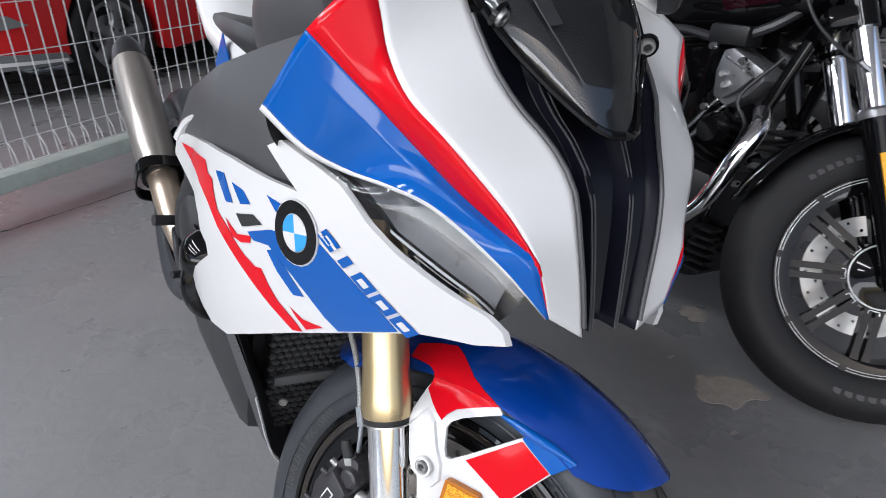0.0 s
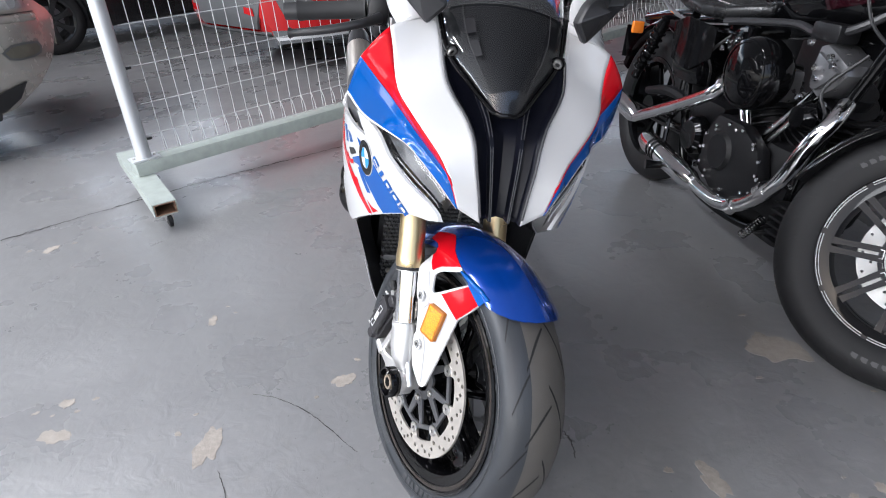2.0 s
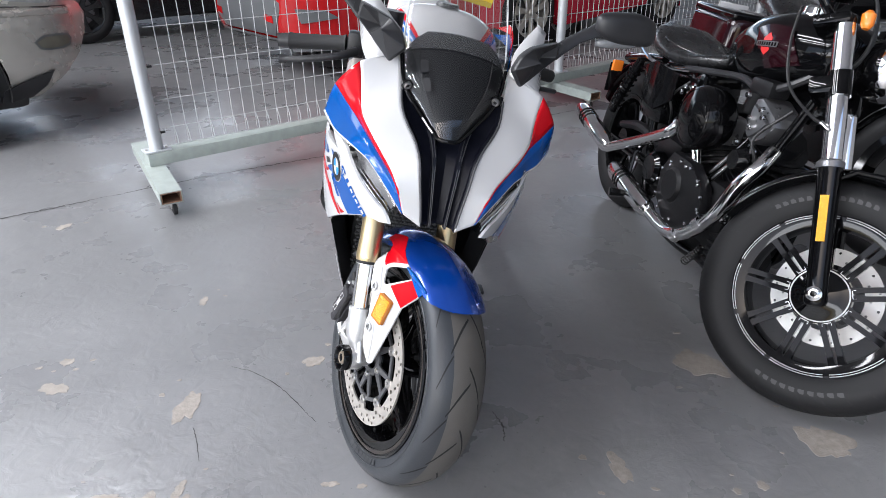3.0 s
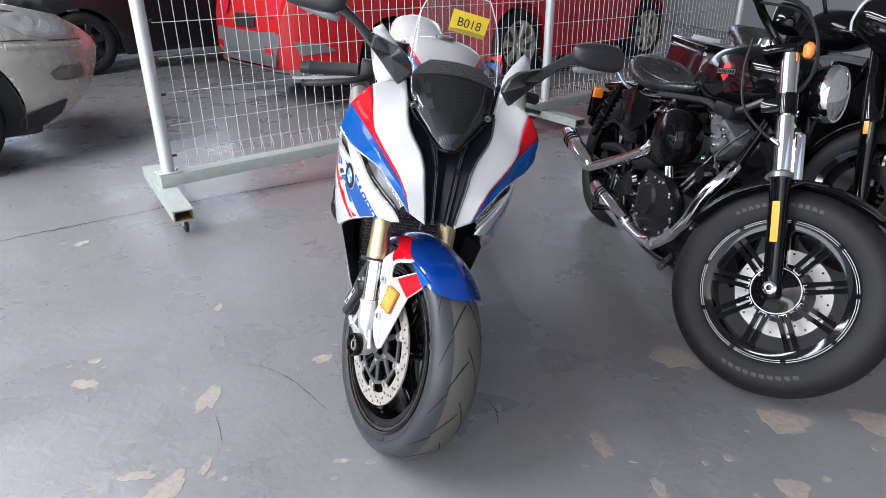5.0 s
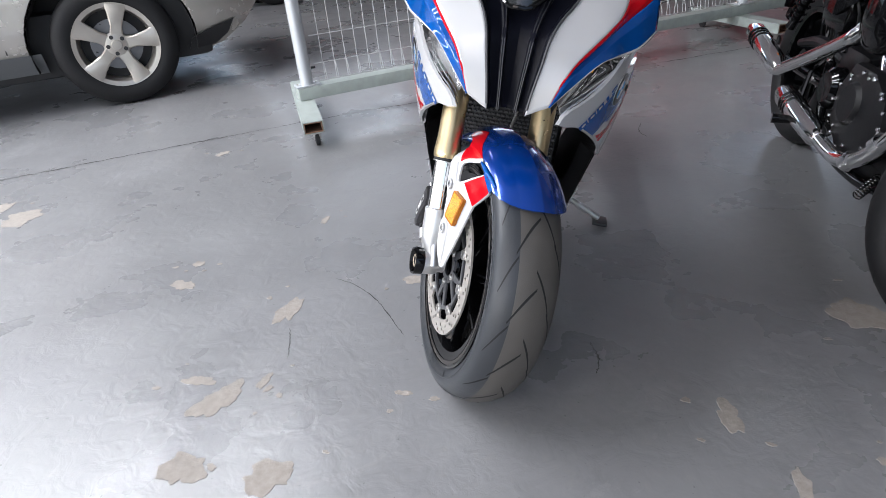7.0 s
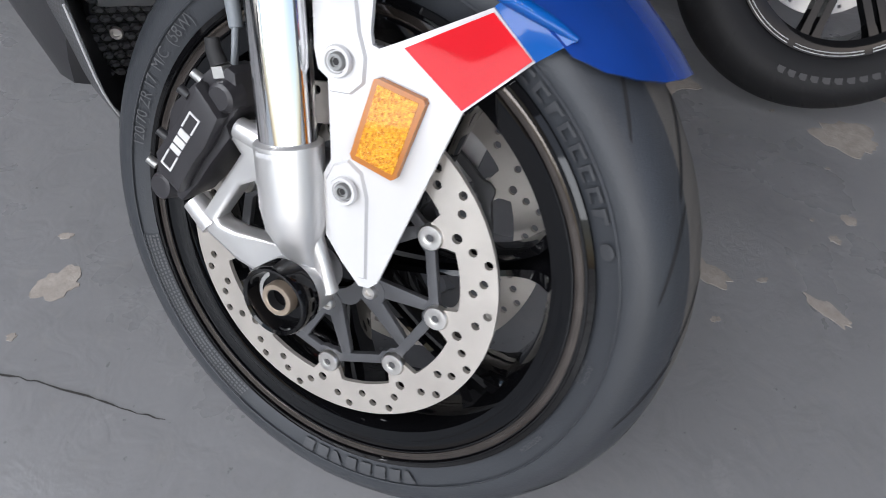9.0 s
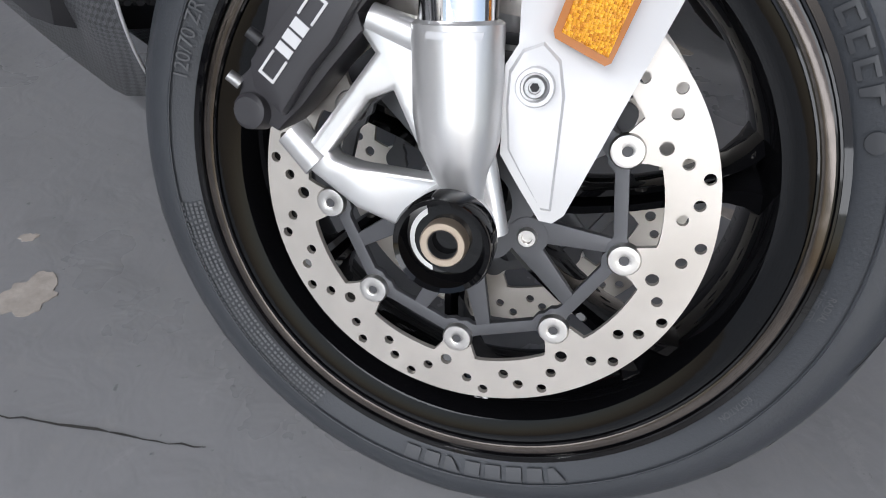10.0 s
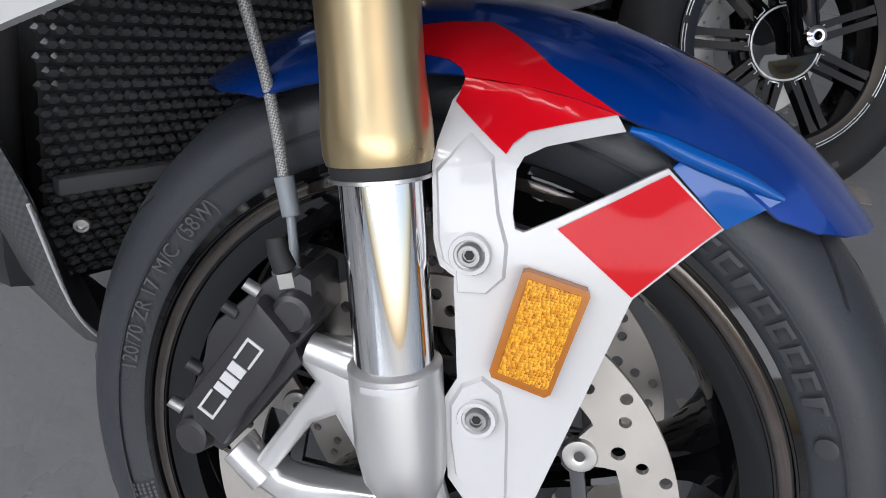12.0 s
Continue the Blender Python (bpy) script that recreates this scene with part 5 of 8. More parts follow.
# ---- the place ----
def floor_paint():
    """Grey floor paint over trowelled concrete: cloudy tone, pale scuffs, dark specks, gentle waves in the gloss."""
    m, nt, b = nodes_of("grey_floor_paint")
    n, l = nt.nodes, nt.links
    tc = n.new("ShaderNodeTexCoord")

    def noise_of(scale, detail=5, dist=0.0, rough=0.55):
        t = n.new("ShaderNodeTexNoise")
        t.inputs["Scale"].default_value, t.inputs["Detail"].default_value = scale, detail
        t.inputs["Distortion"].default_value, t.inputs["Roughness"].default_value = dist, rough
        l.new(tc.outputs["Object"], t.inputs["Vector"])
        return t

    def step(src, lo, hi, a=0.0, c=1.0):
        r = n.new("ShaderNodeMapRange")
        r.inputs[1].default_value, r.inputs[2].default_value, r.inputs[3].default_value, r.inputs[4].default_value = lo, hi, a, c
        l.new(src, r.inputs[0])
        return r.outputs[0]

    def blend(fac, a, c):
        x = n.new("ShaderNodeMix")
        x.data_type = "RGBA"
        for s, v in ((6, a), (7, c)):
            if isinstance(v, tuple):
                x.inputs[s].default_value = (*v, 1)
            else:
                l.new(v, x.inputs[s])
        l.new(fac, x.inputs[0])
        return x.outputs[2]

    base = blend(noise_of(1.1, 6).outputs["Fac"], (0.160, 0.161, 0.166), (0.216, 0.216, 0.222))
    scuff = blend(step(noise_of(3.2, 9, 0.6, 0.68).outputs["Fac"], 0.60, 0.80, 0.0, 0.42), base, (0.31, 0.31, 0.31))
    fine = blend(step(noise_of(26, 6, 0.3, 0.65).outputs["Fac"], 0.56, 0.72, 0.0, 0.40), scuff, (0.22, 0.215, 0.205))
    blotch = blend(step(noise_of(7.5, 9, 1.2, 0.7).outputs["Fac"], 0.50, 0.72, 0.0, 0.24), fine, (0.085, 0.086, 0.090))
    scratch = blend(step(noise_of(2.0, 12, 3.5, 0.75).outputs["Fac"], 0.61, 0.645, 0.0, 0.22), blotch, (0.27, 0.27, 0.27))
    speck = blend(step(noise_of(70, 3).outputs["Fac"], 0.68, 0.74, 0.0, 0.6), scratch, (0.05, 0.06, 0.06))
    l.new(speck, b.inputs["Base Color"])
    l.new(step(noise_of(2.4, 6).outputs["Fac"], 0.3, 0.7, 0.20, 0.42), b.inputs["Roughness"])
    b.inputs["Specular IOR Level"].default_value = 0.85
    wave = noise_of(16, 3, 0.8)
    grain = noise_of(160, 3)
    b1, b2 = n.new("ShaderNodeBump"), n.new("ShaderNodeBump")
    b1.inputs["Strength"].default_value, b1.inputs["Distance"].default_value = 0.40, 0.004
    b2.inputs["Strength"].default_value, b2.inputs["Distance"].default_value = 0.20, 0.0006
    l.new(wave.outputs["Fac"], b1.inputs["Height"])
    l.new(grain.outputs["Fac"], b2.inputs["Height"])
    l.new(b1.outputs[0], b2.inputs["Normal"])
    mask = step(noise_of(2.1, 4, 0.5).outputs["Fac"], 0.56, 0.68)
    ridge = noise_of(38, 5, 2.5, 0.6)
    amount = n.new("ShaderNodeMath")
    amount.operation = "MULTIPLY"
    l.new(mask, amount.inputs[0])
    l.new(ridge.outputs["Fac"], amount.inputs[1])
    b3 = n.new("ShaderNodeBump")
    b3.inputs["Strength"].default_value, b3.inputs["Distance"].default_value = 0.25, 0.003
    l.new(amount.outputs[0], b3.inputs["Height"])
    l.new(b2.outputs[0], b3.inputs["Normal"])
    l.new(b3.outputs[0], b.inputs["Normal"])
    return m


BARE = surface("bare_tan_concrete", (0.285, 0.256, 0.228), 0.8, vary=0.42, scale=55, bump=0.5, bscale=180)
CRACK = surface("dark_crack", (0.028, 0.027, 0.025), 0.9, vary=0.2)
floor_bm = bmesh.new()
bmesh.ops.create_grid(floor_bm, x_segments=2, y_segments=2, size=60)
floor = thing("floor", floor_bm, floor_paint(), "grey painted concrete floor with worn tan patches and cracks", "floor", m=Matrix.Translation((0, 0, FLOOR)), kind="structure")

rng = random.Random(7)


def chip(x, y, w, h):
    """A patch where the paint has come away, with a ragged rim."""
    n = 44
    ph = [rng.uniform(0, 6.28) for _ in range(6)]
    skew = rng.uniform(-0.5, 0.5)
    ring = []
    for i in range(n):
        a = 2 * math.pi * i / n
        r = 0.78 + 0.15 * math.sin(2 * a + ph[0]) + 0.08 * math.sin(3 * a + ph[1]) + 0.08 * math.sin(5 * a + ph[2]) + 0.06 * math.sin(8 * a + ph[3]) + 0.03 * math.sin(13 * a + ph[4]) + rng.uniform(-0.035, 0.035)
        u, v = r * math.cos(a) * w / 2 * 1.15, r * math.sin(a) * h / 2 * 1.15
        ring.append((x + u + skew * v * w / max(h, 0.01) * 0.6, y + v))
    bm = bmesh.new()
    bm.faces.new([bm.verts.new((u, v, 0.0010)) for u, v in ring])
    g = bmesh.ops.extrude_face_region(bm, geom=bm.faces[:])
    bmesh.ops.translate(bm, vec=(0, 0, -0.001), verts=[q for q in g["geom"] if isinstance(q, bmesh.types.BMVert)])
    return part("bare_patch", bm, BARE, floor)


PATCHES = [(-0.951, 0.390, 0.082, 0.065), (-0.53, 0.266, 0.064, 0.155), (-0.644, -0.058, 0.09, 0.042), (-0.558, -0.123, 0.10, 0.135), (-0.468, -0.046, 0.032, 0.056), (-0.186, 0.450, 0.062, 0.065), (-0.10, -0.062, 0.043, 0.021),
           (1.023, 0.316, 0.135, 0.17), (1.20, -0.043, 0.124, 0.15), (0.628, -0.08, 0.056, 0.10), (0.957, -0.171, 0.030, 0.030), (0.723, -0.254, 0.031, 0.085), (1.068, -0.296, 0.08, 0.087), (1.46, -0.073, 0.14, 0.11),
           (-0.968, 0.525, 0.04, 0.046), (-0.624, 0.862, 0.035, 0.06), (-1.438, 1.612, 0.06, 0.068), (-2.0, 0.885, 0.19, 0.16), (-2.2, 0.94, 0.12, 0.2), (-0.53, -0.335, 0.105, 0.105), (-0.33, -0.336, 0.125, 0.09), (1.24, 0.597, 0.083, 0.085)]
for row in PATCHES:
    chip(*row)
# small specks round the larger patches
for x, y, w, h in PATCHES:
    for _ in range(2):
        a, q = rng.uniform(0, 6.28), rng.uniform(0.010, 0.026)
        chip(x + math.cos(a) * (w * 0.7 + 0.05), y + math.sin(a) * (h * 0.7 + 0.05), q, q * rng.uniform(0.5, 1.1))


def crack(pts, w, seed, name="crack"):
    r2 = random.Random(seed)
    line = smooth_line([(x, y, 0.0012) for x, y in pts], 36)
    a, b = [], []
    for i, p in enumerate(line):
        d = (line[min(i + 1, 35)] - line[max(i - 1, 0)]).normalized()
        s = Vector((-d.y, d.x, 0))
        q = p + s * r2.uniform(-1, 1) * w * 1.2
        k = w * r2.uniform(0.4, 1.3) * (0.5 + 0.5 * math.sin(math.pi * min(1, (i + 1) / 36)))
        a.append(q + s * k)
        b.append(q - s * k)
    return part(name, loft([a, b]), CRACK, floor)


crack([(-0.44, 0.447), (-0.37, 0.412), (-0.285, 0.34), (-0.219, 0.256), (-0.187, 0.208), (-0.152, 0.166)], 0.0014, 3)
crack([(-0.489, 0.177), (-0.463, 0.11), (-0.442, 0.046)], 0.0012, 4)
crack([(0.34, 0.16), (0.36, 0.10), (0.355, 0.04)], 0.002, 5)
crack([(0.62, 1.9), (0.60, 1.78), (0.63, 1.70)], 0.002, 6)
J = [(-3.4, 0.75), (-2.6, 1.24), (-1.849, 1.697), (-1.403, 1.963), (-0.866, 2.271), (-0.3, 2.52), (0.6, 2.95), (1.6, 3.45), (3.2, 4.3)]
for i in range(len(J) - 1):
    crack(J[i:i + 2], 0.0055, 20 + i, "floor_joint")

# unseen roof, added; its front edge decides how much sky reaches the floor
CEIL = surface("grey_roof_sheet", (0.42, 0.42, 0.43), 0.6, vary=0.1)
Y0, Y1 = -4.2, 14.0
ceil_bm = box((-8.3, (Y0 + Y1) / 2, 4.6), (3.4, Y1 - Y0, 0.12))
for x, w in ((-5.55, 1.3), (-3.85, 1.3), (3.75, 13.1)):
    join(ceil_bm, box((x, (Y0 + Y1) / 2, 4.6), (w, Y1 - Y0, 0.12)))
for x in (-6.4, -4.7, -3.0):
    join(ceil_bm, box((x, 9.0, 4.6), (0.396, 10.0, 0.118)))
    join(ceil_bm, box((x, -3.15, 4.6), (0.396, 2.1, 0.118)))
thing("ceiling", ceil_bm, CEIL, "unseen grey roof added to hold back sky light, open along three strips", "ceiling", kind="structure")
WALL = surface("wall_paint", (0.30, 0.30, 0.31), 0.7, vary=0.15, scale=1.5)
thing("wall_north", box((0, 14.1, 1.05), (20, 0.2, 2.1)), WALL, "grey back wall", "wall", kind="structure")
# east and south walls are added to keep daylight off the right side
thing("shade_wall_east", box((7.1, 4.0, 2.27), (0.2, 20, 4.54)), WALL, "added grey side wall", "wall", kind="structure")
thing("shade_wall_south", box((5.4, -6.1, 2.27), (3.6, 0.2, 4.54)), WALL, "unseen wall added to block daylight from the front right", "wall", kind="structure")
thing("wall_west", box((-10.1, 8.0, 2.27), (0.2, 12, 4.54)), WALL, "added grey side wall", "wall", kind="structure")


# ---- rolling mesh fence ----
FENCEPAINT = surface("pale_green_grey_paint", (0.30, 0.335, 0.315), 0.5, vary=0.28, scale=22, bump=0.1)
WIRE = surface("white_coated_wire", (0.50, 0.51, 0.52), 0.4, vary=0.08)
POSTGREY = surface("galvanised_post", (0.55, 0.57, 0.59), 0.35, metal=0.35, vary=0.08)
RUST = surface("rusty_steel", (0.20, 0.11, 0.07), 0.8, vary=0.4, scale=60)
FENCE = Matrix.Translation((-1.114, 2.073, FLOOR)) @ pose(0, 0, 0, 0, 0, 33.8)
fence = empty("mesh_fence", FENCE, "white wire mesh fence on a rolling pale green steel base", "fence")
SPAN = 3.08
part("base_beam", box((3.40, 0, 0.175), (6.92, 0.10, 0.066), 0.006), FENCEPAINT, fence, "pale green base beam")


def hollow(c0, c1, w, h):
    """An open-ended square tube along y."""
    bm = bmesh.new()
    rows = []
    for y, k in ((c0, 1.0), (c0, 0.86), (c0 + 0.18, 0.86)):
        rows.append([(sx * w / 2 * (1 if k == 1 else 1 - 0.14 * h / w), y, 0 + sz * h / 2 * k) for sx, sz in ((-1, -1), (1, -1), (1, 1), (-1, 1))])
    rows.insert(0, [(sx * w / 2, c1, sz * h / 2) for sx, sz in ((-1, -1), (1, -1), (1, 1), (-1, 1))])
    b = loft(rows, closed=True)
    return b


for i in range(3):
    x = i * SPAN
    post = part("post", tube([(x, 0, 0.208), (x, 0, 2.15)], 0.035, 20), POSTGREY, fence, "round grey post")
    part("post_flange", box((x, 0, 0.213), (0.13, 0.09, 0.008), 0.001), POSTGREY, post)
    for dx in (-0.05, 0.05):
        part("flange_bolt", tube([(x + dx, 0.0, 0.216), (x + dx, 0.0, 0.226)], 0.007, 6), STEEL, post)
    FM = Matrix.Translation((x - 0.030, 0, 0)) @ pose(0, 0, 0, 0, 0, -8)
    fb = part("foot_beam", hollow(-0.465, 0.46, 0.10, 0.060), [FENCEPAINT], fence, "square steel foot beam with a rusty open end", FM @ Matrix.Translation((0, 0, 0.112)))
    part("rusty_mouth", hollow(-0.466, -0.30, 0.088, 0.05), RUST, fb, "", FM @ Matrix.Translation((0, 0, 0.112)))
    for y in (-0.40, 0.38):
        caster = part("caster", box((0.0, y, 0.073), (0.045, 0.05, 0.018), 0.003), STEEL, fence, "small steel caster", FM)
        part("caster_wheel", lathe([(-0.012, 0.0), (-0.012, 0.02), (-0.008, 0.034), (0.008, 0.034), (0.012, 0.02), (0.012, 0.0)], 20), BLACKMATT, caster, "", FM @ Matrix.Translation((0.012, y + 0.01, 0.034)))
        part("caster_fork", box((0.012, y + 0.006, 0.052), (0.036, 0.03, 0.036), 0.003), STEEL, caster, "", FM)
for i in range(2):
    x0 = i * SPAN + 0.106
    for k in range(45):
        x = x0 + 0.0645 * k
        part("wire", tube([(x, 0.0, 0.228), (x, 0.0, 2.05)], 0.0023, 5), WIRE, fence)
        part("wire_return", tube([(x + 0.003, 0.0, 0.316), (x + 0.003, -0.022, 0.272), (x + 0.004, -0.026, 0.232), (x + 0.003, -0.012, 0.226)], 0.0023, 5), WIRE, fence)
    for z, y in ((0.229, -0.020), (0.316, 0.003), (0.461, 0.004), (0.633, 0.004), (0.813, 0.004), (0.988, 0.004), (1.163, 0.004), (1.338, 0.004), (1.513, 0.004), (1.688, 0.004), (1.863, 0.004), (2.038, 0.004)):
        part("cross_wire", tube([(x0 - 0.05, y, z), (x0 + 2.89, y, z)], 0.0023, 5), WIRE, fence)
    for z in (0.30, 0.63, 1.0, 1.5):
        part("wire_clip", box((i * SPAN + 0.046, -0.006, z), (0.024, 0.014, 0.012), 0.002), BLACKSATIN, fence)

# ---- the black cruiser beside it ----
CABLE = surface("black_rubber_cable", (0.007, 0.007, 0.008), 0.5, vary=0.1)
CDISC = surface("bright_disc_steel", (0.58, 0.575, 0.56), 0.34, metal=0.5, vary=0.1, scale=24)
LAMPBOWL = surface("fluted_reflector", (0.88, 0.89, 0.90), 0.30, metal=0.25, vary=0.25, scale=70, bump=1.0, bscale=110)
CRUBBER = surface("black_cruiser_tyre", (0.0085, 0.0085, 0.0095), 0.6, spec=0.3, vary=0.16, scale=9, bump=0.25, bscale=420)
HCHROME, HBLACK = CHROME, surface("cruiser_black_gloss", (0.003, 0.003, 0.0035), 0.06, coat=0.0, rvary=0.03, vary=0.1, spec=0.28)
CRUBBERMARK = surface("raised_black_rubber", (0.020, 0.020, 0.022), 0.5, vary=0.2)
HWRINKLE = surface("black_crackle_finish", (0.006, 0.006, 0.007), 0.42, spec=0.3, vary=0.2, bump=0.4, bscale=300)
HGREY = surface("grey_machined_metal", (0.19, 0.19, 0.20), 0.30, metal=0.7, vary=0.15, scale=40)
MAROON = surface("dark_maroon_paint", (0.015, 0.0028, 0.005), 0.09, coat=0.0, vary=0.1)
LEATHER = surface("black_leather", (0.014, 0.014, 0.015), 0.27, vary=0.15, bump=0.3, bscale=500)
LOGORED = surface("red_badge", (0.62, 0.03, 0.03), 0.35)
HB = Matrix.Translation((1.24, 0.13, FLOOR)) @ pose(0, 0, 0, 0, 0, 1.0) @ pose(0, 0, 0, 0, 9, 0)
steer = Matrix.Rotation(radians(42), 4, Vector((0, 0.5, 0.866)))
HG = Matrix.Translation((-0.052, 0.032, 0.320)) @ steer @ pose(0, 0, 0, -26, 0, 0)


def cruiser_front(root, G, spokes=9, detail=True):
    GW = G @ Matrix.Diagonal((1, 0.952, 0.952, 1))
    w = part("front_wheel", lathe([(-0.050, 0.195), (-0.056, 0.218), (-0.056, 0.2285), (-0.050, 0.2295), (-0.047, 0.222), (-0.030, 0.205), (0.03, 0.205), (0.047, 0.222), (0.05, 0.2295), (0.056, 0.2285), (0.056, 0.218), (0.05, 0.195), (0.0, 0.19)], 96, closed=True), HBLACK, root, "black cast wheel with paired spokes", GW)
    part("tyre", lathe([(p.x, p.y) for p in smooth_line(tyre_profile(0.132, 0.320, 0.216), 31)], 120), CRUBBER, w, "thick black tyre", G)
    # gloss highlights of the black rim, drawn as fine silver arcs
    for a in range(0, 360, 40):
        for r in (0.2245, 0.2185):
            rows = [[(x, *polar(r + dr, a + 2 + 36 * i / 10)) for i in range(11)] for x, dr in ((-0.0566, -0.0011), (-0.0574, 0.0), (-0.0566, 0.0011))]
            part("rim_glint", loft(rows), PRINTANDGLINT, w, "", GW)
    at = on_tyre(0.132, 0.320, 0.216)
    for k in range(30):
        for sgn in (-1, 1):
            mid = [(k * 12 + (6 if sgn > 0 else 0) + 7 * t, sgn * (0.66 - 0.46 * t), 0.55) for t in (0, 0.25, 0.5, 0.75, 1)]
            part("tread_groove", loft([[at(m - q, s, 0.0006) for m, s, q in mid], [at(m + q, s, 0.0006) for m, s, q in mid]]), GROOVE, w, "", G)
    for a0, a1, n in ((64, 120, 13), (240, 290, 10)):
        for i in range(n):
            a, b = a0 + (a1 - a0) * i / n, a0 + (a1 - a0) * (i + 0.66) / n
            bars = bmesh.new()
            bars.faces.new([bars.verts.new((-0.0668, *polar(rr, d))) for d, rr in ((a, 0.254), (b, 0.254), (b, 0.266), (a + (b - a) * 0.4, 0.266), (a, 0.261))])
            part("raised_mark", bars, CRUBBERMARK, w, "", G)
    for k in range(spokes):
        a = 360 / spokes * k + 8
        for s in (-1, 1):
            rows = []
            for r, wd, h in ((0.078, 0.0085, 0.012), (0.12, 0.0075, 0.012), (0.17, 0.0075, 0.012), (0.207, 0.010, 0.016)):
                aa = radians(a + s * (0.012 / r * 57.3))
                c, d, e = Vector((-0.034, -r * math.cos(aa), r * math.sin(aa))), Vector((0, math.sin(aa), math.cos(aa))), Vector((1, 0, 0))
                rows.append([c + d * wd * u + e * h * v for u, v in ((-1, -1), (1, -1), (1, 1), (-1, 1))])
            part("spoke", loft(rows, closed=True, caps=True), HBLACK, w, "", GW)
            # glints on the spoke edges and feet, drawn as silver lines
            part("spoke_glint", tube([(-0.0446, *polar(0.079, a + s * 8.7)), (-0.0446, *polar(0.205, a + s * 3.4))], 0.0011, 4), PRINTANDGLINT, w, "", GW)
        part("spoke_foot_glint", tube([(-0.0446, *polar(0.088, a - 7.5)), (-0.0446, *polar(0.080, a - 8)), (-0.0446, *polar(0.080, a + 8)), (-0.0446, *polar(0.088, a + 7.5))], 0.002, 5), PRINTANDGLINT, w, "", GW)
    part("hub", lathe([(-0.06, 0.0), (-0.06, 0.03), (-0.05, 0.05), (-0.045, 0.075), (-0.03, 0.078), (0.04, 0.06), (0.06, 0.0)], 40), HBLACK, w, "", G)
    part("hub_ring", lathe([(-0.0462, 0.068), (-0.0472, 0.070), (-0.0462, 0.072)], 40), PRINTANDGLINT, w, "", G)
    dm = plate([polar(0.146, i * 4) for i in range(90)], 0.005, [[polar(0.098, i * 6) for i in range(60)]] + [circle(0.004, 8, *polar(0.112 + 0.022 * (i % 2), i * 11.25)) for i in range(32)])
    part("brake_disc", dm, CDISC, w, "steel brake disc", GW @ Matrix.Translation((0.062, 0, 0)))
    for sx in (-0.102, 0.102):
        leg = part("fork_leg", tube([(sx, 0.0, -0.03), (sx, 0.0, -0.02), (sx, 0.0, 0.05), (sx, 0.0, 0.315), (sx, 0.0, 0.335)], [0.022, 0.028, 0.026, 0.0285, 0.031], 24), HBLACK, root, "black fork lower leg", G)
        part("fork_collar", tube([(sx, 0, 0.33), (sx, 0, 0.345), (sx, 0, 0.352)], [0.034, 0.034, 0.026], 24), HGREY, leg, "", G)
        part("stanchion", tube([(sx, 0, 0.345), (sx, 0, 0.53)], 0.0245, 24), CHROME, leg, "polished chrome fork tube", G)
        part("fork_clamp", tube([(sx, 0, 0.52), (sx, 0, 0.585)], 0.031, 24), HBLACK, leg, "", G)
        part("upper_tube", tube([(sx, 0, 0.58), (sx, 0, 0.715)], 0.0265, 24), CHROME, leg, "", G)
        part("fork_cap", tube([(sx, 0, 0.71), (sx, 0, 0.73), (sx, 0, 0.74)], [0.027, 0.027, 0.015], 16), HBLACK, leg, "", G)
        part("axle_end", lathe([(-0.030, 0.008), (-0.040, 0.008), (-0.0405, 0.012), (-0.036, 0.019), (-0.026, 0.020)], 20), CHROME, leg, "", G @ Matrix.Translation((sx if sx < 0 else sx + 0.06, 0.0, 0.0)))
        bar = sheet([(-0.010, 0.135), (0.010, 0.135), (0.010, 0.255), (-0.010, 0.255)], lambda u, v, h: (sx + math.copysign(0.0285, sx) + math.copysign(h, sx), u, v), 0.05, 0.006)
        part("reflector", bar, surface("yellow_reflector", (0.66, 0.31, 0.008), 0.25, vary=0.2, scale=200), leg, "amber strip reflector", G)
        if sx < 0:
            part("indicator", tube([(sx * 1.12, -0.045, 0.690), (sx * 1.12, -0.048, 0.700), (sx * 1.12, -0.051, 0.726), (sx * 1.12, -0.053, 0.736)], [0.009, 0.016, 0.017, 0.008], 16), surface("orange_lens", (0.85, 0.22, 0.02), 0.15, coat=0.5), leg, "orange bullet indicator", G)
    part("yoke", box((0, 0.03, 0.55), (0.26, 0.08, 0.05), 0.015), HBLACK, root, "", G)
    part("top_yoke", box((0, 0.03, 0.725), (0.27, 0.09, 0.03), 0.012), HBLACK, root, "", G)

    def arch(deg, s, h):
        a = 1.1 * s
        r = 0.345 - 0.024 * (1 - math.cos(a)) / (1 - math.cos(1.1)) + h
        return (0.074 * math.sin(a) / math.sin(1.1), *polar(r, deg))
    ring = [(0.40, -0.75), (0.36, -0.3), (0.36, 0.3), (0.40, 0.75), (0.55, 1.0), (1.0, 1.0), (1.35, 1.0), (1.42, 0.6), (1.42, -0.6), (1.35, -1.0), (1.0, -1.0), (0.55, -1.0)]
    part("front_mudguard", sheet(ring, lambda u, v, h: arch(u * 100, v, h), 0.06, 0.003), HBLACK, root, "black front mudguard", G, 50)
    for sx in (-1, 1):
        part("mudguard_stay", tube([(sx * 0.085, 0.0, 0.30), (sx * 0.078, -0.06, 0.325), (sx * 0.076, -0.12, 0.31)], 0.007, 8), HBLACK, root, "", G)


cruiser = empty("cruiser_motorcycle", HB, "black and chrome cruiser motorcycle leaning on its stand with turned bars", "motorcycle", "parked cruisers")
cruiser_front(cruiser, HG)
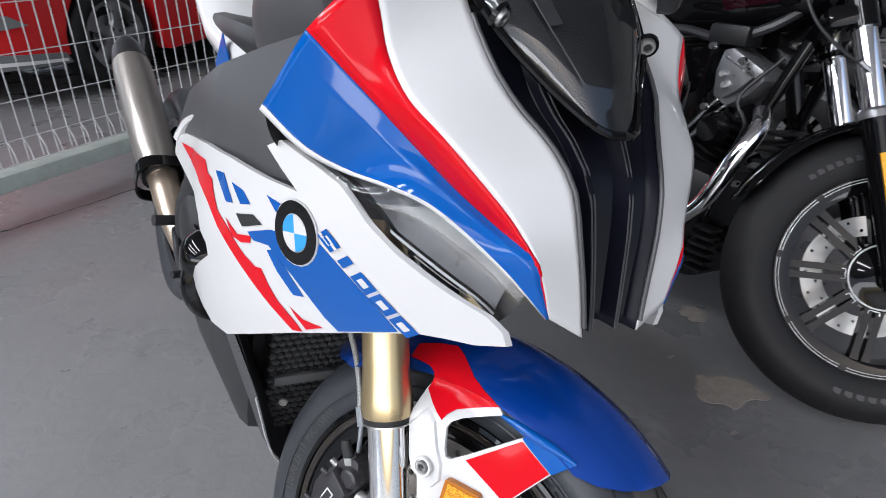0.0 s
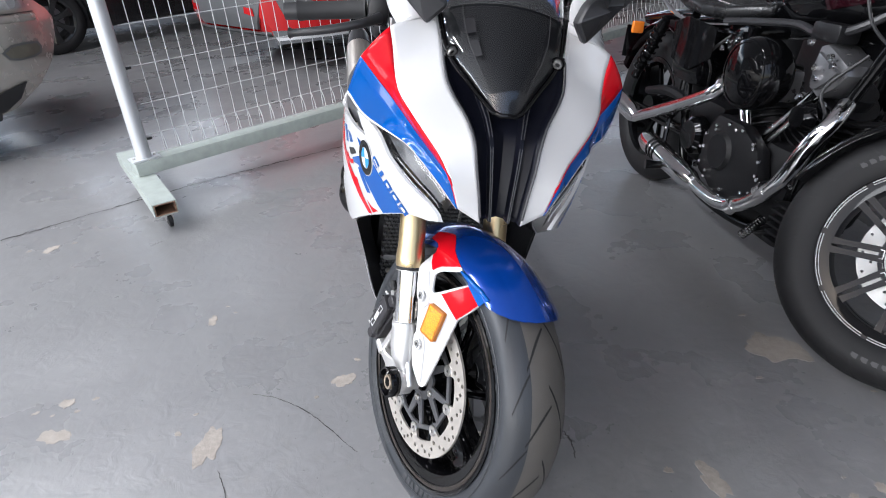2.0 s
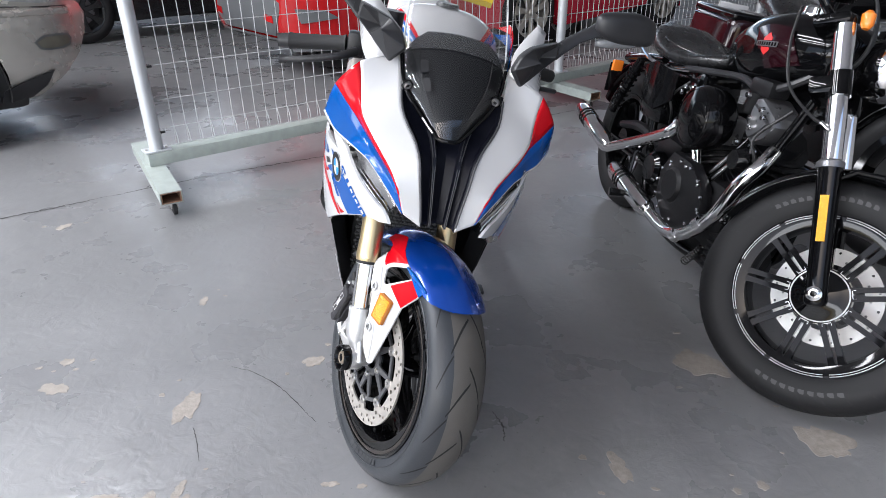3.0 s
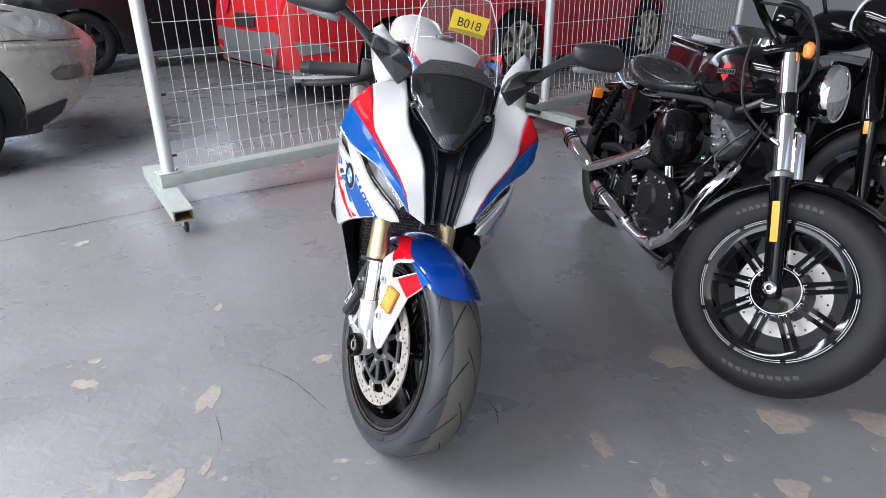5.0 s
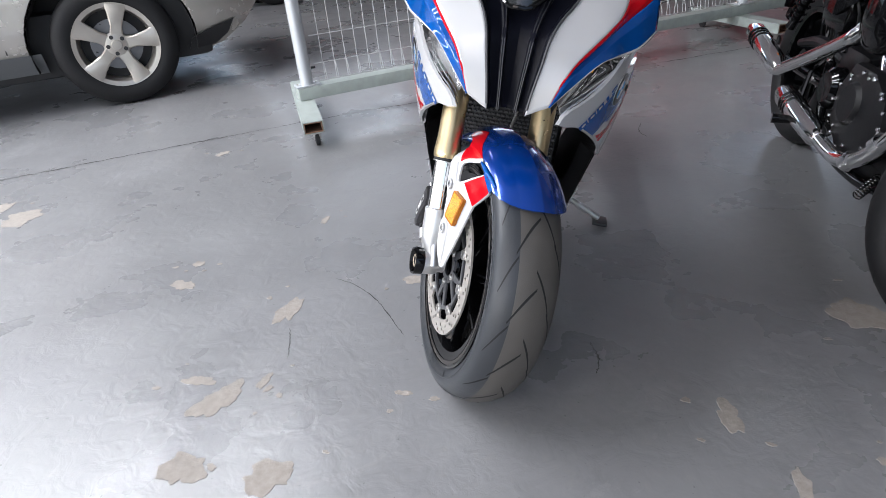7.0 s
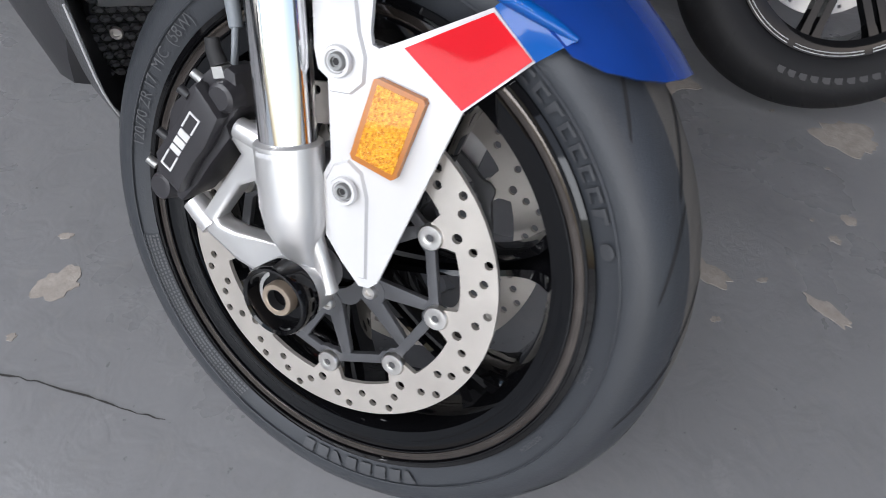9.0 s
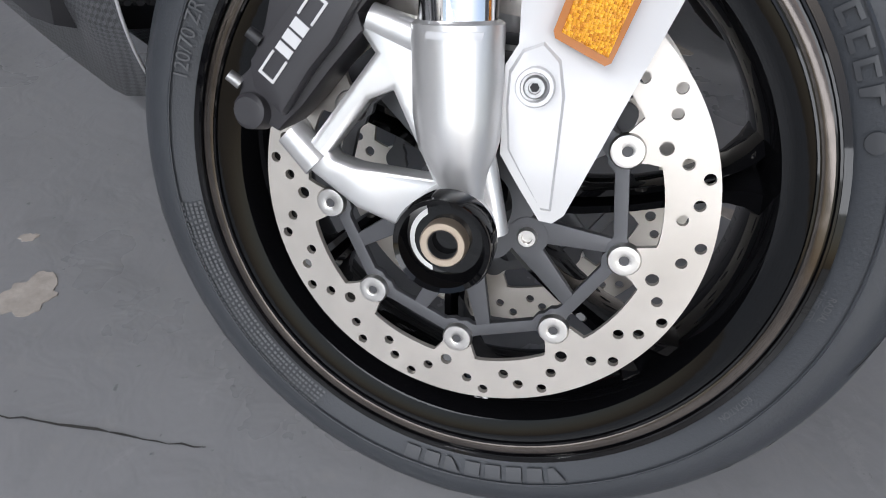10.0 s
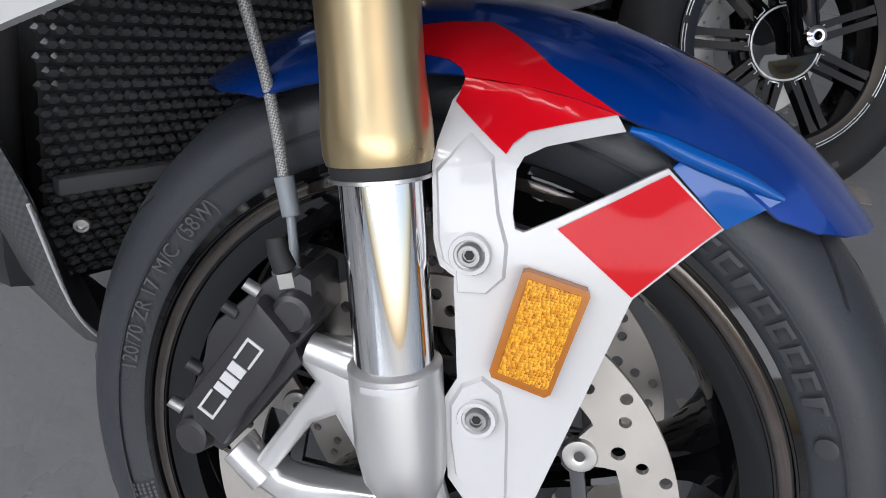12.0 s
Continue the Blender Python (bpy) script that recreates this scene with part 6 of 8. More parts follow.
# headlight
lamp_bowl = lathe([(-0.02, 0.088), (-0.015, 0.094), (0.0, 0.094), (0.03, 0.088), (0.07, 0.066), (0.095, 0.03), (0.10, 0.0)], 32)
LM = HG @ Matrix.Translation((0.035, -0.085, 0.625)) @ pose(0, 0, 0, 12, 0, -10) @ pose(0, 0, 0, 0, 0, 90) @ Matrix.Diagonal((0.9, 0.93, 0.93, 1))
hl = part("headlight", lamp_bowl, HBLACK, cruiser, "round headlight with a chrome rim", LM)
part("chrome_rim", lathe([(-0.034, 0.082), (-0.036, 0.090), (-0.024, 0.096), (-0.012, 0.095)], 36), CHROME, hl, "chrome rim", LM)
part("headlight_bowl", lathe([(-0.018, 0.086), (0.008, 0.070), (0.026, 0.048), (0.042, 0.024), (0.05, 0.0)], 18), LAMPBOWL, hl, "", LM, 8)
part("bulb", tube([(0.045, 0, 0), (0.0, 0, 0), (-0.010, 0, 0)], [0.012, 0.012, 0.006], 12), PRINTANDGLINT, hl, "", LM)
hglass = part("headlight_glass", lathe([(-0.034, 0.084), (-0.046, 0.05), (-0.05, 0.0)], 32), LENS, hl, "clear ribbed lens", LM)
hglass.visible_shadow = False
# bars, cables, mirrors
for sx in (-1, 1):
    part("handlebar", tube([(sx * 0.04, 0.06, 0.80), (sx * 0.09, 0.09, 0.86), (sx * 0.24, 0.10, 0.87), (sx * 0.40, 0.20, 0.85)], 0.013, 12, 20), HBLACK, cruiser, "black handlebar", HG)
    part("grip", tube([(sx * 0.33, 0.155, 0.861), (sx * 0.45, 0.23, 0.842)], 0.017, 12), LEATHER, cruiser, "", HG)
    part("lever", tube([(sx * 0.28, 0.07, 0.865), (sx * 0.36, 0.085, 0.85), (sx * 0.44, 0.15, 0.835)], 0.007, 8, 12), CHROME, cruiser, "", HG)
    part("mirror_stem", tube([(sx * 0.28, 0.11, 0.87), (sx * 0.31, 0.08, 0.98), (sx * 0.35, 0.06, 1.03)], 0.006, 8, 12), HBLACK, cruiser, "", HG)
    mh = bmesh.new()
    bmesh.ops.create_uvsphere(mh, u_segments=20, v_segments=12, radius=1)
    bmesh.ops.scale(mh, vec=(0.062, 0.018, 0.036), verts=mh.verts)
    part("mirror", mh, HBLACK, cruiser, "black oval mirror", HG @ Matrix.Translation((sx * 0.38, 0.05, 1.05)))
for dx, dz in ((0.0, 0.0), (0.014, 0.012), (0.026, -0.010)):
    part("cable", tube([(-0.20 + dx, 0.085, 0.872 + dz), (-0.13 + dx, -0.015, 0.855 + dz), (-0.075 + dx, -0.060, 0.775), (-0.055 + dx, -0.050, 0.66), (-0.045, 0.02, 0.58)], 0.0042, 8, 24), CABLE, cruiser, "black control cable", HG)
part("brake_hose", tube([(-0.145, 0.10, 0.76), (-0.160, 0.115, 0.66), (-0.168, 0.105, 0.54), (-0.150, 0.050, 0.46), (-0.135, 0.015, 0.435)], 0.0040, 8, 24), CABLE, cruiser, "thin black brake hose", HG)
part("hose_end", tube([(-0.142, 0.028, 0.445), (-0.130, 0.010, 0.428)], 0.006, 8), CHROME, cruiser, "", HG)
part("gauge", lathe([(-0.03, 0.0), (-0.03, 0.055), (-0.02, 0.06), (0.03, 0.05), (0.05, 0.0)], 28), HBLACK, cruiser, "round black gauge", HG @ pose(0, 0.03, 0.87, 0, 0, 0) @ pose(0, 0, 0, 0, 60, 90))

# tank: a long drop with a dark red reflection laid on as colour, and a diamond badge
rows = []
for y, w, zb, zt in ((0.310, 0.045, 0.865, 0.955), (0.35, 0.085, 0.82, 0.985), (0.44, 0.122, 0.79, 1.000), (0.56, 0.137, 0.765, 1.000), (0.68, 0.128, 0.755, 0.982), (0.78, 0.100, 0.755, 0.938), (0.85, 0.070, 0.765, 0.880), (0.88, 0.035, 0.78, 0.835)):
    rows.append([(w * math.copysign(abs(math.cos(a)) ** 0.8, math.cos(a)), y, (zb + zt) / 2 + (zt - zb) / 2 * math.copysign(abs(math.sin(a)) ** 0.85, math.sin(a))) for a in [2 * math.pi * k / 28 for k in range(28)]])
htank = part("fuel_tank", loft(rows, closed=True, caps=True), HBLACK, cruiser, "gloss black teardrop tank with a red diamond badge", None, 60)
part("filler_cap", lathe([(0, 0), (-0.022, 0.0), (-0.024, 0.02), (-0.018, 0.034), (0, 0.036)], 24), CHROME, htank, "chrome filler cap", pose(0.0, 0.565, 0.998, 0, 90, 0))
for sx in (-1, 1):
    def tank_at(u, v, h, sx=sx):
        yy = 0.56 + u
        wv = 0.137 - 1.35 * (u + 0.02) ** 2 - 4.5 * (v ** 2) * 0.7
        return (sx * (wv + h), yy, 0.895 + v - 0.10 * u)
    # maroon reflection in the black tank, put on as a coloured sheet
    part("tank_reflection", sheet([(-0.16, -0.05), (0.0, -0.075), (0.16, -0.065), (0.21, -0.02), (0.13, 0.035), (0.0, 0.06), (-0.1, 0.05)], lambda u, v, h: tank_at(u, v, h + 0.0005), 0.03, 0.0008), MAROON, htank, "", None, 60)
    part("badge", sheet([(0.0, 0.033), (0.020, 0.018), (0.020, 0.010), (-0.020, 0.010), (-0.020, 0.018)], lambda u, v, h: tank_at(u - 0.02, v, h + 0.002), 0.03, 0.0008), LOGORED, htank, "red diamond badge", None, 60)
    part("badge", sheet([(0.0, -0.033), (-0.020, -0.018), (-0.020, -0.010), (0.020, -0.010), (0.020, -0.018)], lambda u, v, h: tank_at(u - 0.02, v, h + 0.002), 0.03, 0.0008), LOGORED, htank, "", None, 60)
    part("badge_band", sheet([(-0.052, -0.008), (0.052, -0.008), (0.052, 0.008), (-0.052, 0.008)], lambda u, v, h: tank_at(u - 0.02, v, h + 0.003), 0.03, 0.0008), HGREY, htank, "", None, 60)
    for k in range(8):
        part("badge_bar", sheet([(-0.046 + k * 0.012, -0.005), (-0.040 + k * 0.012, -0.005), (-0.040 + k * 0.012, 0.005), (-0.046 + k * 0.012, 0.005)], lambda u, v, h: tank_at(u - 0.02, v, h + 0.0042), 0.03, 0.0005), HBLACK, htank)

# seat, rear mudguard, shocks, rear wheel
rows = []
for y, w, zb, zt in ((0.84, 0.05, 0.775, 0.815), (0.90, 0.09, 0.755, 0.815), (1.00, 0.125, 0.735, 0.80), (1.12, 0.150, 0.730, 0.80), (1.24, 0.155, 0.735, 0.835), (1.34, 0.135, 0.75, 0.868), (1.41, 0.09, 0.775, 0.862), (1.44, 0.04, 0.80, 0.84)):
    ring = []
    for k in range(28):
        a = 2 * math.pi * k / 28
        s, c = math.sin(a), math.cos(a)
        dip = -0.018 * (1 - abs(c)) if s > 0 and 0.95 < y < 1.36 else 0
        ring.append((w * math.copysign(abs(c) ** 0.7, c), y, (zb + zt) / 2 + (zt - zb) / 2 * math.copysign(abs(s) ** 0.7, s) + dip))
    rows.append(ring)
hseat = part("seat", loft(rows, closed=True, caps=True), LEATHER, cruiser, "black leather solo seat with a stitched rim", None, 60)
part("seam", tube([(0.128 * math.cos(a), 1.20 + 0.19 * math.sin(a), 0.812 + 0.03 * math.sin(a)) for a in [2 * math.pi * k / 24 for k in range(25)]], 0.0025, 5), LEATHER, hseat)


def rear_arch(u, v, h):
    a = 1.2 * v
    r = 0.345 - 0.03 * (1 - math.cos(a)) / (1 - math.cos(1.2)) + h
    y, z = polar(r, u * 100)
    return (0.085 * math.sin(a) / math.sin(1.2), 1.50 + y, 0.345 + z)


part("rear_mudguard", sheet([(0.55, -1.0), (0.55, 1.0), (1.35, 1.0), (1.62, 0.9), (1.68, 0.4), (1.68, -0.4), (1.62, -0.9), (1.35, -1.0)], rear_arch, 0.06, 0.003), MAROON, cruiser, "dark maroon rear mudguard", None, 50)
RW = Matrix.Translation((0, 1.50, 0.318))
hw = part("rear_wheel", lathe([(-0.055, 0.19), (-0.06, 0.21), (-0.05, 0.215), (-0.03, 0.2), (0.03, 0.2), (0.05, 0.215), (0.06, 0.21), (0.055, 0.19), (0, 0.185)], 64, closed=True), HBLACK, cruiser, "black rear wheel", RW)
part("tyre", lathe([(p.x, p.y) for p in smooth_line(tyre_profile(0.15, 0.32, 0.212), 25)], 80), CRUBBER, hw, "", RW)
for k in range(9):
    part("spoke", tube([(0, *polar(0.04, 40 * k)), (0, *polar(0.195, 40 * k))], 0.011, 6), HBLACK, hw, "", RW)
part("hub", lathe([(-0.07, 0), (-0.07, 0.05), (0.07, 0.05), (0.07, 0)], 24), HBLACK, hw, "", RW)
for sx in (-0.135, 0.135):
    shock = part("shock", tube([(sx, 1.385, 0.695), (sx, 1.40, 0.67), (sx, 1.525, 0.47), (sx, 1.545, 0.44)], [0.018, 0.024, 0.016, 0.02], 14), HBLACK, cruiser, "black coil shock absorber")
    coil = [(sx + 0.027 * math.cos(t), 1.405 + 0.12 * t / 44 + 0.0, 0.66 - 0.19 * t / 44 + 0.027 * math.sin(t) * 0.3) for t in np.linspace(0, 44, 130)]
    coil = [(x, y + 0.023 * math.sin(t), z) for (x, y, z), t in zip(coil, np.linspace(0, 44, 130))]
    part("coil", tube(coil, 0.0045, 6), HBLACK, shock)
    part("fender_strut", tube([(sx * 0.85, 1.20, 0.735), (sx * 0.85, 1.40, 0.71), (sx * 0.8, 1.60, 0.675)], [0.018, 0.02, 0.014], 10), HBLACK, cruiser)
    part("indicator_lamp", box((sx * 1.12, 1.585, 0.635), (0.05, 0.022, 0.05), 0.008), surface("orange_rear_lens", (0.8, 0.2, 0.02), 0.2, coat=0.4), cruiser, "orange rear indicator")
    part("swingarm", tube([(sx * 0.85, 1.0, 0.33), (sx * 0.9, 1.5, 0.318)], 0.022, 10), HBLACK, cruiser)
    part("frame_tube", tube([(sx * 0.5, 0.33, 0.78), (sx * 0.85, 0.42, 0.45), (sx * 0.9, 0.50, 0.19), (sx * 0.95, 0.95, 0.18), (sx * 0.9, 1.10, 0.40), (sx * 0.85, 1.18, 0.72)], 0.016, 10, 40), HBLACK, cruiser, "black frame tube")
part("backbone", tube([(0, 0.32, 0.80), (0, 0.6, 0.80), (0, 1.15, 0.70)], 0.025, 12), HBLACK, cruiser)

# engine: two finned cylinders, round air cleaner, covers, pushrods
for yb, yt in ((0.60, 0.47), (0.75, 0.86)):
    cyl = part("cylinder", tube([(0, yb, 0.42), (0, yt, 0.64)], 0.062, 20), HWRINKLE, cruiser, "black finned cylinder")
    for k in range(9):
        t = 0.12 + 0.09 * k
        p = Vector((0, yb, 0.42)).lerp(Vector((0, yt, 0.64)), t)
        d = (Vector((0, yt, 0.64)) - Vector((0, yb, 0.42))).normalized() * 0.003
        part("fin", tube([p - d, p + d], 0.092, 20), HWRINKLE, cyl)
    lean = pose(0, 0, 0, 24 if yt < yb else -24, 0, 0)
    cap = plate([(-0.070, 0.040), (-0.050, 0.058), (0.050, 0.058), (0.070, 0.040), (0.058, -0.010), (0.024, -0.062), (-0.024, -0.062), (-0.058, -0.010)], 0.10, (), 0.012)
    rk = part("rocker_cover", cap, HGREY if yt < yb else HBLACK, cruiser, "grey rocker cover" if yt < yb else "black rocker cover", pose(-0.08, yt + (yt - yb) * 0.12, 0.675) @ lean, 30)
    part("cover_step", plate([(-0.048, 0.034), (0.048, 0.034), (0.036, -0.005), (0.014, -0.044), (-0.014, -0.044), (-0.036, -0.005)], 0.016, (), 0.006), HGREY if yt < yb else HBLACK, rk, "", pose(-0.136, yt + (yt - yb) * 0.12, 0.675) @ lean, 30)
    part("cover_bolt", bolt((-0.145, yt + (yt - yb) * 0.2 - 0.03, 0.700), 0.009, 0.01, False), CHROME, rk)
    part("cover_bolt", bolt((-0.145, yt + (yt - yb) * 0.2 + 0.03, 0.685), 0.009, 0.01, False), CHROME, rk)
    for dy in (-0.02, 0.015):
        part("pushrod_tube", tube([(-0.12, (yb + 0.675) / 2 + dy, 0.42), (-0.11, yt + dy, 0.63)], 0.009, 10), CHROME, cruiser, "chrome pushrod tube")
part("crankcase", box((0, 0.70, 0.33), (0.26, 0.52, 0.24), 0.06), HWRINKLE, cruiser, "black crankcase")
part("gearbox", box((0, 0.98, 0.36), (0.24, 0.22, 0.24), 0.05), HWRINKLE, cruiser)
part("oil_tank", box((-0.05, 1.10, 0.60), (0.26, 0.22, 0.19), 0.05), HBLACK, cruiser, "gloss black oil tank cover")
cover = part("cam_cover", plate([(0.50, 0.30), (0.56, 0.42), (0.66, 0.47), (0.80, 0.47), (0.86, 0.38), (0.84, 0.28), (0.74, 0.22), (0.58, 0.23)], 0.05, (), 0.015), HWRINKLE, cruiser, "black timing cover", Matrix.Translation((-0.155, 0, 0)))
part("cover_disc", lathe([(-0.01, 0), (-0.012, 0.055), (0, 0.065)], 28), HWRINKLE, cover, "", Matrix.Translation((-0.18, 0.74, 0.36)))
for k in range(8):
    a = k * 0.785
    part("cover_bolt", bolt((-0.18, 0.68 + 0.15 * math.cos(a), 0.35 + 0.10 * math.sin(a)), 0.006, 0.006), CHROME, cover)
AIR = Matrix.Translation((-0.17, 0.675, 0.625)) @ pose(0, 0, 0, 0, 0, 0)
air = part("air_cleaner", lathe([(0.06, 0.0), (0.06, 0.085), (0.03, 0.105), (-0.03, 0.108), (-0.05, 0.10), (-0.068, 0.06), (-0.072, 0.0)], 40), HBLACK, cruiser, "round gloss black air cleaner", AIR)
part("trim_ring", lathe([(-0.052, 0.098), (-0.056, 0.096), (-0.058, 0.09)], 40), HBLACK, air, "", AIR)
part("horn_cover", lathe([(-0.03, 0.0), (-0.03, 0.03), (0.0, 0.045)], 20), HBLACK, cruiser, "", Matrix.Translation((-0.13, 0.47, 0.55)))
part("sump", box((0, 0.62, 0.185), (0.22, 0.36, 0.09), 0.03), HWRINKLE, cruiser)
part("oil_filter", tube([(-0.03, 0.42, 0.26), (-0.03, 0.34, 0.27)], 0.038, 16), HBLACK, cruiser)
# exhausts
pa = part("exhaust_pipe", tube([(-0.11, 0.86, 0.60), (-0.17, 0.84, 0.57), (-0.205, 0.80, 0.545), (-0.21, 0.95, 0.47), (-0.21, 1.15, 0.385), (-0.205, 1.32, 0.318)], 0.0225, 14, 40), CHROME, cruiser, "chrome exhaust pipe")
part("silencer", tube([(-0.205, 1.315, 0.318), (-0.205, 1.35, 0.325), (-0.205, 1.50, 0.345), (-0.205, 1.72, 0.378), (-0.205, 1.79, 0.385)], [0.024, 0.038, 0.040, 0.040, 0.020], 18), CHROME, pa, "chrome silencer")
pb = part("exhaust_pipe", tube([(-0.10, 0.375, 0.61), (-0.15, 0.345, 0.57), (-0.185, 0.36, 0.50), (-0.20, 0.41, 0.37), (-0.205, 0.52, 0.265), (-0.205, 0.64, 0.222), (-0.205, 0.80, 0.225)], 0.0225, 14, 48), CHROME, cruiser, "chrome exhaust pipe")
part("silencer", tube([(-0.205, 0.79, 0.225), (-0.205, 0.83, 0.228), (-0.205, 1.00, 0.242), (-0.205, 1.16, 0.258), (-0.205, 1.20, 0.262)], [0.024, 0.036, 0.040, 0.040, 0.03], 18), CHROME, pb, "chrome silencer")
for y, z in ((1.05, 0.247), (1.075, 0.2495), (1.10, 0.252)):
    part("silencer_ring", tube([(-0.205, y, z), (-0.205, y + 0.008, z + 0.0008)], 0.0425, 18), HBLACK, pb)
for y in (1.60, 1.63, 1.66):
    part("silencer_ring", tube([(-0.205, y, 0.3600 + (y - 1.6) * 0.15), (-0.205, y + 0.008, 0.3612 + (y - 1.6) * 0.15)], 0.0425, 18), HBLACK, pa)
part("foot_peg", tube([(-0.12, 0.98, 0.235), (-0.20, 0.98, 0.225), (-0.29, 1.0, 0.22)], [0.012, 0.012, 0.018], 10), HBLACK, cruiser, "black foot peg")
part("brake_pedal", tube([(-0.19, 0.98, 0.23), (-0.20, 0.86, 0.215), (-0.22, 0.80, 0.25)], 0.008, 8), HBLACK, cruiser)
part("battery_box", box((0.0, 1.00, 0.60), (0.15, 0.20, 0.22), 0.03), HBLACK, cruiser, "black battery box")
part("frame_gusset", plate([(0.36, 0.84), (0.62, 0.80), (0.60, 0.74), (0.40, 0.70), (0.34, 0.74)], 0.06, (), 0.012), HBLACK, cruiser)
part("frame_gusset", plate([(0.62, 0.80), (1.10, 0.73), (1.06, 0.66), (0.90, 0.70), (0.62, 0.745)], 0.10, (), 0.012), HBLACK, cruiser)
for k in range(7):
    part("cooler_fin", box((0.0, 0.36, 0.42 + 0.024 * k), (0.15, 0.045, 0.007), 0.001), HWRINKLE, cruiser)
part("wiring", tube([(-0.05, 0.36, 0.86), (-0.10, 0.42, 0.80), (-0.12, 0.52, 0.765), (-0.10, 0.66, 0.775), (-0.12, 0.82, 0.76), (-0.13, 0.98, 0.74)], 0.012, 8, 24), BLACKSATIN, cruiser, "black wiring loom")
part("muffler_bracket", tube([(-0.18, 1.10, 0.28), (-0.17, 1.12, 0.36), (-0.12, 1.13, 0.42)], 0.009, 8), HBLACK, cruiser)
for p in ((-0.225, 0.45, 0.335), (-0.228, 0.56, 0.243)):
    part("pipe_clamp", tube([(p[0] + 0.02, p[1] - 0.012, p[2] + 0.012), (p[0] + 0.02, p[1] + 0.012, p[2] - 0.012)], 0.0255, 16), CHROME, cruiser)
for k in range(9):
    part("spring_coil", lathe([(-0.003, 0.012), (0.0, 0.0145), (0.003, 0.012)], 16), HBLACK, cruiser, "", Matrix.Translation((-0.16, 0.47 + 0.008 * k, 0.235 - 0.010 * k)) @ pose(0, 0, 0, 0, 50, 90))
# small fittings of the engine: bolts, wires, hoses, horn, coil
drng = random.Random(11)
for k in range(14):
    a = k * 0.45
    part("chrome_bolt", bolt((-0.182, 0.68 + 0.165 * math.cos(a), 0.345 + 0.115 * math.sin(a)), 0.0065, 0.007, False), CHROME, cruiser)
for y, z in ((0.46, 0.66), (0.43, 0.72), (0.52, 0.745), (0.86, 0.69), (0.93, 0.66), (0.40, 0.60), (0.50, 0.60), (0.36, 0.44), (0.42, 0.36), (0.97, 0.47), (1.05, 0.42), (1.02, 0.30), (1.12, 0.34), (0.60, 0.28), (0.90, 0.26)):
    part("chrome_bolt", bolt((-0.145, y, z), 0.010, 0.012, False), CHROME, cruiser)
for k, (y0, z0, y1, z1) in enumerate(((0.36, 0.74, 0.42, 0.50), (0.90, 0.74, 1.02, 0.50), (1.06, 0.70, 1.20, 0.46))):
    part("hose", tube([(-0.10, y0, z0), (-0.155 - 0.006 * k, (y0 * 2 + y1) / 3 + 0.03, (z0 * 2 + z1) / 3 - 0.02), (-0.15, (y0 + 2 * y1) / 3 - 0.02, (z0 + 2 * z1) / 3), (-0.11, y1, z1)], 0.0048, 8, 18), CABLE, cruiser, "black rubber hose")
part("coil", box((-0.10, 0.50, 0.775), (0.07, 0.11, 0.05), 0.012), HWRINKLE, cruiser)
part("carburettor", box((-0.09, 0.675, 0.60), (0.10, 0.09, 0.10), 0.02), HGREY, cruiser)
part("clutch_cover", lathe([(-0.02, 0.0), (-0.025, 0.05), (-0.012, 0.066), (0.02, 0.07)], 28), HBLACK, cruiser, "", Matrix.Translation((-0.15, 0.96, 0.35)))
for k in range(6):
    part("engine_fin", box((-0.15, 0.40 + 0.0 * k, 0.20 + 0.022 * k), (0.05, 0.06, 0.008), 0.002), HWRINKLE, cruiser)
part("belt_guard", tube([(-0.10, 1.05, 0.42), (-0.11, 1.25, 0.44), (-0.11, 1.45, 0.40)], [0.02, 0.022, 0.016], 8, 12), HWRINKLE, cruiser)
part("side_panel", sheet([(0.95, 0.72), (1.12, 0.735), (1.24, 0.70), (1.20, 0.58), (1.05, 0.56), (0.95, 0.62)], lambda u, v, h: (-0.155 - h - 0.03 * math.sin((u - 0.9) * 8), u, v), 0.04, 0.004), HBLACK, cruiser, "gloss black side panel", None, 60)
part("seat_rail", tube([(-0.13, 0.95, 0.73), (-0.15, 1.10, 0.715), (-0.15, 1.28, 0.725), (-0.13, 1.45, 0.76)], 0.008, 8, 16), CHROME, cruiser)
part("jiffy_stand", tube([(0.12, 0.62, 0.20), (0.26, 0.66, 0.045)], 0.011, 8), HBLACK, cruiser, "black side stand")
part("number_holder", box((0.0, 1.80, 0.55), (0.20, 0.01, 0.14), 0.004), HBLACK, cruiser)
part("tail_lamp", box((0.0, 1.74, 0.66), (0.08, 0.05, 0.05), 0.012), MAROON, cruiser)

# ---- the touring motorcycle behind it ----
TB = Matrix.Translation((2.06, 0.95, FLOOR)) @ pose(0, 0, 0, 0, 0, -6) @ pose(0, 0, 0, 0, 11, 0)
TG = Matrix.Translation((0.0, -0.04, 0.325)) @ Matrix.Rotation(radians(30), 4, Vector((0, 0.45, 0.893))) @ pose(0, 0, 0, -26, 0, 0)
tourer = empty("touring_motorcycle", TB, "dark maroon touring motorcycle with panniers", "motorcycle", "parked cruisers")
tw = part("front_wheel", lathe([(-0.05, 0.2), (-0.055, 0.23), (-0.04, 0.225), (0.04, 0.225), (0.055, 0.23), (0.05, 0.2), (0, 0.19)], 64, closed=True), HBLACK, tourer, "", TG)
part("tyre", lathe([(p.x, p.y) for p in smooth_line(tyre_profile(0.13, 0.328, 0.226), 25)], 80), CRUBBER, tw, "", TG)
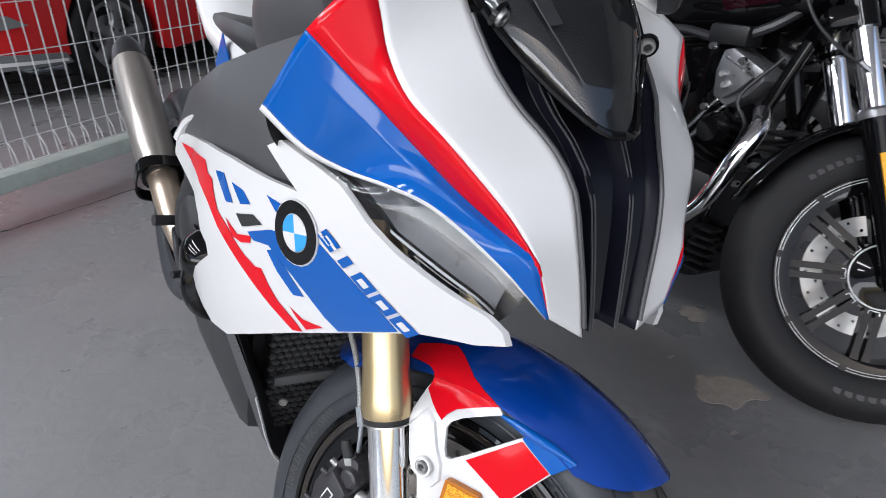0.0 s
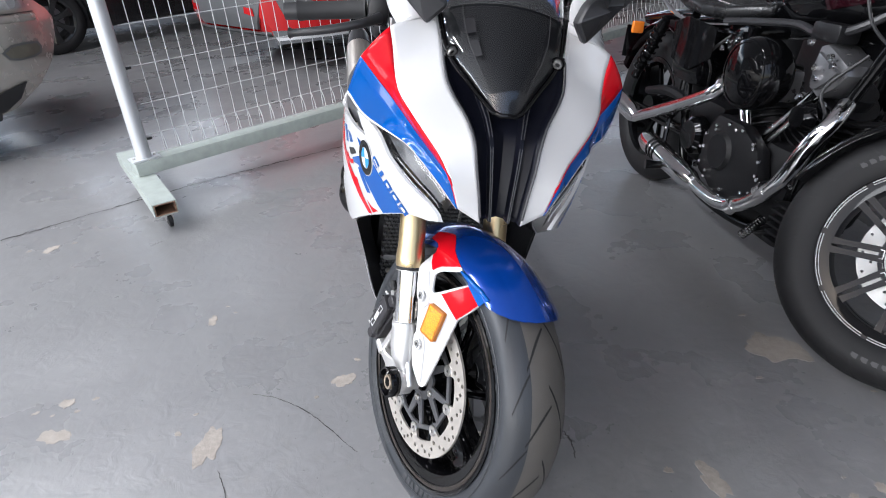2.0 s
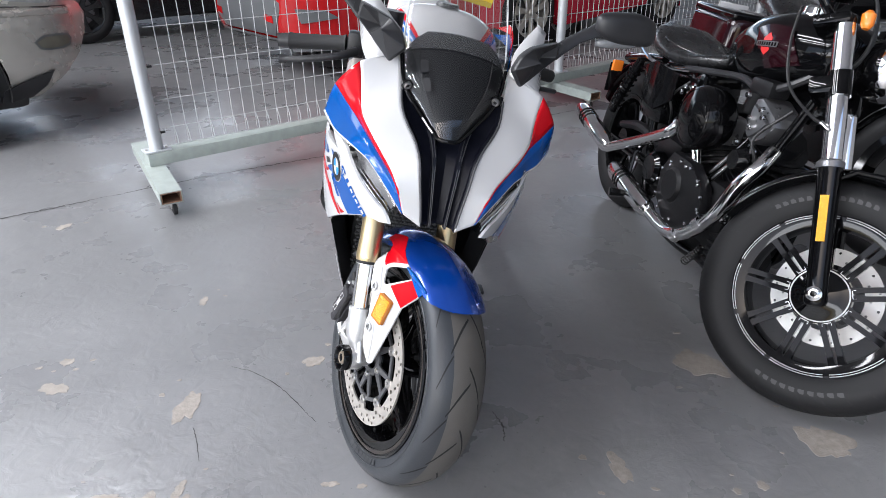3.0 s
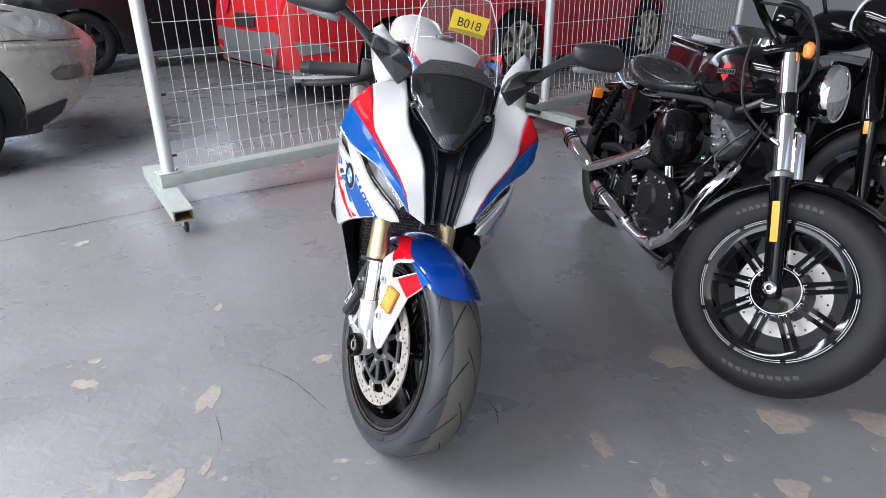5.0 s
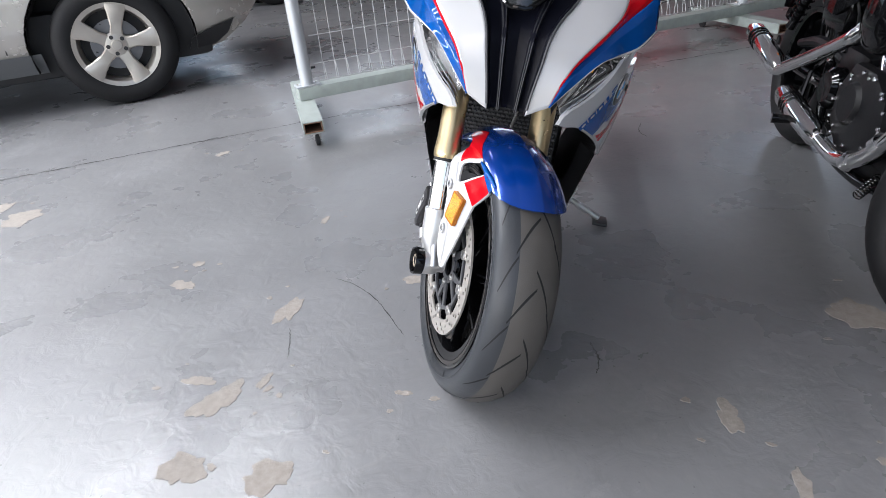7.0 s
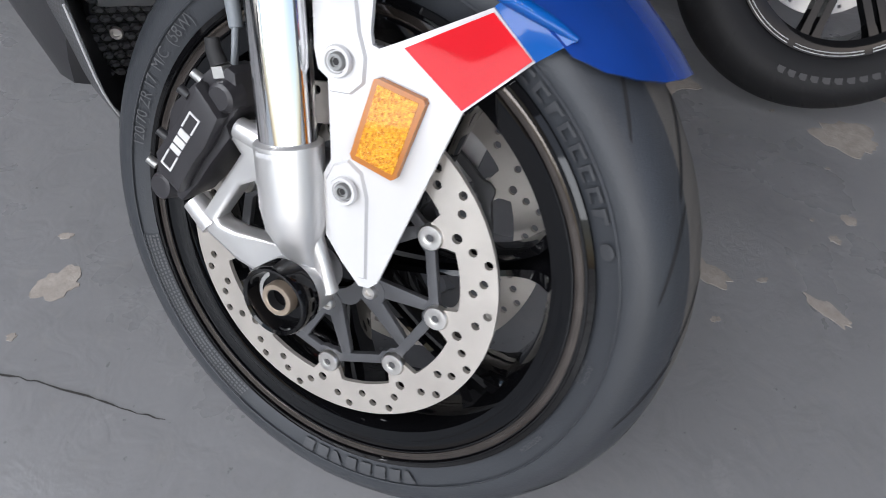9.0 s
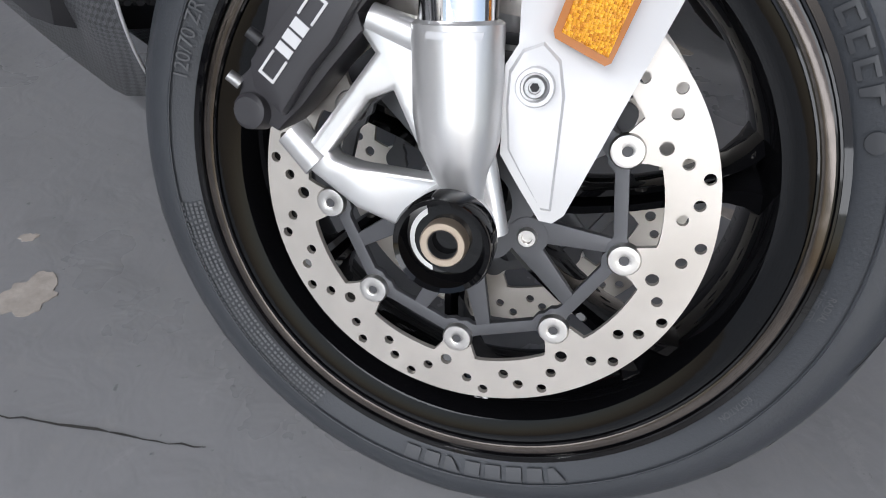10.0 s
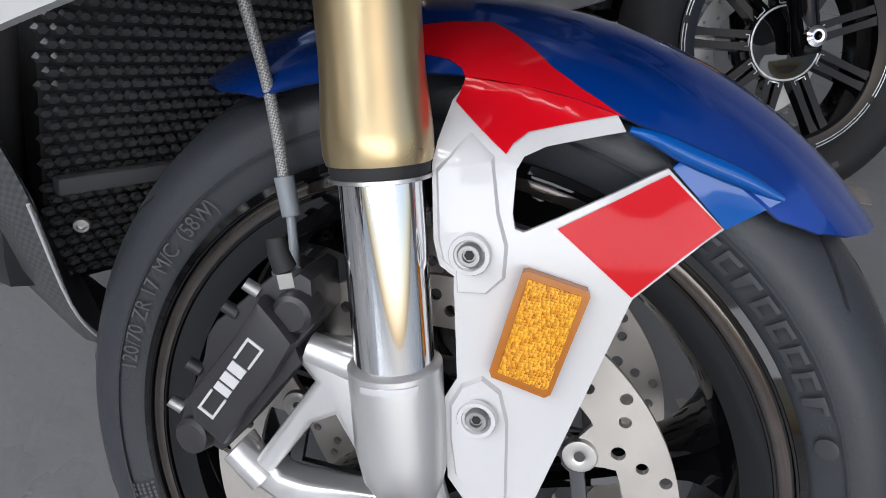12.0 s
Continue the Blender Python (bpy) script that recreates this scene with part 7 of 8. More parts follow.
for k in range(9):
    part("spoke", tube([(0, *polar(0.04, 40 * k)), (0, *polar(0.205, 40 * k))], 0.012, 6), HBLACK, tw, "", TG)
part("hub", lathe([(-0.07, 0), (-0.07, 0.05), (0.07, 0.05), (0.07, 0)], 20), HBLACK, tw, "", TG)
for sx in (-0.11, 0.11):
    lg = part("fork_leg", tube([(sx, 0, -0.03), (sx, 0, 0.30), (sx, 0, 0.31), (sx, 0, 0.50), (sx, 0, 0.51), (sx, 0, 0.78)], [0.030, 0.032, 0.040, 0.040, 0.036, 0.036], 20), HBLACK, tourer, "black fork leg", TG)
    part("reflector", box((sx * 1.29, 0, 0.30), (0.006, 0.02, 0.10), 0.002), surface("orange_reflector", (0.9, 0.32, 0.02), 0.3), lg, "amber strip reflector", TG)
part("front_mudguard", sheet([(0.30, -0.9), (0.28, 0), (0.30, 0.9), (1.0, 1.0), (1.6, 1.0), (1.65, 0), (1.6, -1.0), (1.0, -1.0)], lambda u, v, h: ((0.078 * math.sin(1.1 * v) / math.sin(1.1)), *polar(0.35 - 0.04 * (1 - math.cos(1.1 * v)) + h, u * 100)), 0.08, 0.003), HBLACK, tourer, "black front mudguard", TG, 50)
bat = []
for y, w, zb, zt in ((-0.12, 0.10, 0.86, 0.98), (-0.08, 0.22, 0.82, 1.10), (0.0, 0.30, 0.85, 1.14), (0.08, 0.32, 0.90, 1.12)):
    bat.append([(w * math.copysign(abs(math.cos(a)) ** 0.8, math.cos(a)), y, (zb + zt) / 2 + (zt - zb) / 2 * math.copysign(abs(math.sin(a)) ** 0.8, math.sin(a))) for a in [2 * math.pi * k / 28 for k in range(28)]])
part("front_fairing", loft(bat, closed=True, caps=True), HBLACK, tourer, "gloss black bar fairing", None, 60)
part("fairing_edge", tube([(-0.32, 0.07, 0.95), (-0.325, 0.08, 1.0), (-0.30, 0.07, 1.08), (-0.22, 0.04, 1.13)], 0.005, 6, 14), PRINTANDGLINT, tourer)
part("headlight", lathe([(-0.04, 0), (-0.03, 0.07), (0.0, 0.085), (0.05, 0.06)], 28), CHROME, tourer, "", pose(0, -0.12, 0.92, 0, 0, 90))
rows = []
for y, w, zb, zt in ((0.46, 0.05, 0.92, 0.99), (0.54, 0.12, 0.88, 1.05), (0.70, 0.15, 0.85, 1.055), (0.90, 0.13, 0.80, 0.98), (1.04, 0.07, 0.77, 0.86)):
    rows.append([(w * math.cos(a), y, (zb + zt) / 2 + (zt - zb) / 2 * math.sin(a)) for a in [2 * math.pi * k / 24 for k in range(24)]])
tt = part("fuel_tank", loft(rows, closed=True, caps=True), HBLACK, tourer, "gloss black tank with a chrome strip", None, 60)
part("chrome_strip", tube([(-0.09, 0.60, 1.0), (-0.13, 0.72, 0.99), (-0.10, 0.86, 0.955)], 0.006, 6, 12), CHROME, tt)
rows = []
for y, w, zb, zt in ((0.88, 0.09, 0.72, 0.80), (1.05, 0.16, 0.69, 0.80), (1.25, 0.17, 0.70, 0.84), (1.45, 0.15, 0.75, 0.90), (1.66, 0.10, 0.80, 0.90)):
    rows.append([(w * math.copysign(abs(math.cos(a)) ** 0.7, math.cos(a)), y, (zb + zt) / 2 + (zt - zb) / 2 * math.copysign(abs(math.sin(a)) ** 0.7, math.sin(a))) for a in [2 * math.pi * k / 24 for k in range(24)]])
part("seat", loft(rows, closed=True, caps=True), LEATHER, tourer, "black two-up seat", None, 60)
part("engine", box((0, 0.62, 0.46), (0.42, 0.62, 0.46), 0.08), HWRINKLE, tourer, "black engine")
for yb, yt in ((0.58, 0.48), (0.72, 0.82)):
    cyl = part("cylinder", tube([(0, yb, 0.48), (0, yt, 0.72)], 0.06, 16), HWRINKLE, tourer, "black finned cylinder")
    for k in range(8):
        p = Vector((0, yb, 0.48)).lerp(Vector((0, yt, 0.72)), 0.15 + 0.1 * k)
        d = (Vector((0, yt, 0.72)) - Vector((0, yb, 0.48))).normalized() * 0.003
        part("fin", tube([p - d, p + d], 0.09, 16), HWRINKLE, cyl)
part("radiator_shroud", box((0.0, 0.30, 0.56), (0.40, 0.07, 0.54), 0.03), HBLACK, tourer, "black radiator shroud")
part("lower_fairing", loft([smooth_line([(-0.20, 0.30, 0.66), (-0.24, 0.42, 0.62), (-0.22, 0.60, 0.56)], 10), smooth_line([(-0.19, 0.30, 0.44), (-0.23, 0.42, 0.42), (-0.21, 0.60, 0.40)], 10), smooth_line([(-0.15, 0.36, 0.26), (-0.18, 0.45, 0.25), (-0.17, 0.60, 0.25)], 10)]), HBLACK, tourer, "gloss black lower fairing", None, 60)
part("brake_disc", lathe([(-0.070, 0.075), (-0.072, 0.14), (-0.068, 0.14)], 40), HWRINKLE, tw, "", TG)
for k in range(9):
    part("oil_cooler_fin", box((0.0, 0.31, 0.38 + 0.022 * k), (0.24, 0.05, 0.008), 0.001), HWRINKLE, tourer)
for sx in (-0.12, 0.12):
    part("frame_tube", tube([(sx * 0.5, 0.26, 0.86), (sx, 0.32, 0.5), (sx, 0.40, 0.2), (sx, 1.1, 0.2)], 0.017, 8, 20), HBLACK, tourer)
for sx in (-1, 1):
    pan = part("pannier", box((sx * 0.29, 1.55, 0.60), (0.19, 0.62, 0.30), 0.07, None, 4), MAROON, tourer, "dark maroon hard pannier")
    part("pannier_lid", box((sx * 0.29, 1.55, 0.735), (0.185, 0.60, 0.05), 0.02, None, 3), HBLACK, pan)
    part("pannier_trim", tube([(sx * 0.385, 1.28, 0.70), (sx * 0.388, 1.55, 0.705), (sx * 0.38, 1.82, 0.70)], 0.005, 6), CHROME, pan)
    part("mirror_stem", tube([(sx * 0.36, 0.22, 1.0), (sx * 0.42, 0.22, 1.10)], 0.008, 8), HBLACK, tourer)
    mh = bmesh.new()
    bmesh.ops.create_uvsphere(mh, u_segments=20, v_segments=12, radius=1)
    bmesh.ops.scale(mh, vec=(0.09, 0.03, 0.055), verts=mh.verts)
    part("mirror", mh, HBLACK, tourer, "black mirror", Matrix.Translation((sx * 0.46, 0.22, 1.12)))
    part("rear_indicator", box((sx * 0.22, 1.98, 0.73), (0.06, 0.05, 0.04), 0.015), YELLOW, tourer, "yellow rear indicator")
part("rear_mudguard", box((0, 1.75, 0.66), (0.20, 0.55, 0.20), 0.09, None, 4), MAROON, tourer, "maroon rear mudguard")
part("plate_holder", box((-0.06, 2.06, 0.73), (0.20, 0.01, 0.10), 0.003), WHITE, tourer, "pale plate holder")
rwm = Matrix.Translation((0, 1.62, 0.33))
rw2 = part("rear_wheel", lathe([(-0.06, 0.2), (-0.065, 0.225), (0.065, 0.225), (0.06, 0.2), (0, 0.19)], 48, closed=True), HBLACK, tourer, "", rwm)
part("tyre", lathe([(p.x, p.y) for p in smooth_line(tyre_profile(0.16, 0.332, 0.22), 25)], 72), CRUBBER, rw2, "", rwm)
part("jiffy_stand", tube([(0.14, 0.7, 0.2), (0.28, 0.72, 0.04)], 0.012, 8), HBLACK, tourer)

# ---- parked cars ----
SILVERCAR = surface("champagne_silver_paint", (0.47, 0.445, 0.41), 0.26, metal=0.5, coat=0.2, vary=0.02)
REDCAR = surface("bright_red_car_paint", (0.42, 0.010, 0.012), 0.22, coat=0.2, vary=0.04)
DARKREDCAR = surface("deep_red_car_paint", (0.46, 0.012, 0.030), 0.22, coat=0.2, vary=0.05)
BLACKCAR = surface("black_car_paint", (0.010, 0.010, 0.011), 0.2, coat=0.2, vary=0.08)
GREYTRIM = surface("grey_bumper_plastic", (0.10, 0.105, 0.11), 0.55, vary=0.1, bump=0.15)
CARGLASS = thin_glass("dark_car_glass", (0.05, 0.055, 0.06), 0.25)
ALLOY = surface("alloy_wheel_silver", (0.44, 0.41, 0.37), 0.34, metal=0.6, vary=0.12, scale=18)


MACHINED = surface("machined_dark_alloy", (0.20, 0.20, 0.21), 0.3, metal=0.7, vary=0.3, scale=12)


def arc_pts(cx, r, zc, a0, a1, n):
    return [(cx + r * math.cos(radians(a0 + (a1 - a0) * i / n)), zc + r * math.sin(radians(a0 + (a1 - a0) * i / n))) for i in range(n + 1)]


from mathutils.geometry import tessellate_polygon


def car_shell(outline, width, plan, tumble, cut=0.12):
    """A body from its side outline in (x, z); plan(x) narrows it in plan and tumble(z) towards the roof. The near flank is at y = 0."""
    bm = bmesh.new()
    vs = [bm.verts.new((x, 0, z)) for x, z in outline]
    for tri in tessellate_polygon([[Vector((x, z, 0)) for x, z in outline]]):
        bm.faces.new([vs[i] for i in tri])
    bmesh.ops.recalc_face_normals(bm, faces=bm.faces[:])
    xs, zs = [p[0] for p in outline], [p[1] for p in outline]
    for lo, hi, no in ((min(xs), max(xs), Vector((1, 0, 0))), (min(zs), max(zs), Vector((0, 0, 1)))):
        k = lo + cut
        while k < hi:
            bmesh.ops.bisect_plane(bm, geom=bm.verts[:] + bm.edges[:] + bm.faces[:], plane_co=no * k, plane_no=no, dist=1e-5)
            k += cut
    g = bmesh.ops.extrude_face_region(bm, geom=bm.faces[:])
    far = [v for v in g["geom"] if isinstance(v, bmesh.types.BMVert)]
    bmesh.ops.translate(bm, vec=(0, width, 0), verts=far)
    rim = [e for e in bm.edges if len(e.link_faces) == 2 and e.calc_face_angle(0) > 0.9 and abs(e.verts[0].co.y - e.verts[1].co.y) < 1e-6]
    bmesh.ops.bevel(bm, geom=rim, offset=0.05, segments=4, profile=0.5, affect="EDGES", clamp_overlap=True)
    for v in bm.verts:
        c = width / 2
        v.co.y = c + (v.co.y - c) * plan(v.co.x) * tumble(v.co.z)
    return bm


def car_wheel(root, x, r, near, width, rim_mat, spokes, w=0.22):
    m = Matrix.Translation((x, 0.02 + w / 2 if near else width - 0.02 - w / 2, r)) @ pose(0, 0, 0, 0, 0, 90)
    ri = r * 0.66
    wh = part("wheel", lathe([(-w / 2 + 0.01, ri), (-w / 2 - 0.002, ri + 0.008), (-w / 2 + 0.005, ri - 0.02), (-0.02, ri - 0.04), (0.08, ri - 0.03), (0.08, ri)], 64, closed=True), rim_mat, root, "alloy wheel", m)
    part("tyre", lathe([(-w / 2 + 0.01, ri), (-w / 2, ri + 0.02), (-w / 2 - 0.006, (ri + r) / 2), (-w / 2 + 0.012, r - 0.018), (-w / 2 + 0.035, r - 0.004), (0, r), (w / 2 - 0.03, r - 0.004), (w / 2, (ri + r) / 2), (w / 2 - 0.01, ri)], 72), CRUBBER, wh, "black tyre", m)
    for k in range(spokes):
        a = 360 / spokes * k + (4 if spokes == 5 else 17)
        wide = 1.30 if spokes == 5 else 1.0
        rows = []
        for rr, wd, xx in ((0.03, 0.034, -w / 2 + 0.02), (ri * 0.45, 0.026, -w / 2 + 0.008), (ri * 0.8, 0.040, -w / 2 + 0.004), (ri - 0.005, 0.055, -w / 2 + 0.006)):
            aa = radians(a)
            c, d, e = Vector((xx, -rr * math.cos(aa), rr * math.sin(aa))), Vector((0, math.sin(aa), math.cos(aa))), Vector((1, 0, 0))
            wd *= wide
            rows.append([c + d * wd, c + d * wd * 0.8 - e * 0.008, c - d * wd * 0.8 - e * 0.008, c - d * wd, c - d * wd + e * 0.03, c + d * wd + e * 0.03])
        part("spoke", loft(rows, closed=True, caps=True), rim_mat, wh, "", m)
    part("hub_cap", lathe([(-w / 2 - 0.004, 0), (-w / 2 - 0.002, 0.03), (-w / 2 + 0.03, 0.05)], 24), rim_mat, wh, "", m)
    if spokes == 5:
        part("hub_plate", lathe([(-w / 2 + 0.004, 0.0), (-w / 2 + 0.004, 0.062), (-w / 2 + 0.012, 0.078), (-w / 2 + 0.03, 0.082)], 40), rim_mat, wh, "", m)
        for k in range(5):
            q = radians(40 + 72 * k)
            part("wheel_nut", lathe([(-w / 2 + 0.002, 0.0), (-w / 2 + 0.002, 0.013), (-w / 2 + 0.006, 0.013)], 14), BLACKSATIN, wh, "", m @ Matrix.Translation((0, -0.054 * math.cos(q), 0.054 * math.sin(q))))
    part("wheel_back", lathe([(-0.02, 0.0), (-0.02, ri - 0.02)], 40), BLACKMATT, wh, "", m)
    part("brake_disc", lathe([(-0.045, 0.06), (-0.045, ri * 0.62)], 40), MACHINED, wh, "", m)
    return wh


def car(name, m, outline, width, paint, label, wheels, r, rim_mat, spokes, plan, tumble, cut=0.12):
    root = empty(name, m, label, "car", "parked cars")
    part("body", car_shell(outline, width, plan, tumble, cut), paint, root, "", None, 35)
    part("underbody", box((wheels[1] / 2 + wheels[0] / 2, width / 2, 0.42), (abs(wheels[1] - wheels[0]) + 1.2, width * 0.86, 0.40), 0.05), BLACKMATT, root, "dark underbody")
    for x in wheels:
        for near in (True, False):
            car_wheel(root, x, r, near, width, rim_mat, spokes)
    return root


# silver SUV: nose to the fence; x runs from its front wheel towards the nose
rw = 0.385
suv_out = ([(0.68, 0.28), (0.86, 0.39), (0.99, 0.51), (1.065, 0.64), (1.09, 0.74), (1.06, 0.80), (0.98, 0.87), (0.83, 0.965), (0.55, 1.04), (0.10, 1.10), (-0.30, 1.14), (-0.55, 1.30), (-1.05, 1.66), (-1.6, 1.73), (-2.6, 1.70), (-3.3, 1.58), (-3.62, 1.15), (-3.68, 0.85), (-3.66, 0.5), (-3.55, 0.32)]
           + arc_pts(-2.72, 0.51, 0.385, 194, -14, 20) + [(-0.52, 0.26)] + arc_pts(0.0, 0.51, 0.385, 194, -14, 20) + [(0.58, 0.26)])
SUVM = Matrix.Translation((-2.60, 2.62, FLOOR)) @ pose(0, 0, 0, 0, 0, 35.0)


def suv_plan(x):
    return 1.0 - 0.34 * max(0.0, (x - 0.35) / 0.65) ** 2.2 - 0.10 * max(0.0, (-3.0 - x) / 0.7) ** 2


def suv_section(z):
    """How far the flank stands out at a height: fullest at the bumper, tucked in below and above."""
    return 1.0 - 0.16 * max(0.0, (z - 1.0) / 0.7) ** 1.2 - 0.15 * max(0.0, (0.56 - z) / 0.30) ** 1.7 - 0.022 * max(0.0, min(1.0, (z - 0.74) / 0.07)) - 0.035 * max(0.0, (z - 0.80) / 0.25) ** 2 * (1 if z < 1.05 else 1.0)


suv = car("silver_suv", SUVM, suv_out, 1.84, SILVERCAR, "champagne silver sport utility car parked beside the fence", (0.0, -2.72), rw, ALLOY, 5, suv_plan, suv_section, 0.05)


def suv_side(u, v, h):
    k = suv_plan(u) * suv_section(v)
    return (u, 0.92 - 0.92 * k - 0.004 - h, v)


part("bumper_skirt", sheet([(0.44, 0.27), (0.47, 0.35), (0.62, 0.40), (0.78, 0.43), (0.72, 0.34), (0.62, 0.28)], suv_side, 0.06, 0.012), BLACKSATIN, suv, "dark bumper skirt")
part("sill", sheet([(-0.44, 0.27), (-0.44, 0.40), (-2.28, 0.40), (-2.28, 0.27)], suv_side, 0.12, 0.012), GREYTRIM, suv, "dark sill")
fog = part("fog_lamp", sheet([(0.715, 0.612), (0.735, 0.580), (0.79, 0.566), (0.87, 0.564), (0.915, 0.574), (0.93, 0.600), (0.915, 0.624), (0.84, 0.634), (0.765, 0.634)], suv_side, 0.03, 0.006), surface("smoky_fog_lens", (0.16, 0.15, 0.12), 0.15, vary=0.3), suv, "fog lamp in a dark recess")
part("fog_surround", sheet([(0.700, 0.615), (0.724, 0.570), (0.785, 0.553), (0.875, 0.551), (0.928, 0.563), (0.945, 0.600), (0.928, 0.636), (0.84, 0.647), (0.757, 0.647)], suv_side, 0.03, 0.002), GREYTRIM, suv)
hlp = [(0.46, 0.985), (0.60, 0.865), (0.78, 0.835), (0.945, 0.825), (0.915, 0.885), (0.80, 0.955), (0.62, 1.005)]
shl = part("headlight", sheet(hlp, lambda u, v, h: suv_side(u, v, h + 0.001), 0.05, 0.004), surface("lamp_inside", (0.58, 0.585, 0.60), 0.10, metal=0.6, coat=0.6, vary=0.7, scale=14, bump=1.0, bscale=22), suv, "clear wrap-round headlight")
for u, v, r in ((0.64, 0.925, 0.045), (0.74, 0.90, 0.042), (0.85, 0.87, 0.034)):
    part("lamp_bowl", sheet([(u + r * 0.8 * math.cos(a), v + r * math.sin(a)) for a in [k * 0.449 for k in range(14)]], lambda p, q, h: suv_side(p, q, h + 0.005), 0.05, 0.003), CHROME, shl)
part("bumper_crease", tube([suv_side(u, z, -0.008) for u, z in ((0.48, 0.80), (0.60, 0.79), (0.75, 0.785), (0.88, 0.775), (0.955, 0.77))], 0.022, 16, 24), SILVERCAR, suv, "", None, 60)
part("bonnet_gap", tube([suv_side(u, z, 0.001) for u, z in ((0.93, 0.865), (0.78, 0.955), (0.55, 1.005), (0.1, 1.05), (-0.3, 1.08))], 0.004, 5), BLACKMATT, suv)
part("door_gap", tube([suv_side(-0.62, z, 0.001) for z in (0.42, 0.7, 0.95, 1.1)], 0.004, 5), BLACKMATT, suv)
part("bumper_gap", tube([suv_side(u, z, 0.001) for u, z in ((0.46, 0.835), (0.60, 0.83), (0.80, 0.81), (0.965, 0.80))], 0.0035, 5), BLACKMATT, suv)
part("side_window", sheet([(-0.75, 1.16), (-1.15, 1.52), (-2.5, 1.55), (-3.0, 1.40), (-2.9, 1.18)], lambda u, v, h: suv_side(u, v, h + 0.004), 0.1, 0.004), CARGLASS, suv)
part("front_grille", box((0.985, 0.92, 0.70), (0.05, 0.70, 0.16), 0.02), BLACKSATIN, suv)
for near in (0.0, -2.72):
    part("arch_lining", lathe([(-0.325, 0.497), (-0.06, 0.497), (-0.06, 0.30), (0.3, 0.30)], 40, False, radians(-12), radians(192)), BLACKMATT, suv, "dark wheel arch lining", Matrix.Translation((near, 0.34, 0.385)) @ pose(0, 0, 0, 0, 0, 90))
mir = part("wing_mirror", box((-0.72, -0.12, 1.16), (0.16, 0.22, 0.16), 0.05), SILVERCAR, suv)

# red hatchback seen from behind, beyond the fence
def tail_car(rear, front, arch, zc):
    """Side outline of a car whose tail is at x = -0.8."""
    return ([(-0.74, 0.34), (-0.80, 0.50), (-0.78, 0.80), (-0.70, 1.02), (-0.55, 1.38), (-0.2, 1.50), (0.8, 1.52), (1.5, 1.42), (2.2, 1.02), (3.0, 0.90), (3.38, 0.72), (3.42, 0.45), (3.3, 0.26)]
            + [(front + arch + 0.06, 0.24)] + arc_pts(front, arch, zc, -8, 188, 12) + [(rear + arch + 0.05, 0.22)] + arc_pts(rear, arch, zc, -8, 188, 12) + [(-0.5, 0.27)])


hatch_out = tail_car(0.0, 2.6, 0.37, 0.32)


def hatch_plan(x):
    return 1.0 - 0.22 * max(0.0, (-0.25 - x) / 0.55) ** 2 - 0.30 * max(0.0, (x - 2.7) / 0.7) ** 2


def hatch_tumble(z):
    return 1.0 - 0.20 * max(0.0, (z - 0.95) / 0.55) ** 1.2


REDM = Matrix.Translation((-0.02, 4.95, FLOOR)) @ pose(0, 0, 0, 0, 0, 35.0)
red = car("red_hatchback", REDM, tail_car(0.34, 2.72, 0.43, 0.37), 1.76, REDCAR, "bright red hatchback with a grey rear bumper", (0.34, 2.72), 0.375, MACHINED, 5, hatch_plan, hatch_tumble)


def hatch_back(u, v, h):
    """u across the tail, v up."""
    prof = [(0.26, -0.50), (0.34, -0.74), (0.50, -0.80), (0.80, -0.78), (1.02, -0.70)]
    x = np.interp(v, [p[0] for p in prof], [p[1] for p in prof])
    bow = 0.06 * (abs(u - 0.88) / 0.88) ** 10
    return (x + bow - 0.014 - h, 0.88 + (u - 0.88) * (0.80 + 0.0 * v), v)


part("rear_bumper", sheet([(0.22, 0.385), (0.10, 0.50), (0.03, 0.66), (0.16, 0.70), (0.46, 0.685), (1.30, 0.685), (1.60, 0.70), (1.73, 0.66), (1.66, 0.50), (1.54, 0.385)], hatch_back, 0.06, 0.02), GREYTRIM, red, "grey rear bumper panel", None, 40)
part("bumper_lip", sheet([(0.02, 0.27), (0.02, 0.37), (0.3, 0.36), (1.46, 0.36), (1.74, 0.37), (1.74, 0.27)], hatch_back, 0.08, 0.034), GREYTRIM, red, "grey bumper lip", None, 40)


def hatch_flank(u, v, h):
    return (u, 0.88 - 0.88 * hatch_plan(u) - 0.004 - h, v)


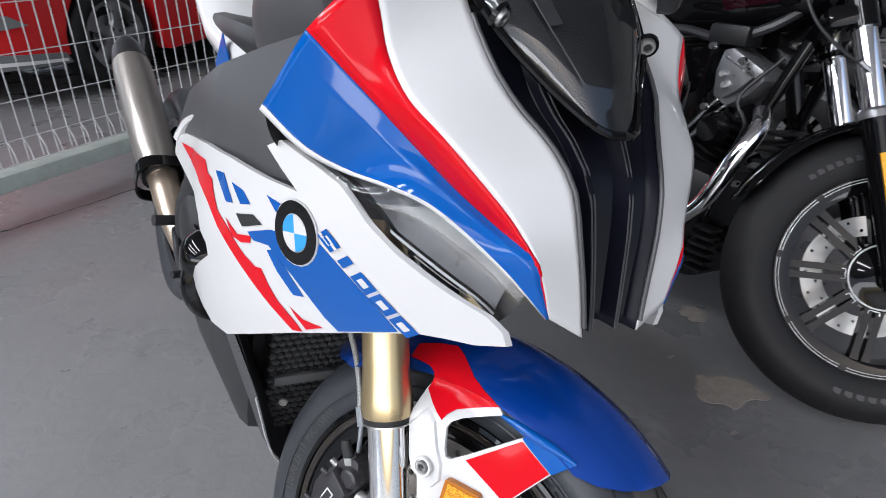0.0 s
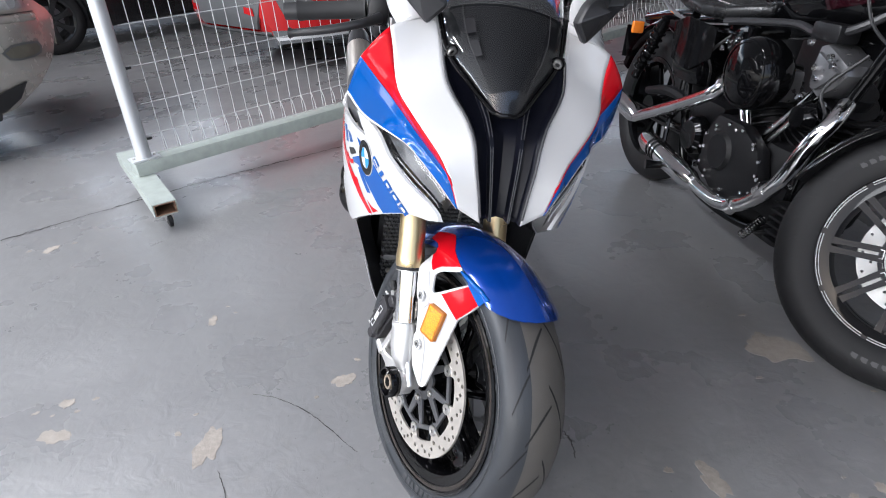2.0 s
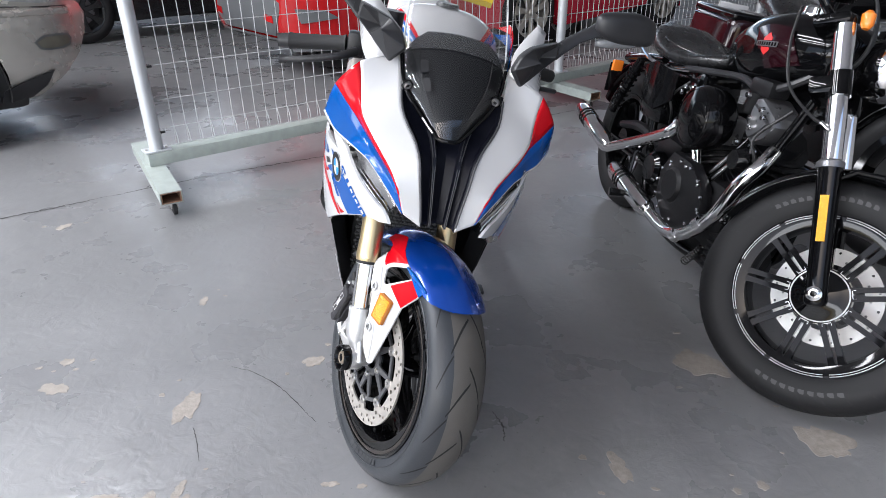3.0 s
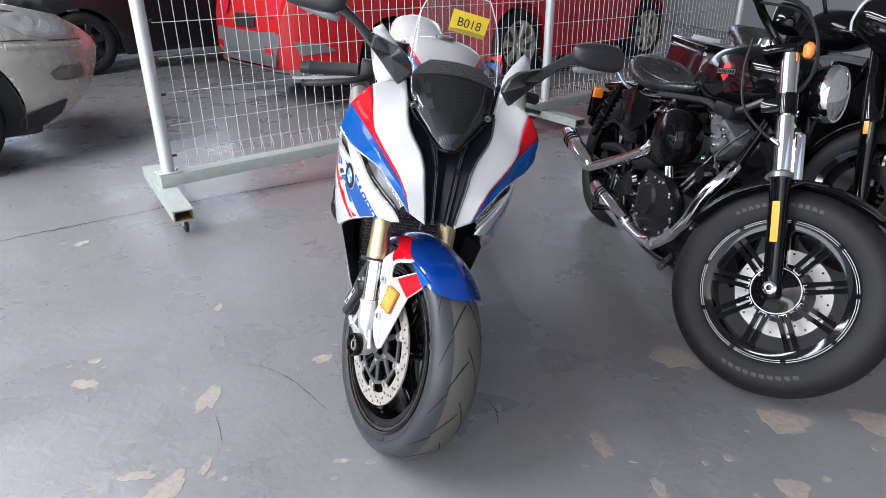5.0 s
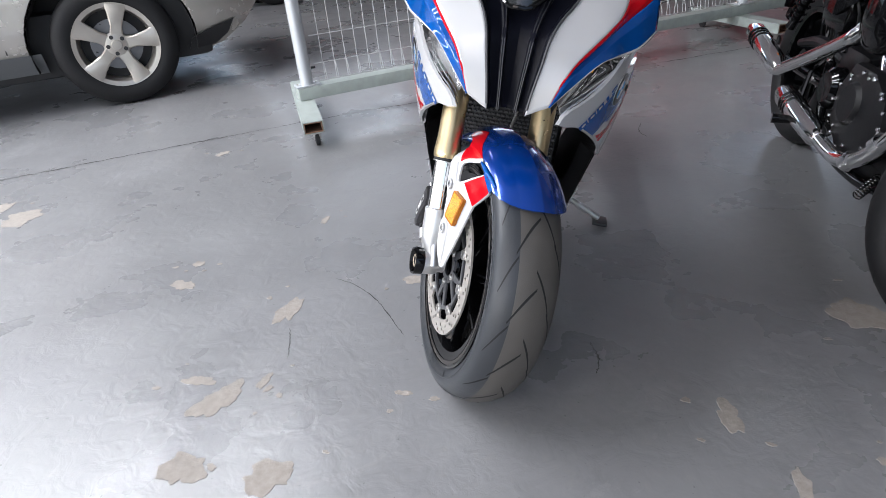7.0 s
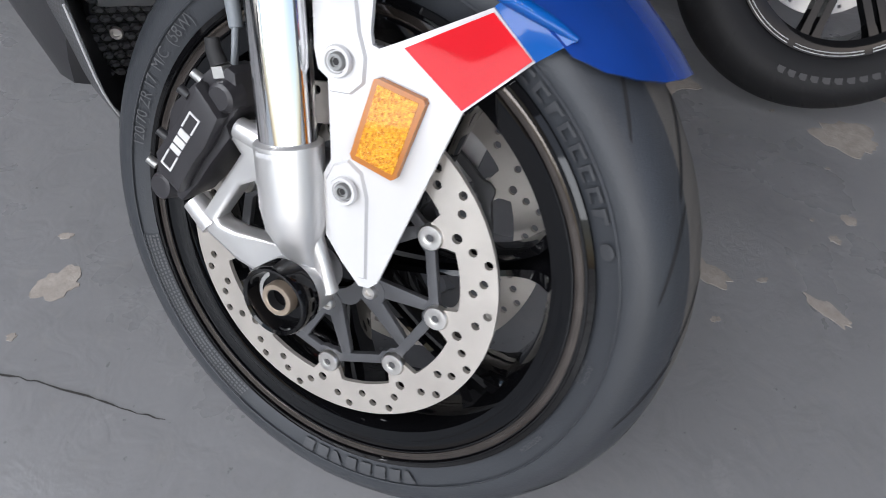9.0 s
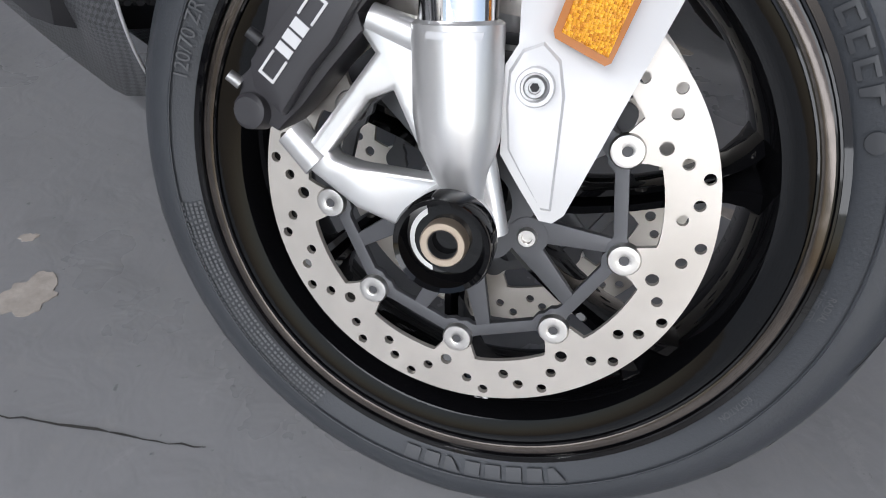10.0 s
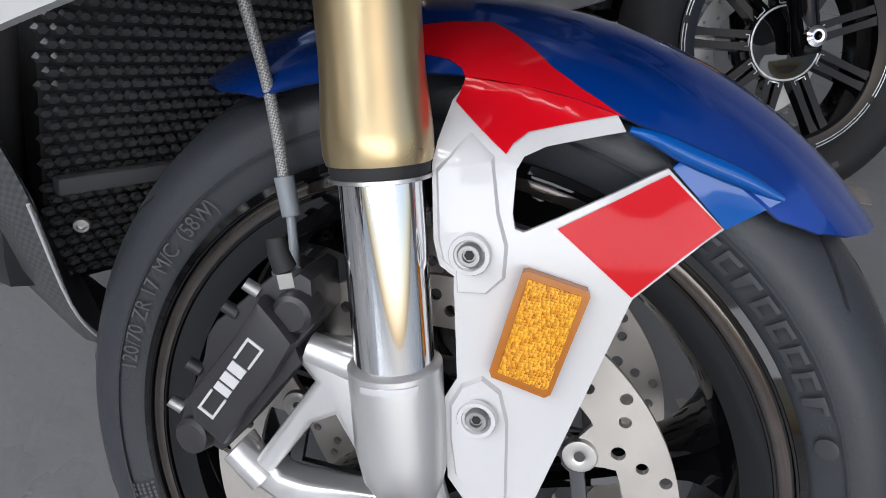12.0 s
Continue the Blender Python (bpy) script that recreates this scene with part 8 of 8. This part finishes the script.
part("flank_lip", sheet([(-0.74, 0.27), (-0.76, 0.38), (-0.50, 0.36), (-0.14, 0.33), (-0.10, 0.26)], hatch_flank, 0.06, 0.026), GREYTRIM, red, "", None, 40)
part("lip_strip", sheet([(-0.74, 0.30), (-0.75, 0.325), (-0.50, 0.315), (-0.14, 0.295), (-0.14, 0.275), (-0.50, 0.292)], lambda u, v, h: hatch_flank(u, v, h + 0.027), 0.06, 0.006), PRINTANDGLINT, red)
part("bumper_strip", sheet([(0.02, 0.30), (0.02, 0.325), (0.3, 0.315), (1.46, 0.315), (1.74, 0.325), (1.74, 0.30), (1.46, 0.292), (0.3, 0.292)], lambda u, v, h: hatch_back(u, v, h + 0.036), 0.08, 0.008), PRINTANDGLINT, red, "pale strip along the lip")
part("corner_vent", sheet([(-0.66, 0.50), (-0.70, 0.62), (-0.46, 0.60), (-0.34, 0.53)], hatch_flank, 0.06, 0.012), GREYTRIM, red, "", None, 40)
for u0 in (0.08, 1.40):
    part("rear_reflector", sheet([(u0 + 0.06, 0.50), (u0 + 0.08, 0.56), (u0 + 0.24, 0.57), (u0 + 0.24, 0.52)], lambda u, v, h: hatch_back(u, v, h + 0.024), 0.06, 0.006), REDCAR, red)
    part("tail_lamp", sheet([(u0 - 0.03, 0.82), (u0 - 0.02, 1.0), (u0 + 0.28, 0.98), (u0 + 0.3, 0.84)], lambda u, v, h: hatch_back(u, v, h + 0.004), 0.06, 0.01), DARKREDCAR, red)
part("plate_recess", sheet([(0.62, 0.72), (0.62, 0.84), (1.14, 0.84), (1.14, 0.72)], lambda u, v, h: hatch_back(u, v, h + 0.002), 0.1, 0.004), BLACKSATIN, red)

red2 = car("deep_red_car", Matrix.Translation((3.86, 7.52, FLOOR)) @ pose(0, 0, 0, 0, 0, 35.0) @ Matrix.Translation((-2.6, 0, 0)), tail_car(0.0, 2.6, 0.46, 0.40), 1.78, DARKREDCAR, "deep red car with dark machined wheels", (0.0, 2.6), 0.40, ALLOY, 7, hatch_plan, hatch_tumble)
car("black_saloon", Matrix.Translation((-3.47, 7.16, FLOOR)) @ pose(0, 0, 0, 0, 0, 35.0), tail_car(0.0, 2.7, 0.43, 0.37), 1.8, BLACKCAR, "black car with dark spoked wheels standing in shadow", (0.0, 2.7), 0.38, BLACKCAR, 7, hatch_plan, hatch_tumble)
car("black_saloon", Matrix.Translation((-1.2, 9.9, FLOOR)) @ pose(0, 0, 0, 0, 0, 35.0), hatch_out, 1.8, BLACKCAR, "black car standing in shadow", (0.0, 2.6), 0.33, BLACKCAR, 9, hatch_plan, hatch_tumble)
